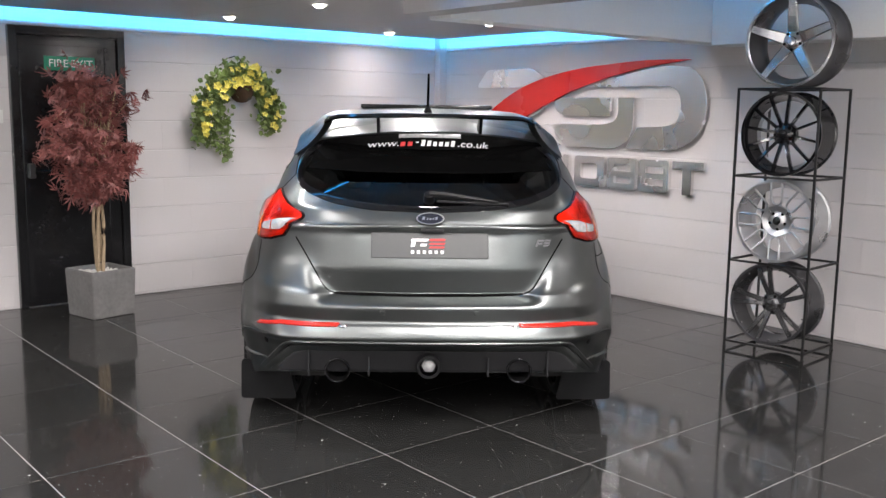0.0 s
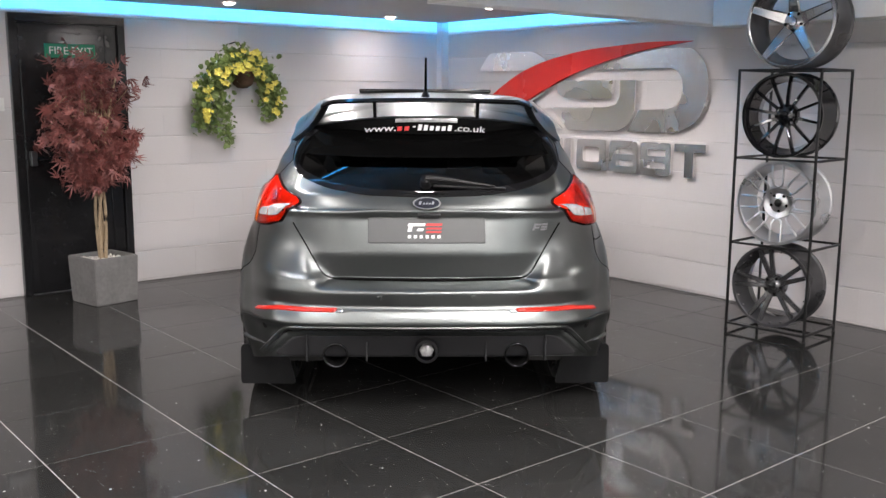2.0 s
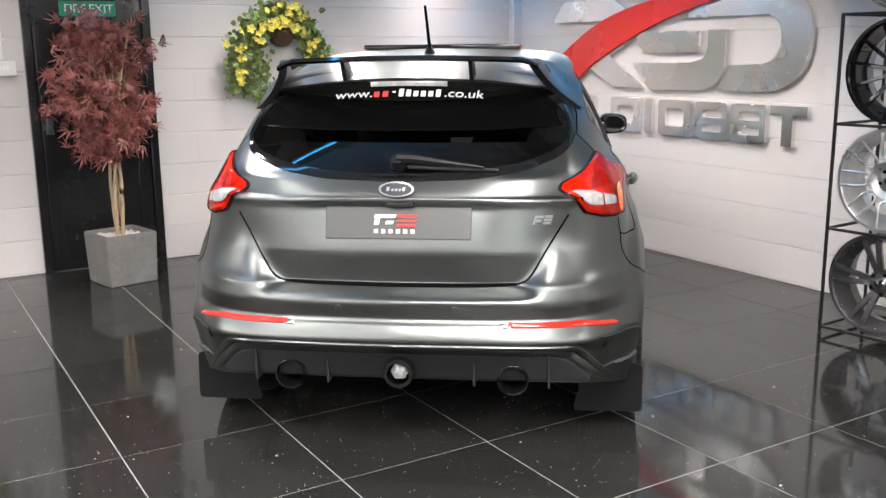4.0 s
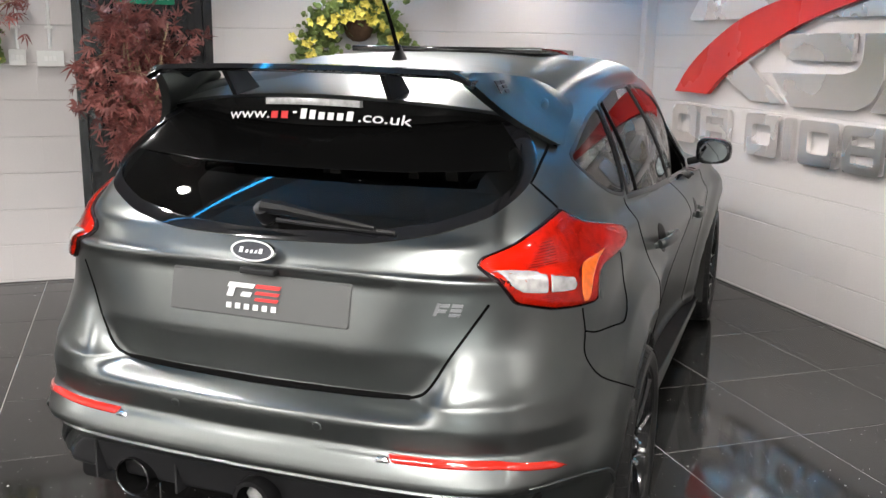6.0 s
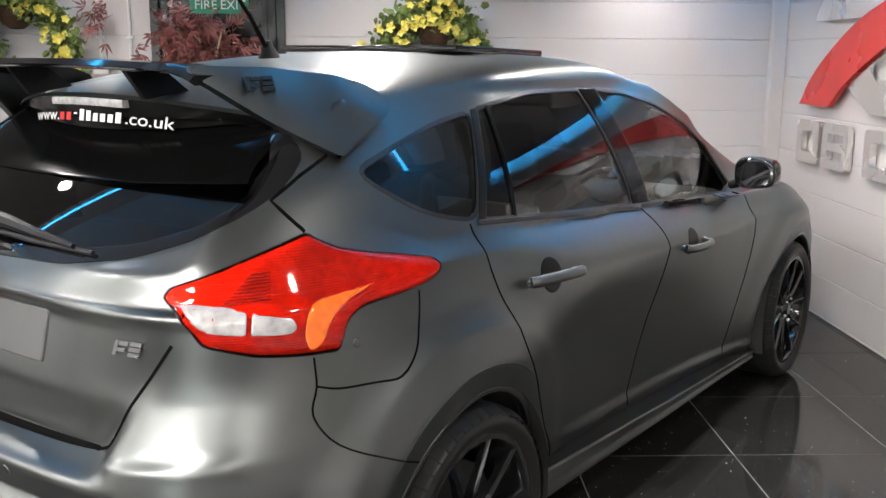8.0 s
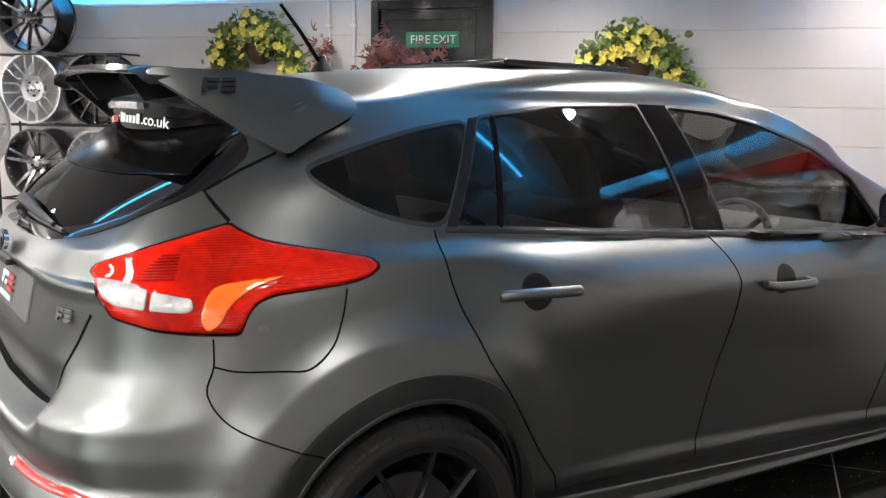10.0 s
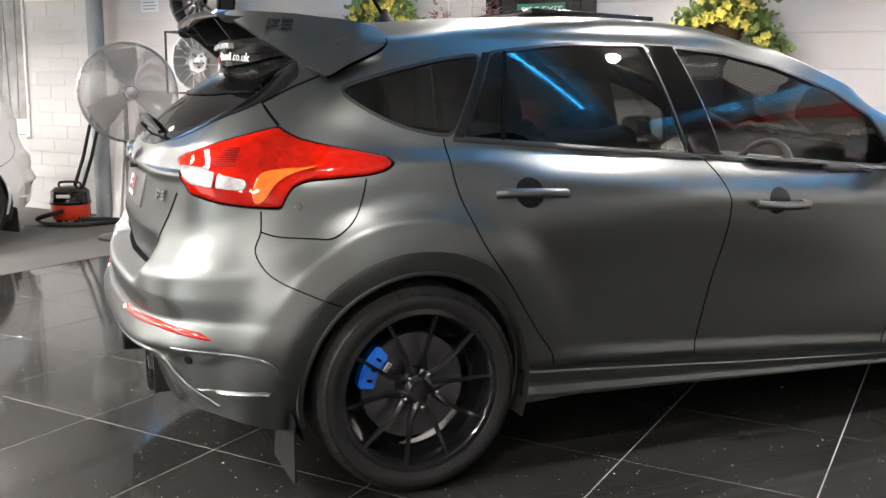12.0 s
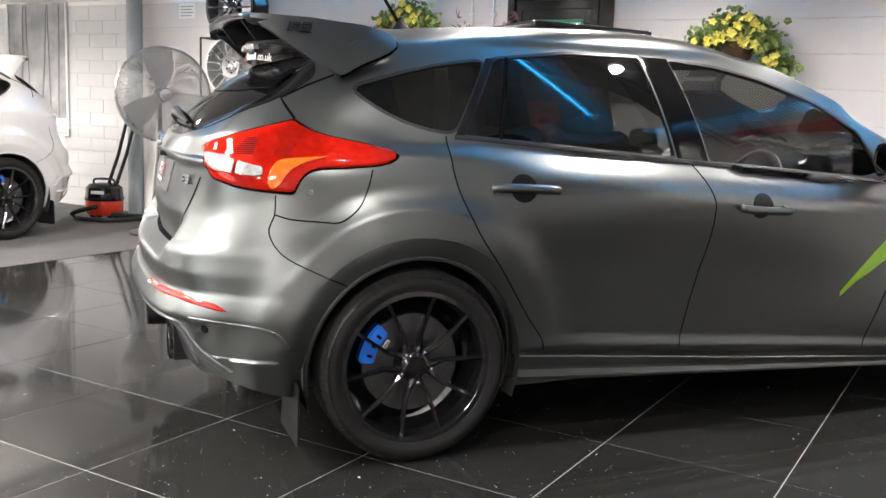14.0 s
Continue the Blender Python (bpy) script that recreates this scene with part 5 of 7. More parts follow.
def cast_patch(view, outline, height, bevel, spacing, flip=False, base=0.0):
    """A shell lying on the body over the outline: its edge on the body, its middle raised."""
    ring = resample(outline, spacing)
    xs, zs = [p[0] for p in ring], [p[1] for p in ring]
    pts = [Vector(p) for p in ring]
    x = min(xs)
    while x < max(xs):
        z = min(zs)
        while z < max(zs):
            if inside((x, z), ring) and edge_distance((x, z), ring) > bevel + spacing * 0.5:
                pts.append(Vector((x, z)))
            z += spacing
        x += spacing
    n = len(ring)
    turn = sum(a[0] * b[1] - b[0] * a[1] for a, b in zip(ring, ring[1:] + ring[:1]))
    for f in (0.12, 0.45, 1.0):
        for i, p in enumerate(ring):
            a, b = ring[i - 1], ring[(i + 1) % n]
            e = Vector((b[0] - a[0], b[1] - a[1])).normalized() * (bevel * f * (1 if turn > 0 else -1))
            q = (p[0] - e.y, p[1] + e.x)
            if inside(q, ring) and edge_distance(q, ring) > bevel * f * 0.93:
                pts.append(Vector(q))
    co, _, faces, *_ = delaunay_2d_cdt(pts, [(i, (i + 1) % n) for i in range(n)], [], 1, 1e-6)
    bm = bmesh.new()
    vs = []
    for p in co:
        loc, nor = view.hit(p.x, p.y)
        d = edge_distance(p, ring)
        t = min(1.0, d / bevel)
        q = loc + nor * (base + height * math.sqrt(t * (2 - t)))
        vs.append(bm.verts.new(local(mirrored(q) if flip else q)))
    for f in faces:
        c = sum((co[i] for i in f), Vector((0, 0))) / len(f)
        if inside(c, ring):
            bm.faces.new([vs[i] for i in f])
    bmesh.ops.recalc_face_normals(bm, faces=bm.faces)
    if sum((f.normal.dot(local(-view.d if not flip else mirrored(-view.d))) for f in bm.faces)) < 0:
        bmesh.ops.reverse_faces(bm, faces=bm.faces)
    return bm


def cast_strip(view, line, width, height, closed=True, flip=False, step=0.02, sink=0.004, bm=None):
    """A raised ribbon along a line on the body."""
    ring = resample(line, step, closed)
    own, n, rows = bmesh.new(), len(ring), []
    for i, p in enumerate(ring):
        a = ring[i - 1] if (i or closed) else p
        b = ring[(i + 1) % n] if (i < n - 1 or closed) else p
        d = Vector((b[0] - a[0], b[1] - a[1])).normalized()
        nx, nz = -d.y * width / 2, d.x * width / 2
        row = []
        for s, h in ((1, -sink), (1, height * 0.7), (0.7, height), (-0.7, height), (-1, height * 0.7), (-1, -sink)):
            loc, nor = view.hit(p[0] + nx * s, p[1] + nz * s)
            q = loc + nor * h
            row.append(own.verts.new(local(mirrored(q) if flip else q)))
        rows.append(row)
    for i in range(n if closed else n - 1):
        A, B = rows[i], rows[(i + 1) % n]
        for k in range(5):
            own.faces.new((A[k], A[k + 1], B[k + 1], B[k]))
    bmesh.ops.recalc_face_normals(own, faces=own.faces)
    return join_bm(bm, own)


# Outlines in side view (u, z) and rear view (v, z)
QUARTER_WIN = rounded([(.615, 1.185), (.70, 1.122), (.78, 1.083), (.86, 1.060), (.952, 1.047), (1.101, 1.298), (.94, 1.274), (.78, 1.235)], .05)
REAR_WIN = rounded([(.975, 1.044), (1.78, .985), (1.70, 1.338), (1.40, 1.335), (1.125, 1.302)], .02)
FRONT_WIN = rounded([(1.92, .975), (2.66, .925), (2.78, .945), (2.70, 1.10), (2.50, 1.20), (2.24, 1.278), (2.03, 1.318), (1.815, 1.335)], .02)
BACK_GLASS = rounded([(-.597, 1.148), (-.552, 1.092), (-.43, 1.048), (-.25, 1.022), (0, 1.014), (.25, 1.022), (.43, 1.048), (.552, 1.092), (.597, 1.148), (.572, 1.225), (.455, 1.322), (0, 1.345), (-.455, 1.322), (-.572, 1.225)], .04)
ARCH = [(AXLE_R - .003 + .346 * math.cos(a), HUB_Z + .004 + .346 * math.sin(a)) for a in np.linspace(0, 2 * math.pi, 80, endpoint=False)]
ARCH_F = [(AXLE_F - .003 + .346 * math.cos(a), HUB_Z + .004 + .346 * math.sin(a)) for a in np.linspace(0, 2 * math.pi, 80, endpoint=False)]
TAILGATE = [(-.585, .925), (-.575, .885), (-.455, .685), (-.425, .660), (-.38, .651), (0, .648), (.38, .651), (.425, .660), (.455, .685), (.575, .885), (.585, .925), (.66, 1.10), (.60, 1.30), (.5, 1.40), (-.5, 1.40), (-.60, 1.30), (-.66, 1.10)]
HOLES = [("quarter_window", SIDE, QUARTER_WIN, lambda p: abs(p[1]) > .45), ("rear_door_window", SIDE, REAR_WIN, lambda p: abs(p[1]) > .45),
         ("front_door_window", SIDE, FRONT_WIN, lambda p: abs(p[1]) > .45), ("arch", SIDE, ARCH, lambda p: abs(p[1]) > .5), ("arch", SIDE, ARCH_F, lambda p: abs(p[1]) > .5),
         ("rear_window", REAR, BACK_GLASS, lambda p: p[0] < .8)]


def sort_quads():
    """Sorts the body's cells into panels and openings, and draws the openings' edges straight."""
    kinds = []
    for q in BQ:
        c = [sum(BV[i][k] for i in q) / len(q) for k in range(3)]
        a = [abs(c[0]), abs(c[1]), c[2]]
        kind = ""
        for name, view, poly, ok in HOLES:
            if ok(c) and inside(view.flat(a if view is SIDE else c), poly):
                kind = name + ("" if view is REAR else ("_r" if c[1] > 0 else "_l"))
        if not kind and 2.28 < c[0] < 3.1 and .985 < c[2] < 1.372 and abs(c[1]) < .60 - .04 * (2.9 - c[0]):
            kind = "windscreen"
        if not kind:
            if inside((c[1], c[2]), TAILGATE) and c[0] < .62 and c[2] < 1.36:
                kind = "tailgate"
            elif c[0] < .62 and c[2] < .79 - max(0, c[0] - .37) * .95 and c[0] < .60:
                kind = "rear_bumper"
            elif c[2] > 1.34 and .55 < c[0] < 2.3 and abs(c[1]) < .53:
                kind = "roof_panel"
            elif c[0] > 3.0 and c[2] > .72 and abs(c[1]) < .62:
                kind = "bonnet"
            elif abs(c[1]) > .6 and .93 < c[0] < 2.8 and c[2] > .30 and .93 + max(0, .86 - c[2]) * .72 < c[0]:
                kind = ("rear_door" if c[0] < 1.885 else "front_door") + ("_r" if c[1] > 0 else "_l")
            else:
                kind = "body_side"
        kinds.append(kind)
    holes = {h[0] for h in HOLES}
    touch = {}
    for q, k in zip(BQ, kinds):
        for i in q:
            touch.setdefault(i, set()).add(k)
    for i, ks in touch.items():
        for name, view, poly, ok in HOLES:
            mine = {k for k in ks if k == name or k[:-2] == name}
            if mine and ks - mine and ok(BV[i]):
                v = BV[i]
                if view is SIDE and math.hypot(v[0] - poly[0][0], v[2] - poly[0][1]) > 1.5:
                    continue
                s = 1 if v[1] >= 0 else -1
                flat = view.flat([v[0], abs(v[1]), v[2]] if view is SIDE else v)
                q, z = nearest_on(flat, poly)
                if math.dist((q, z), flat) < 0.04:
                    loc, _ = view.hit(q, z)
                    BV[i] = [loc.x, (abs(loc.y) * s if view is SIDE else loc.y), loc.z]
    return kinds


whole = mesh_from("whole", [local(v) for v in BV], BQ, M_PAINT)
NORMALS = [tuple(n.vector) for n in whole.vertex_normals]
bpy.data.meshes.remove(whole)
KINDS = sort_quads()


def pane(kind, name, mat, parent, label):
    """A window pane on its fitted sheet, a little behind the bodywork."""
    sel = [q for q, k in zip(BQ, KINDS) if k == kind]
    ids = sorted({i for q in sel for i in q})
    at = {i: n for n, i in enumerate(ids)}
    verts, normals = [], []
    rear, e = kind == "rear_window", 1e-3
    for i in ids:
        u, v, z = BV[i]
        s = 1 if v >= 0 else -1
        if rear:
            p = Vector((rear_fit((u, v, z)) + .004, v, z))
            n = Vector((-1, (rear_fit((u, v + e, z)) - rear_fit((u, v - e, z))) / (2 * e), (rear_fit((u, v, z + e)) - rear_fit((u, v, z - e))) / (2 * e)))
        else:
            p = Vector((u, s * (side_fit((u, v, z)) - .004), z))
            n = Vector((-(side_fit((u + e, v, z)) - side_fit((u - e, v, z))) / (2 * e), 1, -(side_fit((u, v, z + e)) - side_fit((u, v, z - e))) / (2 * e)))
            n.y *= s
        verts.append(local(p)), normals.append(local(n).normalized())
    me = mesh_from(name, verts, [tuple(at[i] for i in q) for q in sel], mat, True)
    me.normals_split_custom_set_from_vertices(normals)
    return part_me(name, me, parent, label)


def panel(kind, name, mat, parent, label="", inset=0.0, keep=None):
    """One panel of the body, shaded as part of the whole."""
    sel = [q for q, k in zip(BQ, KINDS) if (k == kind if keep is None else keep(k))]
    ids = sorted({i for q in sel for i in q})
    at = {i: n for n, i in enumerate(ids)}
    sign = 1
    verts = [local(BV[i]) - Vector(NORMALS[i]) * inset for i in ids]
    me = mesh_from(name, verts, [tuple(at[i] for i in q) for q in sel], mat, True)
    me.normals_split_custom_set_from_vertices([NORMALS[i] for i in ids])
    return part_me(name, me, parent, label)


def forked_spoke(mid, s, reach):
    """One arm of a forked pair: a ridged bar that leaves the hub beside its twin and kinks outwards."""
    bm, rings = bmesh.new(), []
    for rr, deg, w, y, deep in ((.040, 8, .015, .034, .040), (.062, 12, .0105, .030, .036), (.085, 18, .0085, .027, .034), (.105, 20.5, .0075, .024, .032), (.17, 18, .0064, .017, .026), (reach, 16.5, .0068, .011, .022)):
        a = mid + s * radians(deg)
        c, o = Vector((math.sin(a), 0, math.cos(a))), Vector((math.cos(a), 0, -math.sin(a)))
        rings.append([bm.verts.new(c * rr + o * x + Vector((0, h, 0))) for x, h in ((-w, y + .008), (-w * .25 * -s - .001, y), (-w * .25 * -s + .001, y), (w, y + .008), (w * .8, y + deep), (-w * .8, y + deep))])
    for A, B in zip(rings, rings[1:]):
        for k in range(6):
            bm.faces.new((A[k], A[(k + 1) % 6], B[(k + 1) % 6], B[k]))
    bm.faces.new(rings[0]), bm.faces.new(rings[-1])
    bmesh.ops.recalc_face_normals(bm, faces=bm.faces)
    return bm


def road_wheel(caliper):
    """Tyre, rim of five forked spokes, disc and caliper; axis along y, face towards -y."""
    top = new("wheel")
    R, r, W = TYRE_R * K, 0.243 * K, 0.235
    tyre = bm_lathe([(r, 0.022), (r + .006, 0.008), (r + .022, 0.0), (R - .035, -0.002), (R - .014, 0.010), (R - .003, 0.030), (R, 0.06), (R, W - .06), (R - .003, W - .03), (R - .014, W - .01), (R - .035, W), (r + .02, W), (r, W - .02)], 72, close=True)
    rubber = part("tyre", tyre, M_RUBBER, top, "black road tyre", True)
    tread = bmesh.new()
    for k in range(54):
        a0 = 2 * math.pi * k / 54
        for prof, skew in (([(R - .020, .0005), (R - .0145, .0070), (R - .002, .028), (R + .0014, .060), (R - .004, .062)], .35), ([(R - .004, .17), (R + .0014, .172), (R - .002, W - .028), (R - .013, W - .008)], -.35)):
            rings = []
            for f in (-.455, -.15, .15, .455):
                rings.append([])
                for q, (rad, y) in enumerate(prof):
                    a = a0 + (f + skew * (y - .03)) * 2 * math.pi / 54
                    rings[-1].append(tread.verts.new((rad * math.sin(a), y, rad * math.cos(a))))
            for A, B in zip(rings, rings[1:]):
                for q in range(len(prof) - 1):
                    tread.faces.new((A[q], A[q + 1], B[q + 1], B[q]))
            for ring in (rings[0], rings[-1]):
                rim = [tread.verts.new(Vector((v.co.x * .985, v.co.y + (.004 if v.co.y < .1 else -.004), v.co.z * .985))) for v in ring]
                for q in range(len(prof) - 1):
                    tread.faces.new((ring[q], ring[q + 1], rim[q + 1], rim[q]))
    for y in (0.085, 0.118, 0.15):
        bm_lathe([(R - .004, y - .012), (R + .0008, y - .011), (R + .0008, y + .011), (R - .004, y + .012)], 72, bm=tread)
    bmesh.ops.recalc_face_normals(tread, faces=tread.faces)
    tagged(part("tread", tread, M_RUBBER, rubber), kind="stuff")
    part("rim", bm_lathe(rim_barrel(r + .004, W - .02), 64, close=True, m=Matrix.Translation((0, .012, 0))), M_RIM, top, "gloss black rim", True)
    for i in range(5):
        for s in (-1, 1):
            part("spoke", forked_spoke(radians(i * 72 + 54), s, r - .010), M_RIM, top)
    part("hub", bm_lathe([(.0001, .022), (.030, .023), (.034, .030), (.046, .036), (.052, .05), (.060, .09), (.0001, .09)], 36), M_RIM, top, "", True)
    part("centre_cap", bm_lathe([(.0001, .017), (.024, .018), (.027, .024)], 24), M_BLACKGLOSS, top, "", True)
    for i in range(5):
        a = radians(i * 72 + 54)
        part("wheel_nut", bm_lathe([(.0001, .014), (.007, .015), (.0095, .022), (.0095, .036)], 6, m=Matrix.Translation((.054 * math.sin(a), 0, .054 * math.cos(a)))), M_CHROME, top, "steel wheel nut")
    part("brake_disc", bm_lathe([(.05, .085), (.165, .085), (.165, .108), (.05, .108)], 48, close=True), M_DISC, top, "steel brake disc", True)
    if caliper:
        arc = [radians(a) for a in np.linspace(-23, 23, 9)]
        outline = [(.184 * math.sin(a), .184 * math.cos(a)) for a in arc] + [(.130 * math.sin(a) * 1.05, .130 * math.cos(a)) for a in arc[::-1]]
        cal = bm_plate(outline, .05, Matrix.Rotation(radians(-39), 4, "Y") @ Matrix.Translation((0, .058, 0)))
        bmesh.ops.bevel(cal, geom=[e for e in cal.edges if e.calc_face_angle(0) > .8], offset=.006, segments=2, affect="EDGES")
        cal = part("caliper", cal, M_CALIPER, top, "bright blue brake caliper", True)
        for a, r0 in ((-52, .152), (-39, .150), (-26, .152)):
            bar = bm_box(-.006, .0565, r0 - .008, .003, .058, r0 + .010, .0006, m=Matrix.Rotation(radians(a), 4, "Y"), seg=1)
            part("caliper_mark", bar, M_GAP, cal, "dark raised mark")
        part("brake_pad_clip", bm_box(-.020, .050, .112, .020, .062, .128, .003, m=Matrix.Rotation(radians(-30), 4, "Y")), M_CHROME, cal, "bright pad clip")
    return top


def car_wheels(car, first):
    for n, (u, s) in enumerate(((AXLE_R, 1), (AXLE_R, -1), (AXLE_F, 1), (AXLE_F, -1))):
        # the wheel's face looks outwards
        m = pose(u * K, -s * 0.872 * K if u == AXLE_R else -s * 0.866 * K, TYRE_R * K + .0015, 0, 0, 0 if s > 0 else 180) @ pose(0, 0, 0, 0, -24 + 37 * n, 0)
        w = first if n == 0 else copy_thing(first, m)
        w.parent, w.matrix_basis = car, m


SKIRT = [(.70, -.10), (.8155, -.04), (.817, .018), (.8215, .016), (.8235, -.05), (.815, -.42), (.814, -.55), (.818, -.82), (.817, -.93), (.806, -1.0), (.68, -1.0)]


def side_skirt(flip, profile):
    """Deep sill moulding between the arches, swept along the sill; the profile is across the car and a share of the depth."""
    bm, rows = bmesh.new(), []
    for u in np.linspace(1.165, 2.995, 38):
        z, deep = sill_line(u), float(np.interp(u, (1.165, 1.9, 2.6, 3.0), (.095, .068, .046, .040)))
        row = []
        for v, f in profile:
            p = Vector((u, v, z + f * deep))
            row.append(bm.verts.new(local(mirrored(p) if flip else p)))
        rows.append(row)
    for A, B in zip(rows, rows[1:]):
        for k in range(len(profile) - 1):
            bm.faces.new((A[k], A[k + 1], B[k + 1], B[k]))
    bm.faces.new(rows[0]), bm.faces.new(rows[-1])
    bmesh.ops.recalc_face_normals(bm, faces=bm.faces)
    return bm


def seat(x, y, parent, front):
    top = new("seat")
    top.parent, top.location = parent, (x, y, 0)
    part("cushion", bm_box(-.25, -.24, .40, .25, .24, .56, .05, seg=3), M_SEAT, top, "", True)
    back = bm_box(-.07, -.24, 0, .07, .24, .62, .05, m=Matrix.Translation((-.24, 0, .50)) @ Matrix.Rotation(radians(-18), 4, "Y"), seg=3)
    part("backrest", back, M_SEAT, top, "", True)
    if front:
        for s in (-1, 1):
            part("bolster", bm_box(-.06, -.035, .05, .10, .035, .55, .03, m=Matrix.Translation((-.24, s * .22, .50)) @ Matrix.Rotation(radians(-18), 4, "Y"), seg=3), M_SEAT, top, "", True)
    part("headrest", bm_box(-.05, -.14 if front else -.11, .60, .05, .14 if front else .11, .80, .045, m=Matrix.Translation((-.24, 0, .50)) @ Matrix.Rotation(radians(-16), 4, "Y"), seg=3), M_SEAT, top, "", True)
    if front:
        part("back_shell", bm_box(-.085, -.2, .06, -.071, .2, .56, .006, m=Matrix.Translation((-.24, 0, .50)) @ Matrix.Rotation(radians(-18), 4, "Y")), M_SHELL, top, "pale seat back shell")


def slanted_badge(parent, name, m, s, mat, depth=.004):
    """Plain slanted bars in place of a maker's mark."""
    top = part(name, bm_plate([(0, 0), (.010 * s, 0), (.022 * s, .036 * s), (.012 * s, .036 * s)], depth, m), mat, parent, "small metal badge")
    for x, z, w in ((.020, .026, .026), (.014, .010, .022), (.052, .027, .032), (.048, .0135, .032), (.044, 0, .032)):
        part("badge_bar", bm_plate([(x * s, z * s), ((x + w) * s, z * s), ((x + w + .003) * s, (z + .009) * s), ((x + .003) * s, (z + .009) * s)], depth, m), mat, top)


def on_rear(v, z, lift=.002):
    """A pose on the tail: x to the right as seen from behind, z up, y into the car."""
    loc, nor = REAR.hit(v, z)
    n = local(nor).normalized()
    right = Vector((0, -1, 0))
    up = n.cross(right).normalized() * -1
    if up.z < 0:
        up = -up
    right = up.cross(n).normalized()
    if right.y > 0:
        right = -right
    m = Matrix((right, -n, up)).transposed().to_4x4()
    m.translation = local(loc) + n * lift
    return m


def on_side(u, z, lift=.002, flip=False):
    loc, nor = SIDE.hit(u, z)
    p, n = local(loc), local(nor).normalized()
    fore = Vector((1, 0, 0))
    up = n.cross(fore).normalized()
    if up.z < 0:
        up = -up
    fore = (fore - n * fore.dot(n)).normalized()
    if flip:
        p.y, n.y, up.y, fore.y = -p.y, -n.y, -up.y, -fore.y
    m = Matrix((fore, -n, up)).transposed().to_4x4()
    m.translation = p + n * lift
    return m


LAMP = rounded([(.497, .975), (.512, .995), (.659, 1.043), (.780, 1.081), (.800, 1.067), (.847, 1.045), (.902, 1.031), (.987, 1.014), (1.066, .994), (1.090, .975), (1.072, .954), (1.035, .943), (.963, .935), (.892, .929), (.862, .916), (.848, .893), (.835, .852), (.751, .856), (.669, .864), (.570, .888), (.545, .925)], .012)
LAMP_CLEAR = (rounded([(.522, .958), (.613, .949), (.655, .943), (.652, .908), (.589, .917), (.557, .938)], .008), rounded([(.663, .942), (.738, .930), (.747, .912), (.733, .903), (.660, .908)], .006))
# outline of the orange glow painted on the tail lamp
LAMP_GLOW = rounded(curve([(.760, .898), (.774, .942), (.826, .956), (.905, .964), (.846, .941), (.812, .914), (.796, .882), (.772, .868)], 4, True), .003)
REFLECTOR = rounded([(.285, .523), (.50, .521), (.655, .498), (.685, .498), (.64, .519), (.50, .539), (.285, .540)], .006)
DIFFUSER = rounded([(-.675, .303), (-.585, .393), (-.51, .412), (.51, .412), (.585, .393), (.675, .303)], .03)
DOOR_GAP = curve([(.917, 1.041), (.923, .96), (.946, .861), (1.002, .741), (1.098, .615), (1.219, .446), (1.282, .367), (1.295, .322)], 4)
B_GAP = curve([(1.842, .975), (1.898, .844), (1.913, .712), (1.896, .56), (1.866, .292)], 4)
FRONT_GAP = curve([(2.76, .915), (2.81, .75), (2.79, .5), (2.72, .255)], 4)
FLAP_GAP = curve([(.368, .793), (.414, .780), (.50, .775), (.557, .776), (.614, .817), (.645, .87), (.665, .934)], 4)
BUMPER_GAP = curve([(.372, .850), (.368, .793), (.350, .737), (.385, .675), (.47, .63), (.571, .586)], 4)
TAILGATE_GAP = curve([(-.578, .890), (-.50, .765), (-.455, .688), (-.42, .660), (-.36, .651), (-.15, .648), (.15, .648), (.36, .651), (.42, .660), (.455, .688), (.50, .765), (.578, .890)], 4)
PILLAR = [(1.700, 1.338), (1.815, 1.336), (1.918, .976), (1.782, .986)]


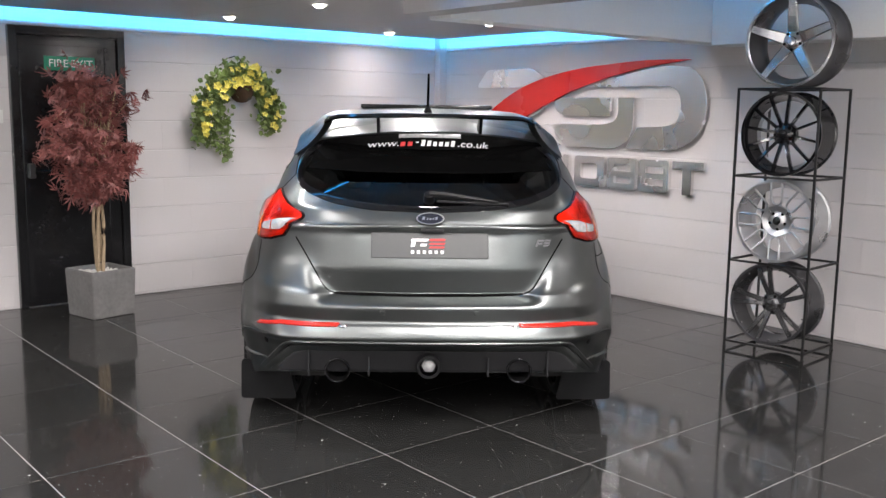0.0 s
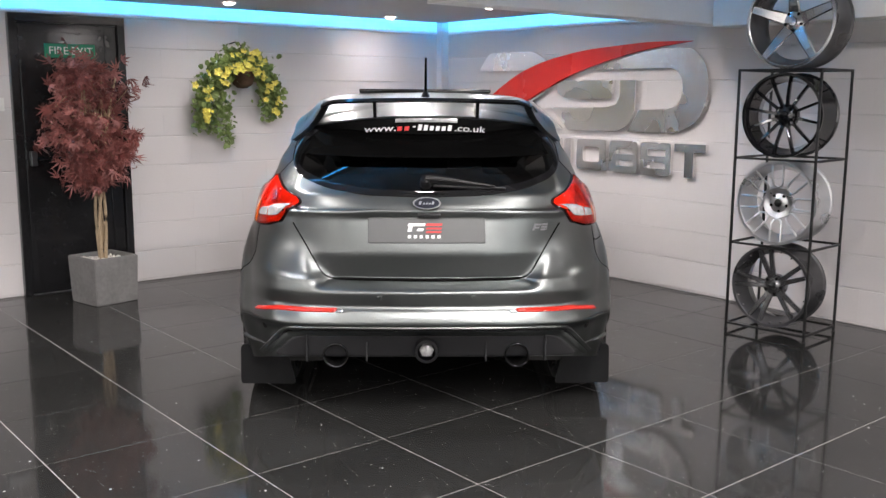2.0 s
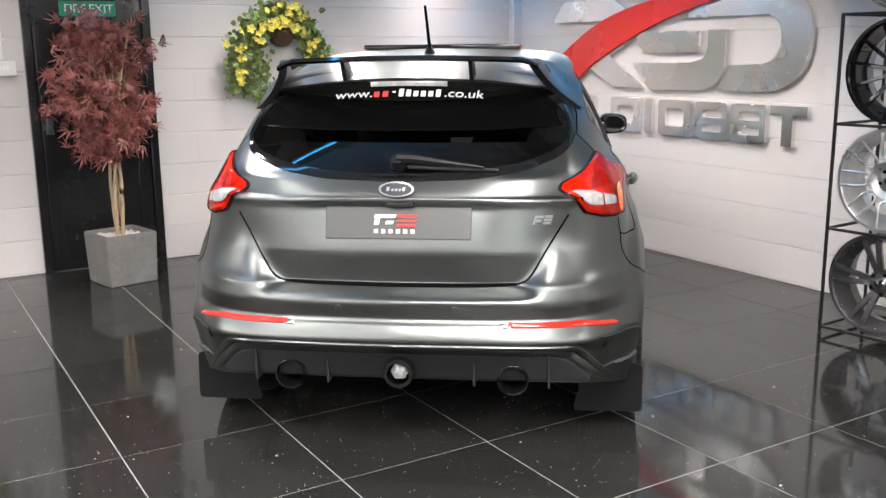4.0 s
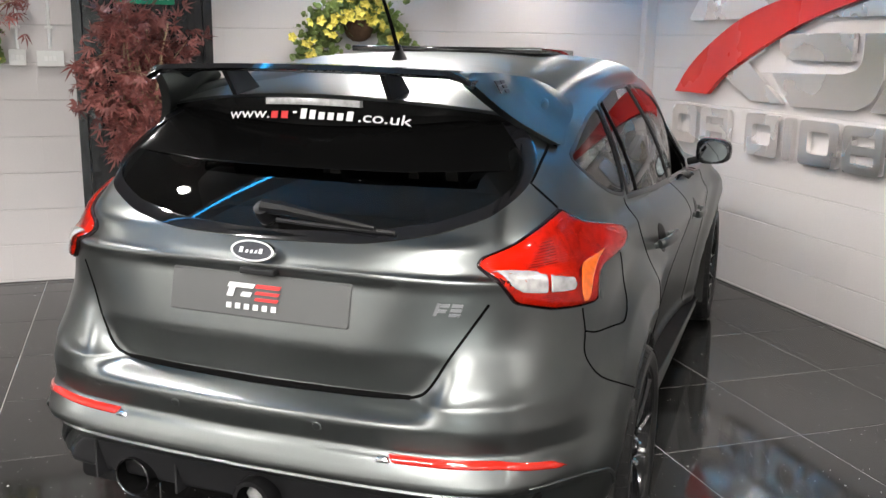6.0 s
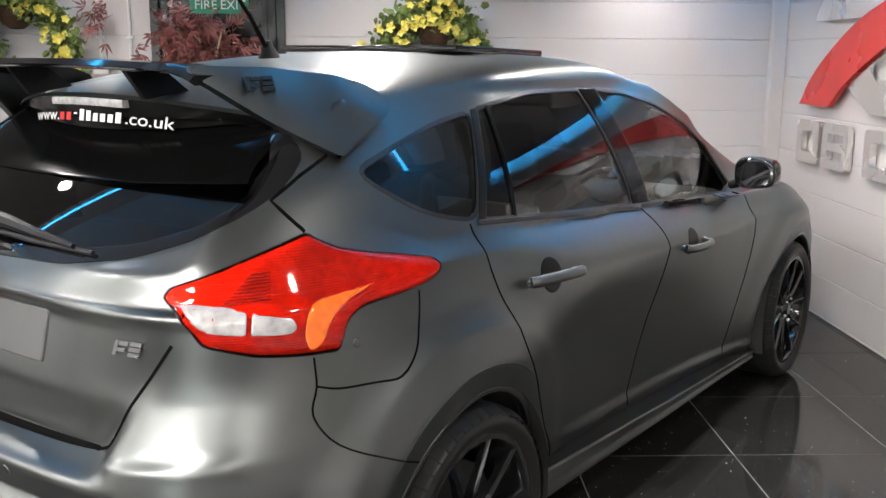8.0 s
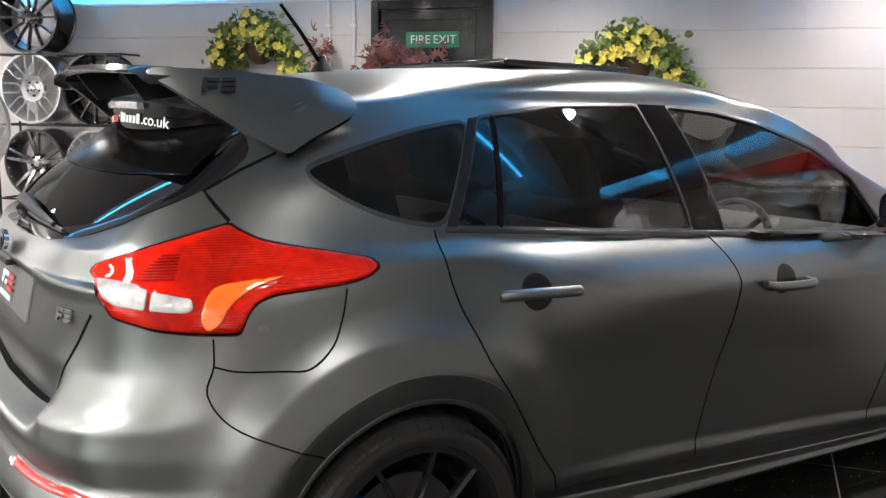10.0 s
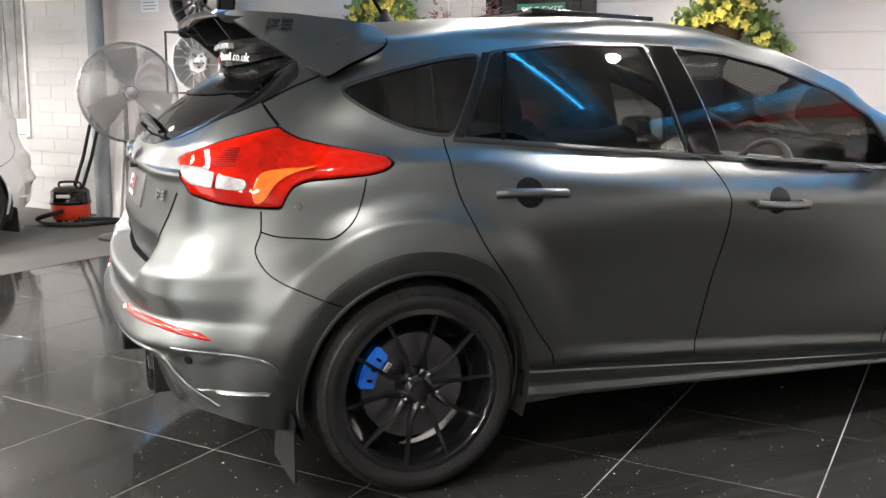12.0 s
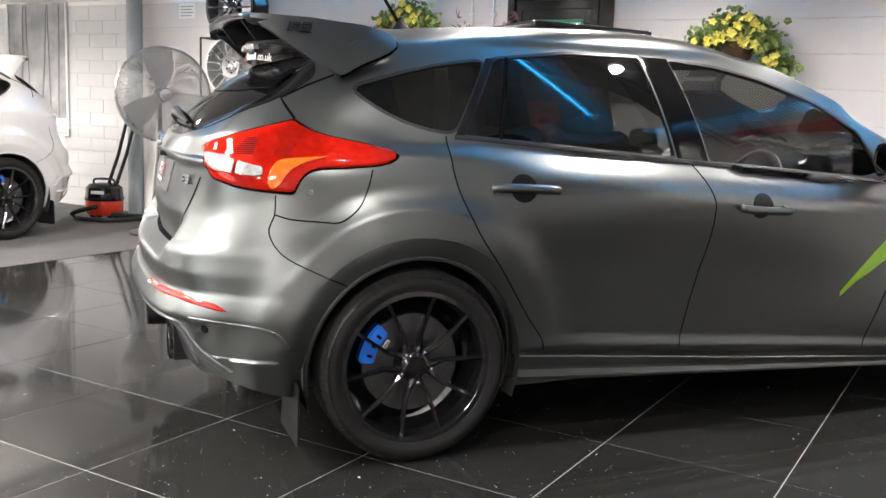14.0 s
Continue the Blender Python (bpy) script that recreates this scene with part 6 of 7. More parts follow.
def hatchback():
    car = thing("hatchback_car", "satin dark grey hatchback car with large black rear wing", "car", CAR_M)
    for kind, name, label in (("body_side", "body_side", "satin grey bodywork"), ("tailgate", "tailgate", ""), ("rear_bumper", "rear_bumper", ""), ("roof_panel", "roof_panel", ""), ("bonnet", "bonnet", ""),
                              ("rear_door_r", "rear_door", ""), ("rear_door_l", "rear_door", ""), ("front_door_r", "front_door", ""), ("front_door_l", "front_door", "")):
        panel(kind, name, M_PAINT, car, label)
    glass = {"quarter_window_r": M_GLASS, "quarter_window_l": M_GLASS, "rear_door_window_r": M_GLASS, "rear_door_window_l": M_GLASS, "front_door_window_r": M_GLASSFRONT, "front_door_window_l": M_GLASSFRONT, "rear_window": M_GLASS, "windscreen": M_GLASSFRONT}
    for kind, mat in glass.items():
        make = panel if kind == "windscreen" else pane
        ob = make(kind, kind[:-2] if kind[-2:] in ("_r", "_l") else kind, mat, car, "dark tinted glass" if mat is M_GLASS else "clear glass")
        ob.visible_shadow = False
    panel("", "cabin_lining", M_LINING, car, "dark inner lining", .022, lambda k: k not in glass and k[:4] != "arch")
    # underside
    part("floor_pan", bm_box(.62, -.66, .20, 4.0, .66, .26, .01), M_LINING, car)
    for u in (AXLE_R, AXLE_F):
        for s in (-1, 1):
            arc = [(.365 * K * math.cos(a), .365 * K * math.sin(a)) for a in np.linspace(-.35, math.pi + .35, 22)]
            bm = bmesh.new()
            A = [bm.verts.new((u * K + x, -s * .50, HUB_Z * K + z)) for x, z in arc]
            B = [bm.verts.new((u * K + x, -s * .872, HUB_Z * K + z)) for x, z in arc]
            for i in range(len(arc) - 1):
                bm.faces.new((A[i], A[i + 1], B[i + 1], B[i]))
            bm.faces.new(A)
            part("arch_liner", bm, M_LINING, car, "", True)
            ring = [(u + .349 * math.cos(a), HUB_Z + .004 + .349 * math.sin(a)) for a in np.linspace(-.33, math.pi + .33, 50)]
            part("arch_lip", cast_strip(SIDE, ring, .012, .003, False, s < 0, sink=.012), M_PAINT, car, "", True)
            fold = [(u + .419 * math.cos(a), HUB_Z + .419 * math.sin(a)) for a in np.linspace(.95, math.pi - .72, 40)]
            part("arch_fold", cast_strip(SIDE, fold, .007, .0012, False, s < 0, sink=.003), M_PAINT, car, "", True)
    # windows' black surrounds
    for s in (False, True):
        for outline in (QUARTER_WIN, REAR_WIN, FRONT_WIN):
            part("window_surround", cast_strip(SIDE, outline, .010, .0016, True, s), M_TRIM, car, "satin dark window trim")
        part("belt_trim", cast_strip(SIDE, [(.945, 1.040), (1.86, .972), (2.70, .914)], .013, .004, False, s), M_TRIM, car, "satin dark belt strip")
        part("window_divider", cast_strip(SIDE, [(1.175, 1.306), (1.105, 1.036)], .012, .002, False, s), M_SEAL, car)
        part("pillar_cover", cast_patch(SIDE, [(.950, 1.046), (.980, 1.043), (1.128, 1.303), (1.098, 1.299)], .0015, .004, .012, s, .002), M_BLACKSATIN, car, "dark bar between the side windows", True)
        part("pillar_cover", cast_patch(SIDE, PILLAR, .0015, .003, .02, s, .002), M_PILLAR, car, "black pillar cover", True)
        for line in (DOOR_GAP, B_GAP, FRONT_GAP, BUMPER_GAP):
            part("panel_gap", cast_strip(SIDE, line, .0038, .0017, False, s, .01), M_GAP, car, "dark panel gap")
        skirt = part("side_skirt", side_skirt(s, SKIRT), M_PAINT, car, "deep side skirt")
        # black strip on the ledge paints the shade between doors and skirt
        part("sill_seal", side_skirt(s, [(.69, .05), (.8165, .012), (.8165, -.05), (.69, -.05)]), M_BLACKSATIN, skirt, "black seal under the doors")
        # tail lamp: dark seal, red lens, clear band
        seal = part("tail_lamp", cast_patch(OBLIQUE, LAMP, .009, .008, .009, s), M_LAMPDARK, car, "red and clear tail lamp")
        small = [(.775 + (q - .775) * .986, .96 + (z - .96) * .965) for q, z in LAMP]
        part("lamp_bowl", cast_patch(OBLIQUE, [(.775 + (q - .775) * .968, .96 + (z - .96) * .925) for q, z in LAMP], .001, .004, .014, s, .0095), M_BOWL, seal, "silvered reflector", True)
        part("lamp_lens", cast_patch(OBLIQUE, small, .014, .016, .009, s, .005), M_LENSRED, seal, "glossy red lens", True)
        for outline in LAMP_CLEAR:
            part("lamp_clear", cast_patch(OBLIQUE, outline, .002, .005, .007, s, .0185), M_LAMPCLEAR, seal, "clear white band", True)
        # patch that paints the reflector's orange glow onto the red lens
        part("lamp_amber", cast_patch(OBLIQUE, LAMP_GLOW, .0012, .006, .010, s, .0186), M_LAMPGLOW, seal, "orange lens part", True)
        ribs = bmesh.new()
        for k in range(9):
            z = .962 + k * .0060
            cast_strip(OBLIQUE, [(.615 + k * .006, z), (.70, z + .002)], .0014, .0196, False, s, .03, -.017, ribs)
        part("lens_ribs", ribs, M_LAMPRED, seal, "fine ribs in the lens")
        part("reflector", cast_patch(OBLIQUE, REFLECTOR, .006, .006, .01, s), M_LAMPRED, car, "slim red reflector", True)
        part("reflector_end", cast_patch(OBLIQUE, rounded([(.255, .520), (.283, .520), (.283, .536), (.262, .534)], .004), .006, .006, .006, s), M_CHROME, car, "", True)
        part("bumper_blade", cast_patch(SIDE, rounded([(.16, .348), (.30, .334), (.365, .338), (.375, .350), (.355, .356), (.28, .352)], .006), .014, .012, .012, s), M_PAINT, car, "", True)
        part("bumper_insert", cast_strip(OBLIQUE, curve([(.56, .468), (.66, .462), (.80, .452), (.845, .43), (.865, .395)], 4), .012, .006, False, s), M_PAINT, car, "", True)
        for q, z in ((.60, .435),):
            part("parking_sensor", cast_patch(OBLIQUE, [(q + .014 * math.cos(a), z + .014 * math.sin(a)) for a in np.linspace(0, 6.283, 14, endpoint=False)], .003, .004, .008, s), M_BLACKSATIN, car, "", True)
    for v in (-.20, .20):
        part("parking_sensor", cast_patch(REAR, [(v + .012 * math.cos(a), .585 + .012 * math.sin(a)) for a in np.linspace(0, 6.283, 14, endpoint=False)], .002, .004, .008), M_PAINT, car, "", True)
    # strip paints the tailgate's gap together with its shade on the shelf
    part("panel_gap", cast_strip(REAR, [(-.405, .6545), (-.2, .652), (.2, .652), (.405, .6545)], .010, .0015, False), M_GAP, car, "dark gap under the tailgate")
    part("panel_gap", cast_strip(REAR, TAILGATE_GAP, .0065, .0012, False), M_GAP, car, "dark panel gap")
    for s in (False, True):
        part("panel_gap", cast_strip(OBLIQUE, [(.778, 1.081), (.743, 1.113), (.712, 1.143), (.775, 1.186), (.838, 1.222)], .007, .001, False, s), M_GAP, car, "dark panel gap")
    part("flap_cap", cast_patch(SIDE, [(.470 + .011 * math.cos(a), .862 + .011 * math.sin(a)) for a in np.linspace(0, 6.283, 14, endpoint=False)], .0015, .003, .006), M_PAINT, car, "", True)
    part("fuel_flap", cast_strip(SIDE, FLAP_GAP, .0042, .0016, False, False, .01), M_GAP, car, "fuel flap outline")
    part("rear_window_surround", cast_strip(REAR, BACK_GLASS, .026, .003), M_BLACKGLOSS, car, "gloss black window edge", True)
    # the spoiler's dark reflection is painted as a band over the glass
    top_band = [(-.56, 1.175), (-.3, 1.163), (0, 1.162), (.3, 1.163), (.56, 1.175), (.560, 1.225), (.45, 1.315), (0, 1.338), (-.45, 1.315), (-.560, 1.225)]
    part("window_band", cast_patch(REAR, top_band, .001, .004, .04), M_WINGREFL, car, "black band at the glass top", True)
    # diffuser, exhausts, fog lamp
    dif = part("diffuser", cast_patch(REAR, DIFFUSER, .004, .01, .025), M_BLACK, car, "black plastic diffuser", True)
    for drop, width, height in ((0.0, .020, .010), (.031, .026, .006)):
        line = [(-.735 + drop * .6, .300)] + curve([(-.628 + drop * .7, .427 - drop * .8), (-.54 + drop * .3, .450 - drop), (0, .454 - drop), (.54 - drop * .3, .450 - drop), (.628 - drop * .7, .427 - drop * .8)], 4) + [(.735 - drop * .6, .300)]
        part("diffuser_frame", cast_strip(REAR, line, width, height, False), M_PAINT, car, "raised bumper rib", True)
    # the shade between the two ribs is painted as a black strip
    line = [(-.725, .300)] + curve([(-.615, .413), (-.535, .434), (0, .438), (.535, .434), (.615, .413)], 4) + [(.725, .300)]
    part("panel_gap", cast_strip(REAR, line, .007, .0015, False), M_GAP, car, "dark gap between the ribs")
    for v in (-.52, -.26, .26, .52):
        part("diffuser_fin", bm_box(.075, -.004, .30, .15, .004, .43, .002, m=Matrix.Translation((.02, -v * K, 0))), M_BLACK, dif)
    for v in (-.395, .395):
        m = Matrix.Translation((.088, -v * K, .318 * K)) @ Matrix.Rotation(radians(90), 4, "Z")
        pipe = part("exhaust_tip", bm_lathe([(.050, .0), (.053, -.004), (.056, .0), (.056, -.20), (.050, -.20)], 32, m=m, close=True), M_DARKCHROME, car, "dark chrome exhaust tip", True)
        part("exhaust_bore", bm_lathe([(.0001, -.12), (.0495, -.12), (.0497, -.002)], 32, m=m), M_GAP, pipe, "sooty bore")
    m = Matrix.Translation((.075, 0, .345 * K)) @ Matrix.Rotation(radians(90), 4, "Z")
    fog = part("fog_lamp", bm_lathe([(.040, .03), (.052, .03), (.055, .02), (.055, -.10), (.040, -.02)], 32, m=m), M_BLACKSATIN, car, "round rear lamp", True)
    part("fog_lens", bm_lathe([(.0001, .004), (.02, .002), (.034, -.006)], 6, m=m), M_BRAKECLEAR, fog, "clear round lens", True)
    for s in (-1, 1):
        flap = bm_plate(rounded([(-s * .612 * K, .088), (-s * .872 * K, .090), (-s * .868 * K, .285), (-s * .66 * K, .30)], .02), .005, Matrix(((0, 1, 0, .425 * K), (1, 0, 0, 0), (0, 0, 1, 0), (0, 0, 0, 1))))
        part("mudflap", flap, M_BLACKSATIN, car, "black plastic mudflap")
    # plate, badges
    plate = part("show_plate", cast_patch(REAR, rounded([(-.252, .810), (.252, .810), (.252, .918), (-.252, .918)], .008), .005, .004, .03), M_PLATE, car, "plain grey show plate")
    m = on_rear(-.005, .864, .012)
    for x0, x1, z0, z1, mat in ((-.080, -.005, .018, .030, M_DECALW), (-.080, -.062, -.006, .018, M_DECALW), (-.040, -.012, -.004, .008, M_DECALW), (.0, .070, .020, .030, M_DECALR), (.0, .068, .004, .012, M_DECALR), (.0, .066, -.012, -.004, M_DECALR)):
        part("decal_bar", bm_plate([(x0, z0), (x1, z0), (x1 + .006, z1), (x0 + .006, z1)], .001, m), mat, plate)
    for k in range(6):
        part("decal_bar", bm_plate([(-.078 + k * .026, -.036), (-.064 + k * .026, -.036), (-.064 + k * .026, -.022), (-.078 + k * .026, -.022)], .001, m), M_DECALW, plate)
    m = Matrix.Translation(local((.088, 0, .984))) @ Matrix(((0, 1, 0, 0), (-1, 0, 0, 0), (0, 0, 1, 0), (0, 0, 0, 1))) @ Matrix.Rotation(radians(-10), 4, 'X')
    ring = [(.062 * math.cos(a), .027 * math.sin(a)) for a in np.linspace(0, 6.283, 36, endpoint=False)]
    badge = part("oval_badge", bm_plate(ring, .012, m), M_CHROME, car, "chrome rimmed blue oval badge", True)
    part("badge_field", bm_plate([(x * .88, z * .84) for x, z in ring], .012, m @ Matrix.Translation((0, -.0015, 0))), M_BADGEBLUE, badge, "dark blue oval")
    for x, w, h in ((-.036, .011, .013), (-.018, .008, .007), (-.005, .008, .007), (.008, .007, .007), (.020, .010, .012)):
        part("badge_bar", bm_plate([(x, -.006), (x + w, -.006), (x + w + .003, h - .005), (x + .003, h - .005)], .002, m @ Matrix.Translation((0, -.003, 0))), M_CHROME, badge)
    slanted_badge(car, "tailgate_badge", on_rear(.455, .862, .006), .85, M_BADGEGREY)
    part("boot_handle", bm_box(-.02, -.05, -.012, .03, .05, .004, .004, m=Matrix.Translation(local((.108, 0.01, .935)))), M_BLACK, car, "small black boot handle")
    # wiper
    wip = part("wiper", bm_lathe([(.0001, -.035), (.022, -.03), (.026, 0), (.026, .02)], 20, m=on_rear(-.005, 1.055, .01)), M_BLACKSATIN, car, "black rear wiper", True)
    arm = []
    for v, z, h in ((-.005, 1.058, .035), (.06, 1.056, .035), (.16, 1.047, .028), (.29, 1.036, .020)):
        loc, nor = REAR.hit(v, z)
        arm.append(local(loc + nor * h))
    part("wiper_arm", bm_tube(arm, .01, 8, radii=[.020, .017, .012, .006]), M_BLACKSATIN, wip, "", True)
    bl = []
    for v, z in ((.03, 1.044), (.16, 1.039), (.34, 1.032)):
        loc, nor = REAR.hit(v, z)
        bl.append(local(loc + nor * .010))
    part("wiper_blade", bm_tube(bl, .006, 6), M_BLACK, wip)
    rear_wing(car)
    # roof: aerial and lifted glass panel
    foot = part("aerial_foot", bm_lathe([(.030, .0), (.026, .012), (.012, .035), (.007, .05), (.0001, .052)], 20, "Z", m=Matrix.Translation(local((1.0, 0, 1.424))) @ Matrix.Diagonal((1.3, .8, 1, 1))), M_BLACKSATIN, car, "black roof aerial", True)
    part("aerial_rod", bm_tube([local((.99, 0, 1.455)), local((.93, 0, 1.54)), local((.868, 0, 1.615))], .004, 8, radii=[.0075, .0065, .0055]), M_GAP, foot, "", True)
    roof = bm_box(-.20, -.375, 0, .32, .375, .022, .006)
    for v in roof.verts:
        v.co.z += .020 * (1 - (v.co.y / .42) ** 2) - .006 + .012 * max(0.0, -v.co.x / .2)
    part("roof_panel_glass", roof, M_BLACKGLOSS, car, "raised black roof panel", True).location = local((1.60, 0, 1.436))
    # handles
    for s in (False, True):
        for u0, u1, z0, z1 in ((1.049, 1.273, .884, .872), (1.996, 2.216, .828, .813)):
            um, zm = (u0 + u1) / 2, (z0 + z1) / 2
            # flat dark disc paints the shade of the body-coloured handle recess
            cup = cast_patch(SIDE, [(um + .046 * math.cos(a), zm + .006 + .046 * math.sin(a)) for a in np.linspace(0, 6.283, 24, endpoint=False)], .0015, .004, .02, s)
            part("handle_cup", cup, M_BLACKSATIN, car, "dark round handle recess", True)
            m = on_side(um, zm, .030, s)
            L = (u1 - u0) * K / 2
            bar = bm_tube(curve([(-L, .012, .004), (-L * .8, 0, .003), (0, -.006, 0), (L * .8, 0, -.003), (L, .012, -.004)], 5), .012, 10, radii=None)
            for v in bar.verts:
                v.co.z *= 1.25
            bmesh.ops.transform(bar, matrix=m, verts=bar.verts)
            part("door_handle", bar, M_PAINT, car, "satin grey door handle", True)
            for x in (-L * .86, L * .86):
                part("handle_post", bm_box(x - .012, 0, -.009, x + .012, .034, .009, .003, m=m), M_PAINT, car)
        # mirror
        sg = 1 if s else -1
        mx, my, mz = 2.70 * K, sg * .872 * K, 1.005 * K
        mir = bmesh.new()
        bmesh.ops.create_uvsphere(mir, u_segments=28, v_segments=16, radius=1, matrix=Matrix.Translation((mx, my, mz)) @ Matrix.Diagonal((.07, .085, .060, 1)))
        for v in mir.verts:
            p = v.co - Vector((mx, my, mz))
            q = [abs(c / r) ** 0.62 * r * (1 if c > 0 else -1) for c, r in zip(p, (.07, .082, .064))]
            q[2] *= 1 - .10 * (q[1] * sg / .082)
            v.co = Vector((max(mx + q[0], mx - .045), my + q[1], mz + q[2]))
        body = part("door_mirror", mir, M_BLACKGLOSS, car, "black door mirror", True)
        part("mirror_glass", bm_lathe([(.0001, 0), (.9, 0), (1, .1)], 28, m=Matrix.Translation((mx - .047, my, mz)) @ Matrix.Rotation(radians(-90), 4, "Z") @ Matrix.Diagonal((.072, .02, .054, 1))), M_MIRROR, body, "mirror glass")
        part("mirror_stalk", bm_tube([(mx + .02, my - sg * .05, mz - .040), (mx + .04, sg * .755 * K, .945 * K)], .018, 10), M_BLACKSATIN, body, "", True)
    # cabin
    for y in (.37, -.37):
        seat(2.12, y, car, True)
    for y in (.40, 0, -.40):
        seat(1.25, y, car, False)
    dash = bm_box(2.62, -.68, .62, 3.05, .68, .93, .06, seg=3)
    part("dashboard", dash, M_LINING, car, "", True)
    wm = Matrix.Translation((2.50, -.37, .86)) @ Matrix.Rotation(radians(-65), 4, "Y")
    sw = part("steering_wheel", bm_tube([wm @ Vector((.18 * math.cos(a), .18 * math.sin(a), 0)) for a in np.linspace(0, 6.283, 32, endpoint=False)], .015, 8, closed=True), M_BLACKSATIN, car, "black steering wheel", True)
    part("steering_hub", bm_lathe([(.0001, .02), (.06, .015), (.065, -.03)], 20, "Z", m=wm), M_BLACKSATIN, sw, "", True)
    for a in (0.0, 2.3, 3.98):
        part("steering_spoke", bm_tube([wm @ Vector((.05 * math.cos(a + 1.57), .05 * math.sin(a + 1.57), 0)), wm @ Vector((.175 * math.cos(a + 1.57), .175 * math.sin(a + 1.57), 0))], .012, 6), M_BLACKSATIN, sw)
    part("parcel_shelf", bm_box(.45, -.52, .96, .95, .52, .985, .008), M_LINING, car)
    part("rear_view_mirror", bm_box(-.02, -.12, -.035, .02, .12, .035, .015, m=Matrix.Translation((2.50, 0, 1.31))), M_BLACK, car)
    wheel = road_wheel(True)
    car_wheels(car, wheel)
    return car


def plate_sheet():
    """A smooth leaning sheet from the wing's tips down to the body at the plate's foot."""
    pts = [(.335, 1.398, .446), (.44, 1.408, .450), (.545, 1.408, .456), (.42, 1.35, .488), (.50, 1.285, .538)] * 2
    for u, z in ((.600, 1.218), (.662, 1.255), (.726, 1.284), (.766, 1.304), (.79, 1.322), (.70, 1.31), (.66, 1.29), (.74, 1.345), (.78, 1.36)):
        pts.append((u, z, SIDE.hit(u, z)[0].y + .005))
    fit = fitted([(u, w, z) for u, z, w in pts], lambda p: (1, p[0], p[2], p[0] ** 2, p[0] * p[2]), lambda p: p[1])
    return lambda u, z: fit((u, 0, z))


end_plate = plate_sheet()


def rear_wing(car):
    wing = part("wing_deck", wing_surface([(0.0, 0.0), (.5, .006), (1, 0)], "deck"), M_PAINT, car, "grey spoiler deck", True)
    face = part("spoiler_face", wing_surface(None, "face"), M_WINGFACE, car, "gloss black spoiler underside", True)
    blade_bm = bmesh.new()
    rings = []
    for k in range(33):
        v = -.468 + .936 * k / 32
        e = abs(v) / .468
        drop = .012 * e ** 2 + .02 * max(0, e - .9) * 10 * e
        back = .045 * e ** 2
        prof = [(.285 + back, 1.412), (.30 + back, 1.424), (.38 + back, 1.424), (.47 + back, 1.410), (.475 + back, 1.402), (.38 + back, 1.408), (.30 + back, 1.404)]
        rings.append([blade_bm.verts.new(local((u, v, z - drop))) for u, z in prof])
    for A, B in zip(rings, rings[1:]):
        for i in range(len(A)):
            blade_bm.faces.new((A[i], A[(i + 1) % len(A)], B[(i + 1) % len(B)], B[i]))
    blade_bm.faces.new(rings[0]), blade_bm.faces.new(rings[-1])
    bmesh.ops.recalc_face_normals(blade_bm, faces=blade_bm.faces)
    part("wing_blade", blade_bm, M_BLACKGLOSS, car, "gloss black wing blade", True)
    for v in (-.232, .228):
        st = bm_plate([(.40, 1.335), (.52, 1.352), (.44, 1.410), (.34, 1.412)], .014 * 1, Matrix(((K, 0, 0, 0), (0, 1, 0, -v * K - .007), (0, 0, K, 0), (0, 0, 0, 1))))
        part("wing_strut", st, M_BLACKSATIN, car, "black wing strut")
    outline = [(.335, 1.398), (.36, 1.412), (.545, 1.408), (.70, 1.392), (.772, 1.372), (.795, 1.350), (.790, 1.322), (.766, 1.304), (.726, 1.284), (.662, 1.255), (.600, 1.218), (.50, 1.285), (.395, 1.362)]
    for s in (1, -1):
        ep = bm_plate(rounded(outline, .015, 4), .030, None)
        bmesh.ops.subdivide_edges(ep, edges=ep.edges[:], cuts=4, use_grid_fill=True)
        for p in ep.verts:
            u, z, d = p.co.x, p.co.z, p.co.y
            p.co = local((u, s * (end_plate(u, z) + .011 + .026 * ease(.60, .73, u) * ease(1.25, 1.33, z) - d), z))
        bmesh.ops.recalc_face_normals(ep, faces=ep.faces)
        end = part("wing_end_plate", ep, M_PAINT, car, "grey wing end plate", True)
        if s > 0:
            m = Matrix(((1, 0, 0, 0), (0, .812, .584, 0), (0, -.584, .812, 0), (0, 0, 0, 1)))
            m.translation = local((.45, end_plate(.50, 1.372) + .030, 1.360))
            slanted_badge(end, "wing_badge", m, 1.05, M_BLACK, .003)
    for s in (False, True):
        part("panel_gap", cast_strip(SIDE, [(.603, 1.214), (.664, 1.249), (.729, 1.278), (.771, 1.298), (.796, 1.318), (.801, 1.336)], .007, .003, False, s), M_GAP, car, "dark panel gap")
    light = wing_light()
    part("brake_light", light, M_BRAKECLEAR, car, "smoky clear high brake lamp", True)
    def on_face(v, z, lift):
        u, top = wing_edge(v)
        return local((u + .0045 - lift, v, top - .052 + z))

    for words, v0, v1 in (("www.", -.285, -.140), (".co.uk", .128, .268)):
        me = text_mesh(words, .040, .0004)
        lo, hi = min(p.co.x for p in me.vertices), max(p.co.x for p in me.vertices)
        base = min(p.co.y for p in me.vertices)
        for p in me.vertices:
            x, y, d = p.co
            p.co = on_face(v0 + (x - lo) / (hi - lo) * (v1 - v0) + .20 * (y - base), (y - base) * 1.0 - .010, d + .0015)
        me.materials.clear()
        me.materials.append(M_DECALW)
        part_me("lettering", me, face, "white letters " + words)
    marks = [(-.134, .026, .019, M_DECALR), (-.101, .026, .019, M_DECALR), (-.062, .014, .005, M_DECALW)] + [(-.040 + .027 * k, .021, h, M_DECALW) for k, h in enumerate((.027, .024, .019, .019, .019, .025))]
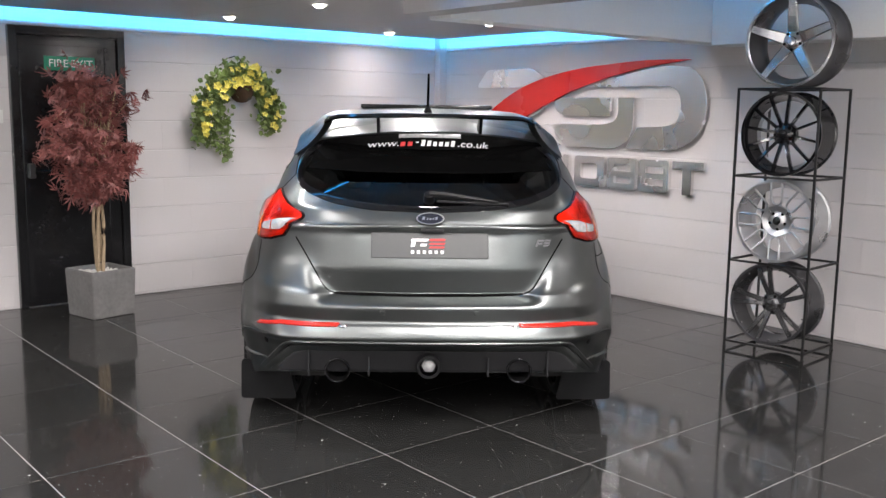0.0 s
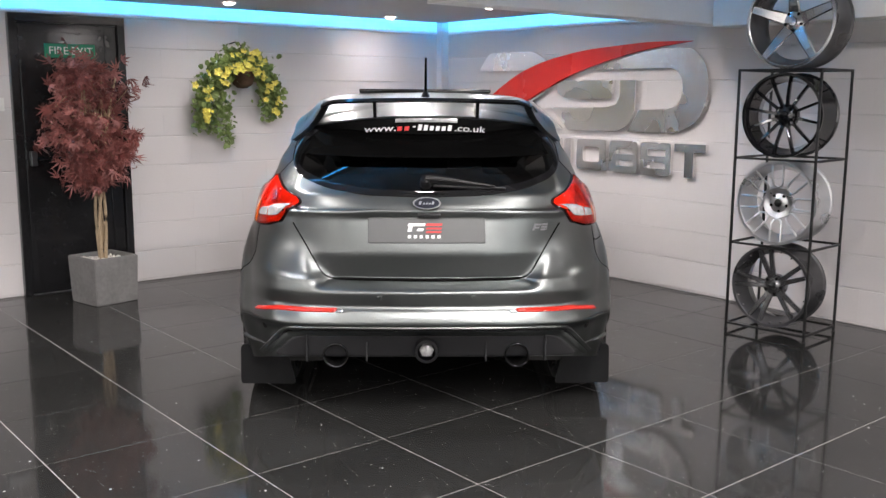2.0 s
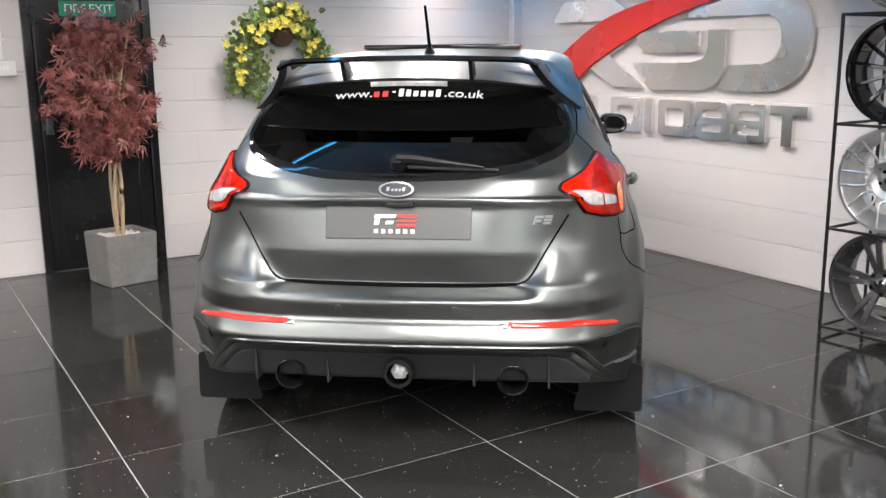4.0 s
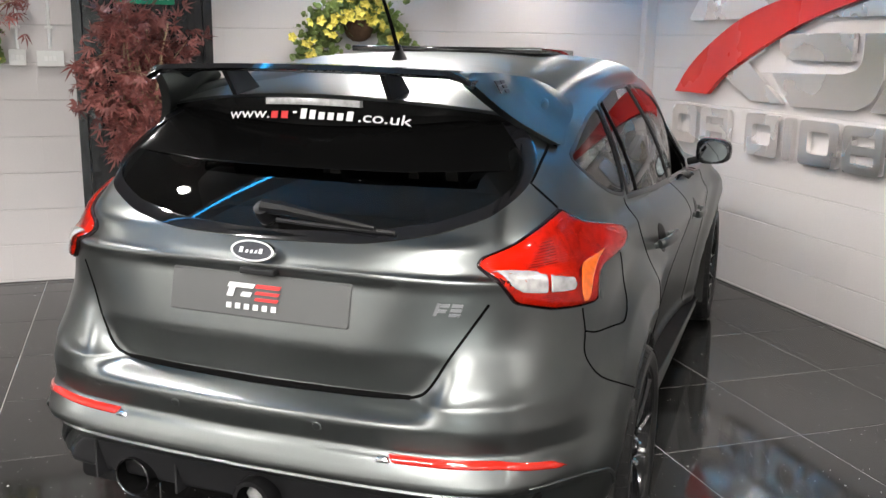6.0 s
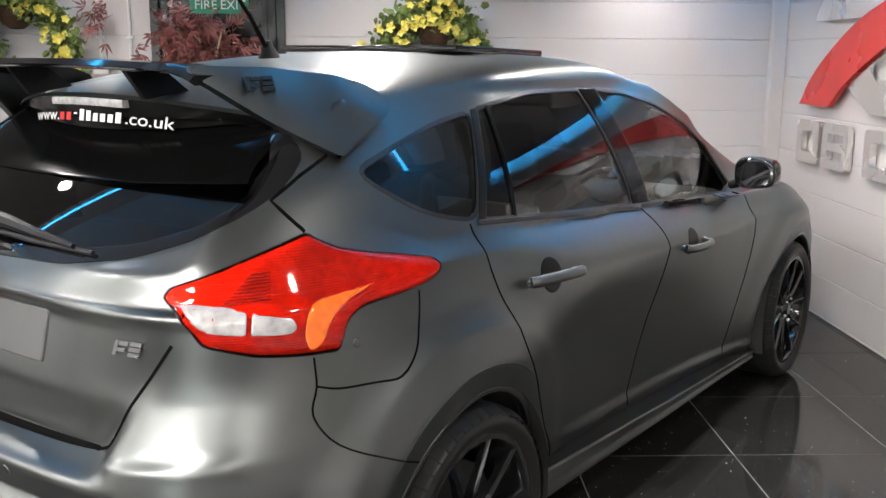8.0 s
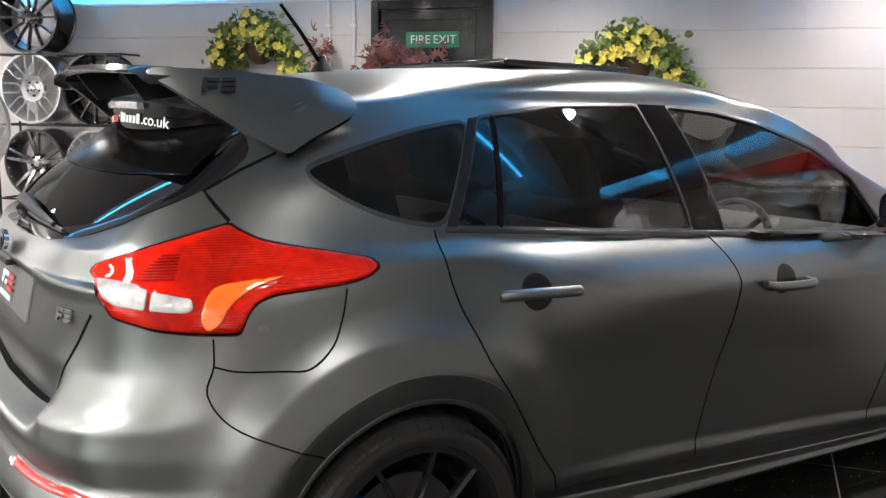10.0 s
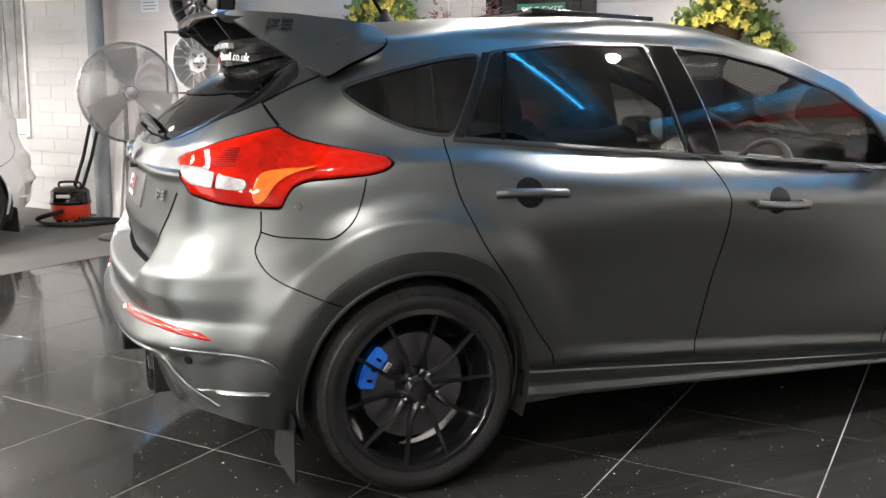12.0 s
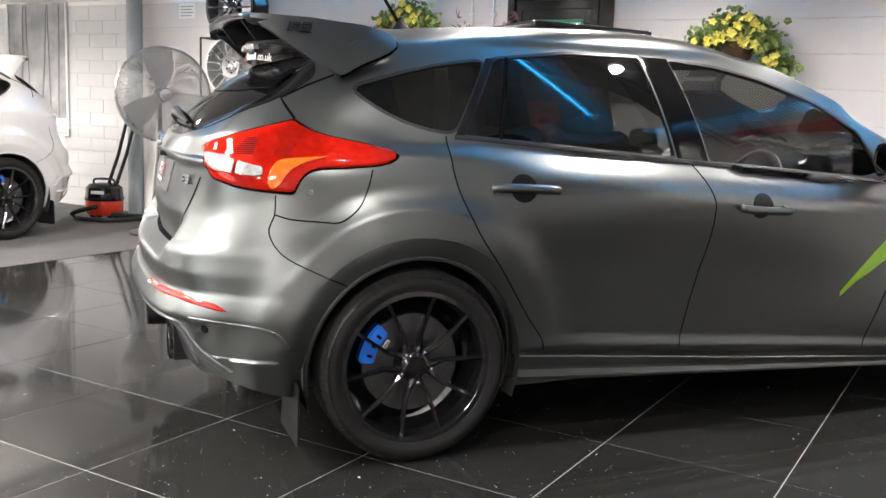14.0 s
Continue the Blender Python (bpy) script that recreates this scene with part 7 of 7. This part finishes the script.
    for a, w, h, mat in marks:
        bm = bmesh.new()
        z0 = .004 if h < .01 else -.010
        ring = [(a, z0), (a + w * .8, z0), (a + w * .8 + .2 * h, z0 + h), (a + .2 * h, z0 + h)]
        lower, upper = [bm.verts.new(on_face(v, z, 0)) for v, z in ring], [bm.verts.new(on_face(v, z, .0018)) for v, z in ring]
        bm.faces.new(upper)
        for k in range(4):
            bm.faces.new((lower[k], lower[(k + 1) % 4], upper[(k + 1) % 4], upper[k]))
        bmesh.ops.recalc_face_normals(bm, faces=bm.faces)
        part("decal_bar", bm, mat, face)


def wing_edge(v):
    """Trailing edge of the spoiler deck: how far ahead and how high."""
    return .408 + .50 * v * v, 1.340 - .16 * v * v


def glass_height(u, v):
    hit = TREE.ray_cast(Vector((u, v, 3)), Vector((0, 0, -1)))[0]
    return hit.z if hit else 1.2


def wing_surface(_, which):
    bm = bmesh.new()
    rings = []
    for k in range(41):
        v = -.54 + 1.08 * k / 40
        u, z = wing_edge(v)
        if which == "deck":
            prof = [(u - .002, z - .004), (u + .004, z + .004), (u + .12, z + .028), (.66 + .3 * v * v, 1.377 - .10 * v * v), (.80, 1.405 - .16 * v * v), (.80, 1.385 - .16 * v * v), (u + .1, z - .004)]
        else:
            low = min(z - .03, glass_height(u + .02, v) + .012)
            prof = [(u + .004, z - .0045), (u + .008, z - .045 * min(1, (z - low) / .09)), (u + .010, z + (low - z) * .62), (u + .022, z + (low - z) * .64), (u + .026, low), (u + .06, low + .03), (u + .20, z - .004)]
        rings.append([bm.verts.new(local((a, v, b))) for a, b in prof])
    for A, B in zip(rings, rings[1:]):
        for i in range(len(A)):
            bm.faces.new((A[i], A[(i + 1) % len(A)], B[(i + 1) % len(B)], B[i]))
    bm.faces.new(rings[0]), bm.faces.new(rings[-1])
    bmesh.ops.recalc_face_normals(bm, faces=bm.faces)
    return bm


def wing_light():
    bm = bmesh.new()
    rings = []
    for k in range(17):
        v = -.14 + .28 * k / 16
        u, z = wing_edge(v)
        rings.append([bm.verts.new(local((u + a, v, z + b))) for a, b in ((-.010, -.006), (-.013, -.014), (-.010, -.024), (.02, -.024), (.02, -.006))])
    for A, B in zip(rings, rings[1:]):
        for i in range(5):
            bm.faces.new((A[i], A[(i + 1) % 5], B[(i + 1) % 5], B[i]))
    bm.faces.new(rings[0]), bm.faces.new(rings[-1])
    bmesh.ops.recalc_face_normals(bm, faces=bm.faces)
    return bm


the_car = hatchback()


def white_car():
    """The same kind of car in white, parked on the carpet."""
    car = copy_thing(the_car, pose(-2.22, 5.98 + 0.04, 0.003, 0, 0, -90))
    car.name = "white_car"
    tagged(car, "white gloss hatchback car parked on the carpet", "car")
    for ob in [o for o in car.children_recursive if o.name.split(".")[0] in ("lamp_lens", "lamp_clear", "lamp_amber", "lens_ribs", "lamp_bowl", "tail_lamp", "reflector", "reflector_end")]:
        bpy.data.objects.remove(ob)
    for ob in car.children_recursive:
        if ob.type == "MESH" and ob.data.materials and ob.data.materials[0] is M_PAINT:
            ob.material_slots[0].link = "OBJECT"
            ob.material_slots[0].material = M_WHITECAR
        if "satin grey" in str(ob.get("label", "")):
            ob["label"] = str(ob["label"]).replace("satin grey", "white")


white_car()


def near_plant():
    """A leafy pot plant beside the camera's last stand, of which one leaf comes into view."""
    top = thing("pot_plant", "tall pot plant with long lime green leaves", "pot plant", pose(5.48, 1.72, 0))
    part("pot", bm_lathe([(.0001, 0), (.12, 0), (.15, .28), (.16, .30), (.14, .30), (.13, .26), (.0001, .26)], 28, "Z"), M_POT, top, "grey pot", True)
    part("stem", bm_tube([(0, 0, .25), (.01, .01, .6), (0, 0, 1.12)], .012, 8), M_BARK, top, "", True)
    verts, faces = [], []
    for k in range(13):
        if k == 0:
            line = [(0, 0, 1.10), (-.06, -.02, 1.155), (-.13, -.04, 1.15), (-.20, -.06, 1.09), (-.271, -.08, 1.003)]
        else:
            a, h = -1.5 + k * .25, .66 + .04 * ((k * 5) % 12)
            line = [(r * math.cos(a), r * math.sin(a), h + .55 * r - 2.2 * r * r) for r in (0, .08, .16, .24, .32)]
        line = [Vector(p) for p in curve(line, 3)]
        start, n = len(verts), len(line)
        for i, c in enumerate(line):
            d = line[min(i + 1, n - 1)] - line[max(i - 1, 0)]
            side = d.cross(Vector((0, 0, 1))).normalized()
            w = (.062 if k == 0 else .030) * math.sin(math.pi * min(1, .15 + .85 * i / (n - 1))) ** .8 + .0008
            if k == 0:
                side = (side + Vector((0, 0, -.9))).normalized()
            verts += [c + side * w, c + Vector((0, 0, -.005)), c - side * w]
        for i in range(n - 1):
            o = start + i * 3
            faces += [(o, o + 1, o + 4, o + 3), (o + 1, o + 2, o + 5, o + 4)]
    part_me("leaves", mesh_from("leaves", verts, faces, M_LIME, True), top, "long lime green leaves")


near_plant()
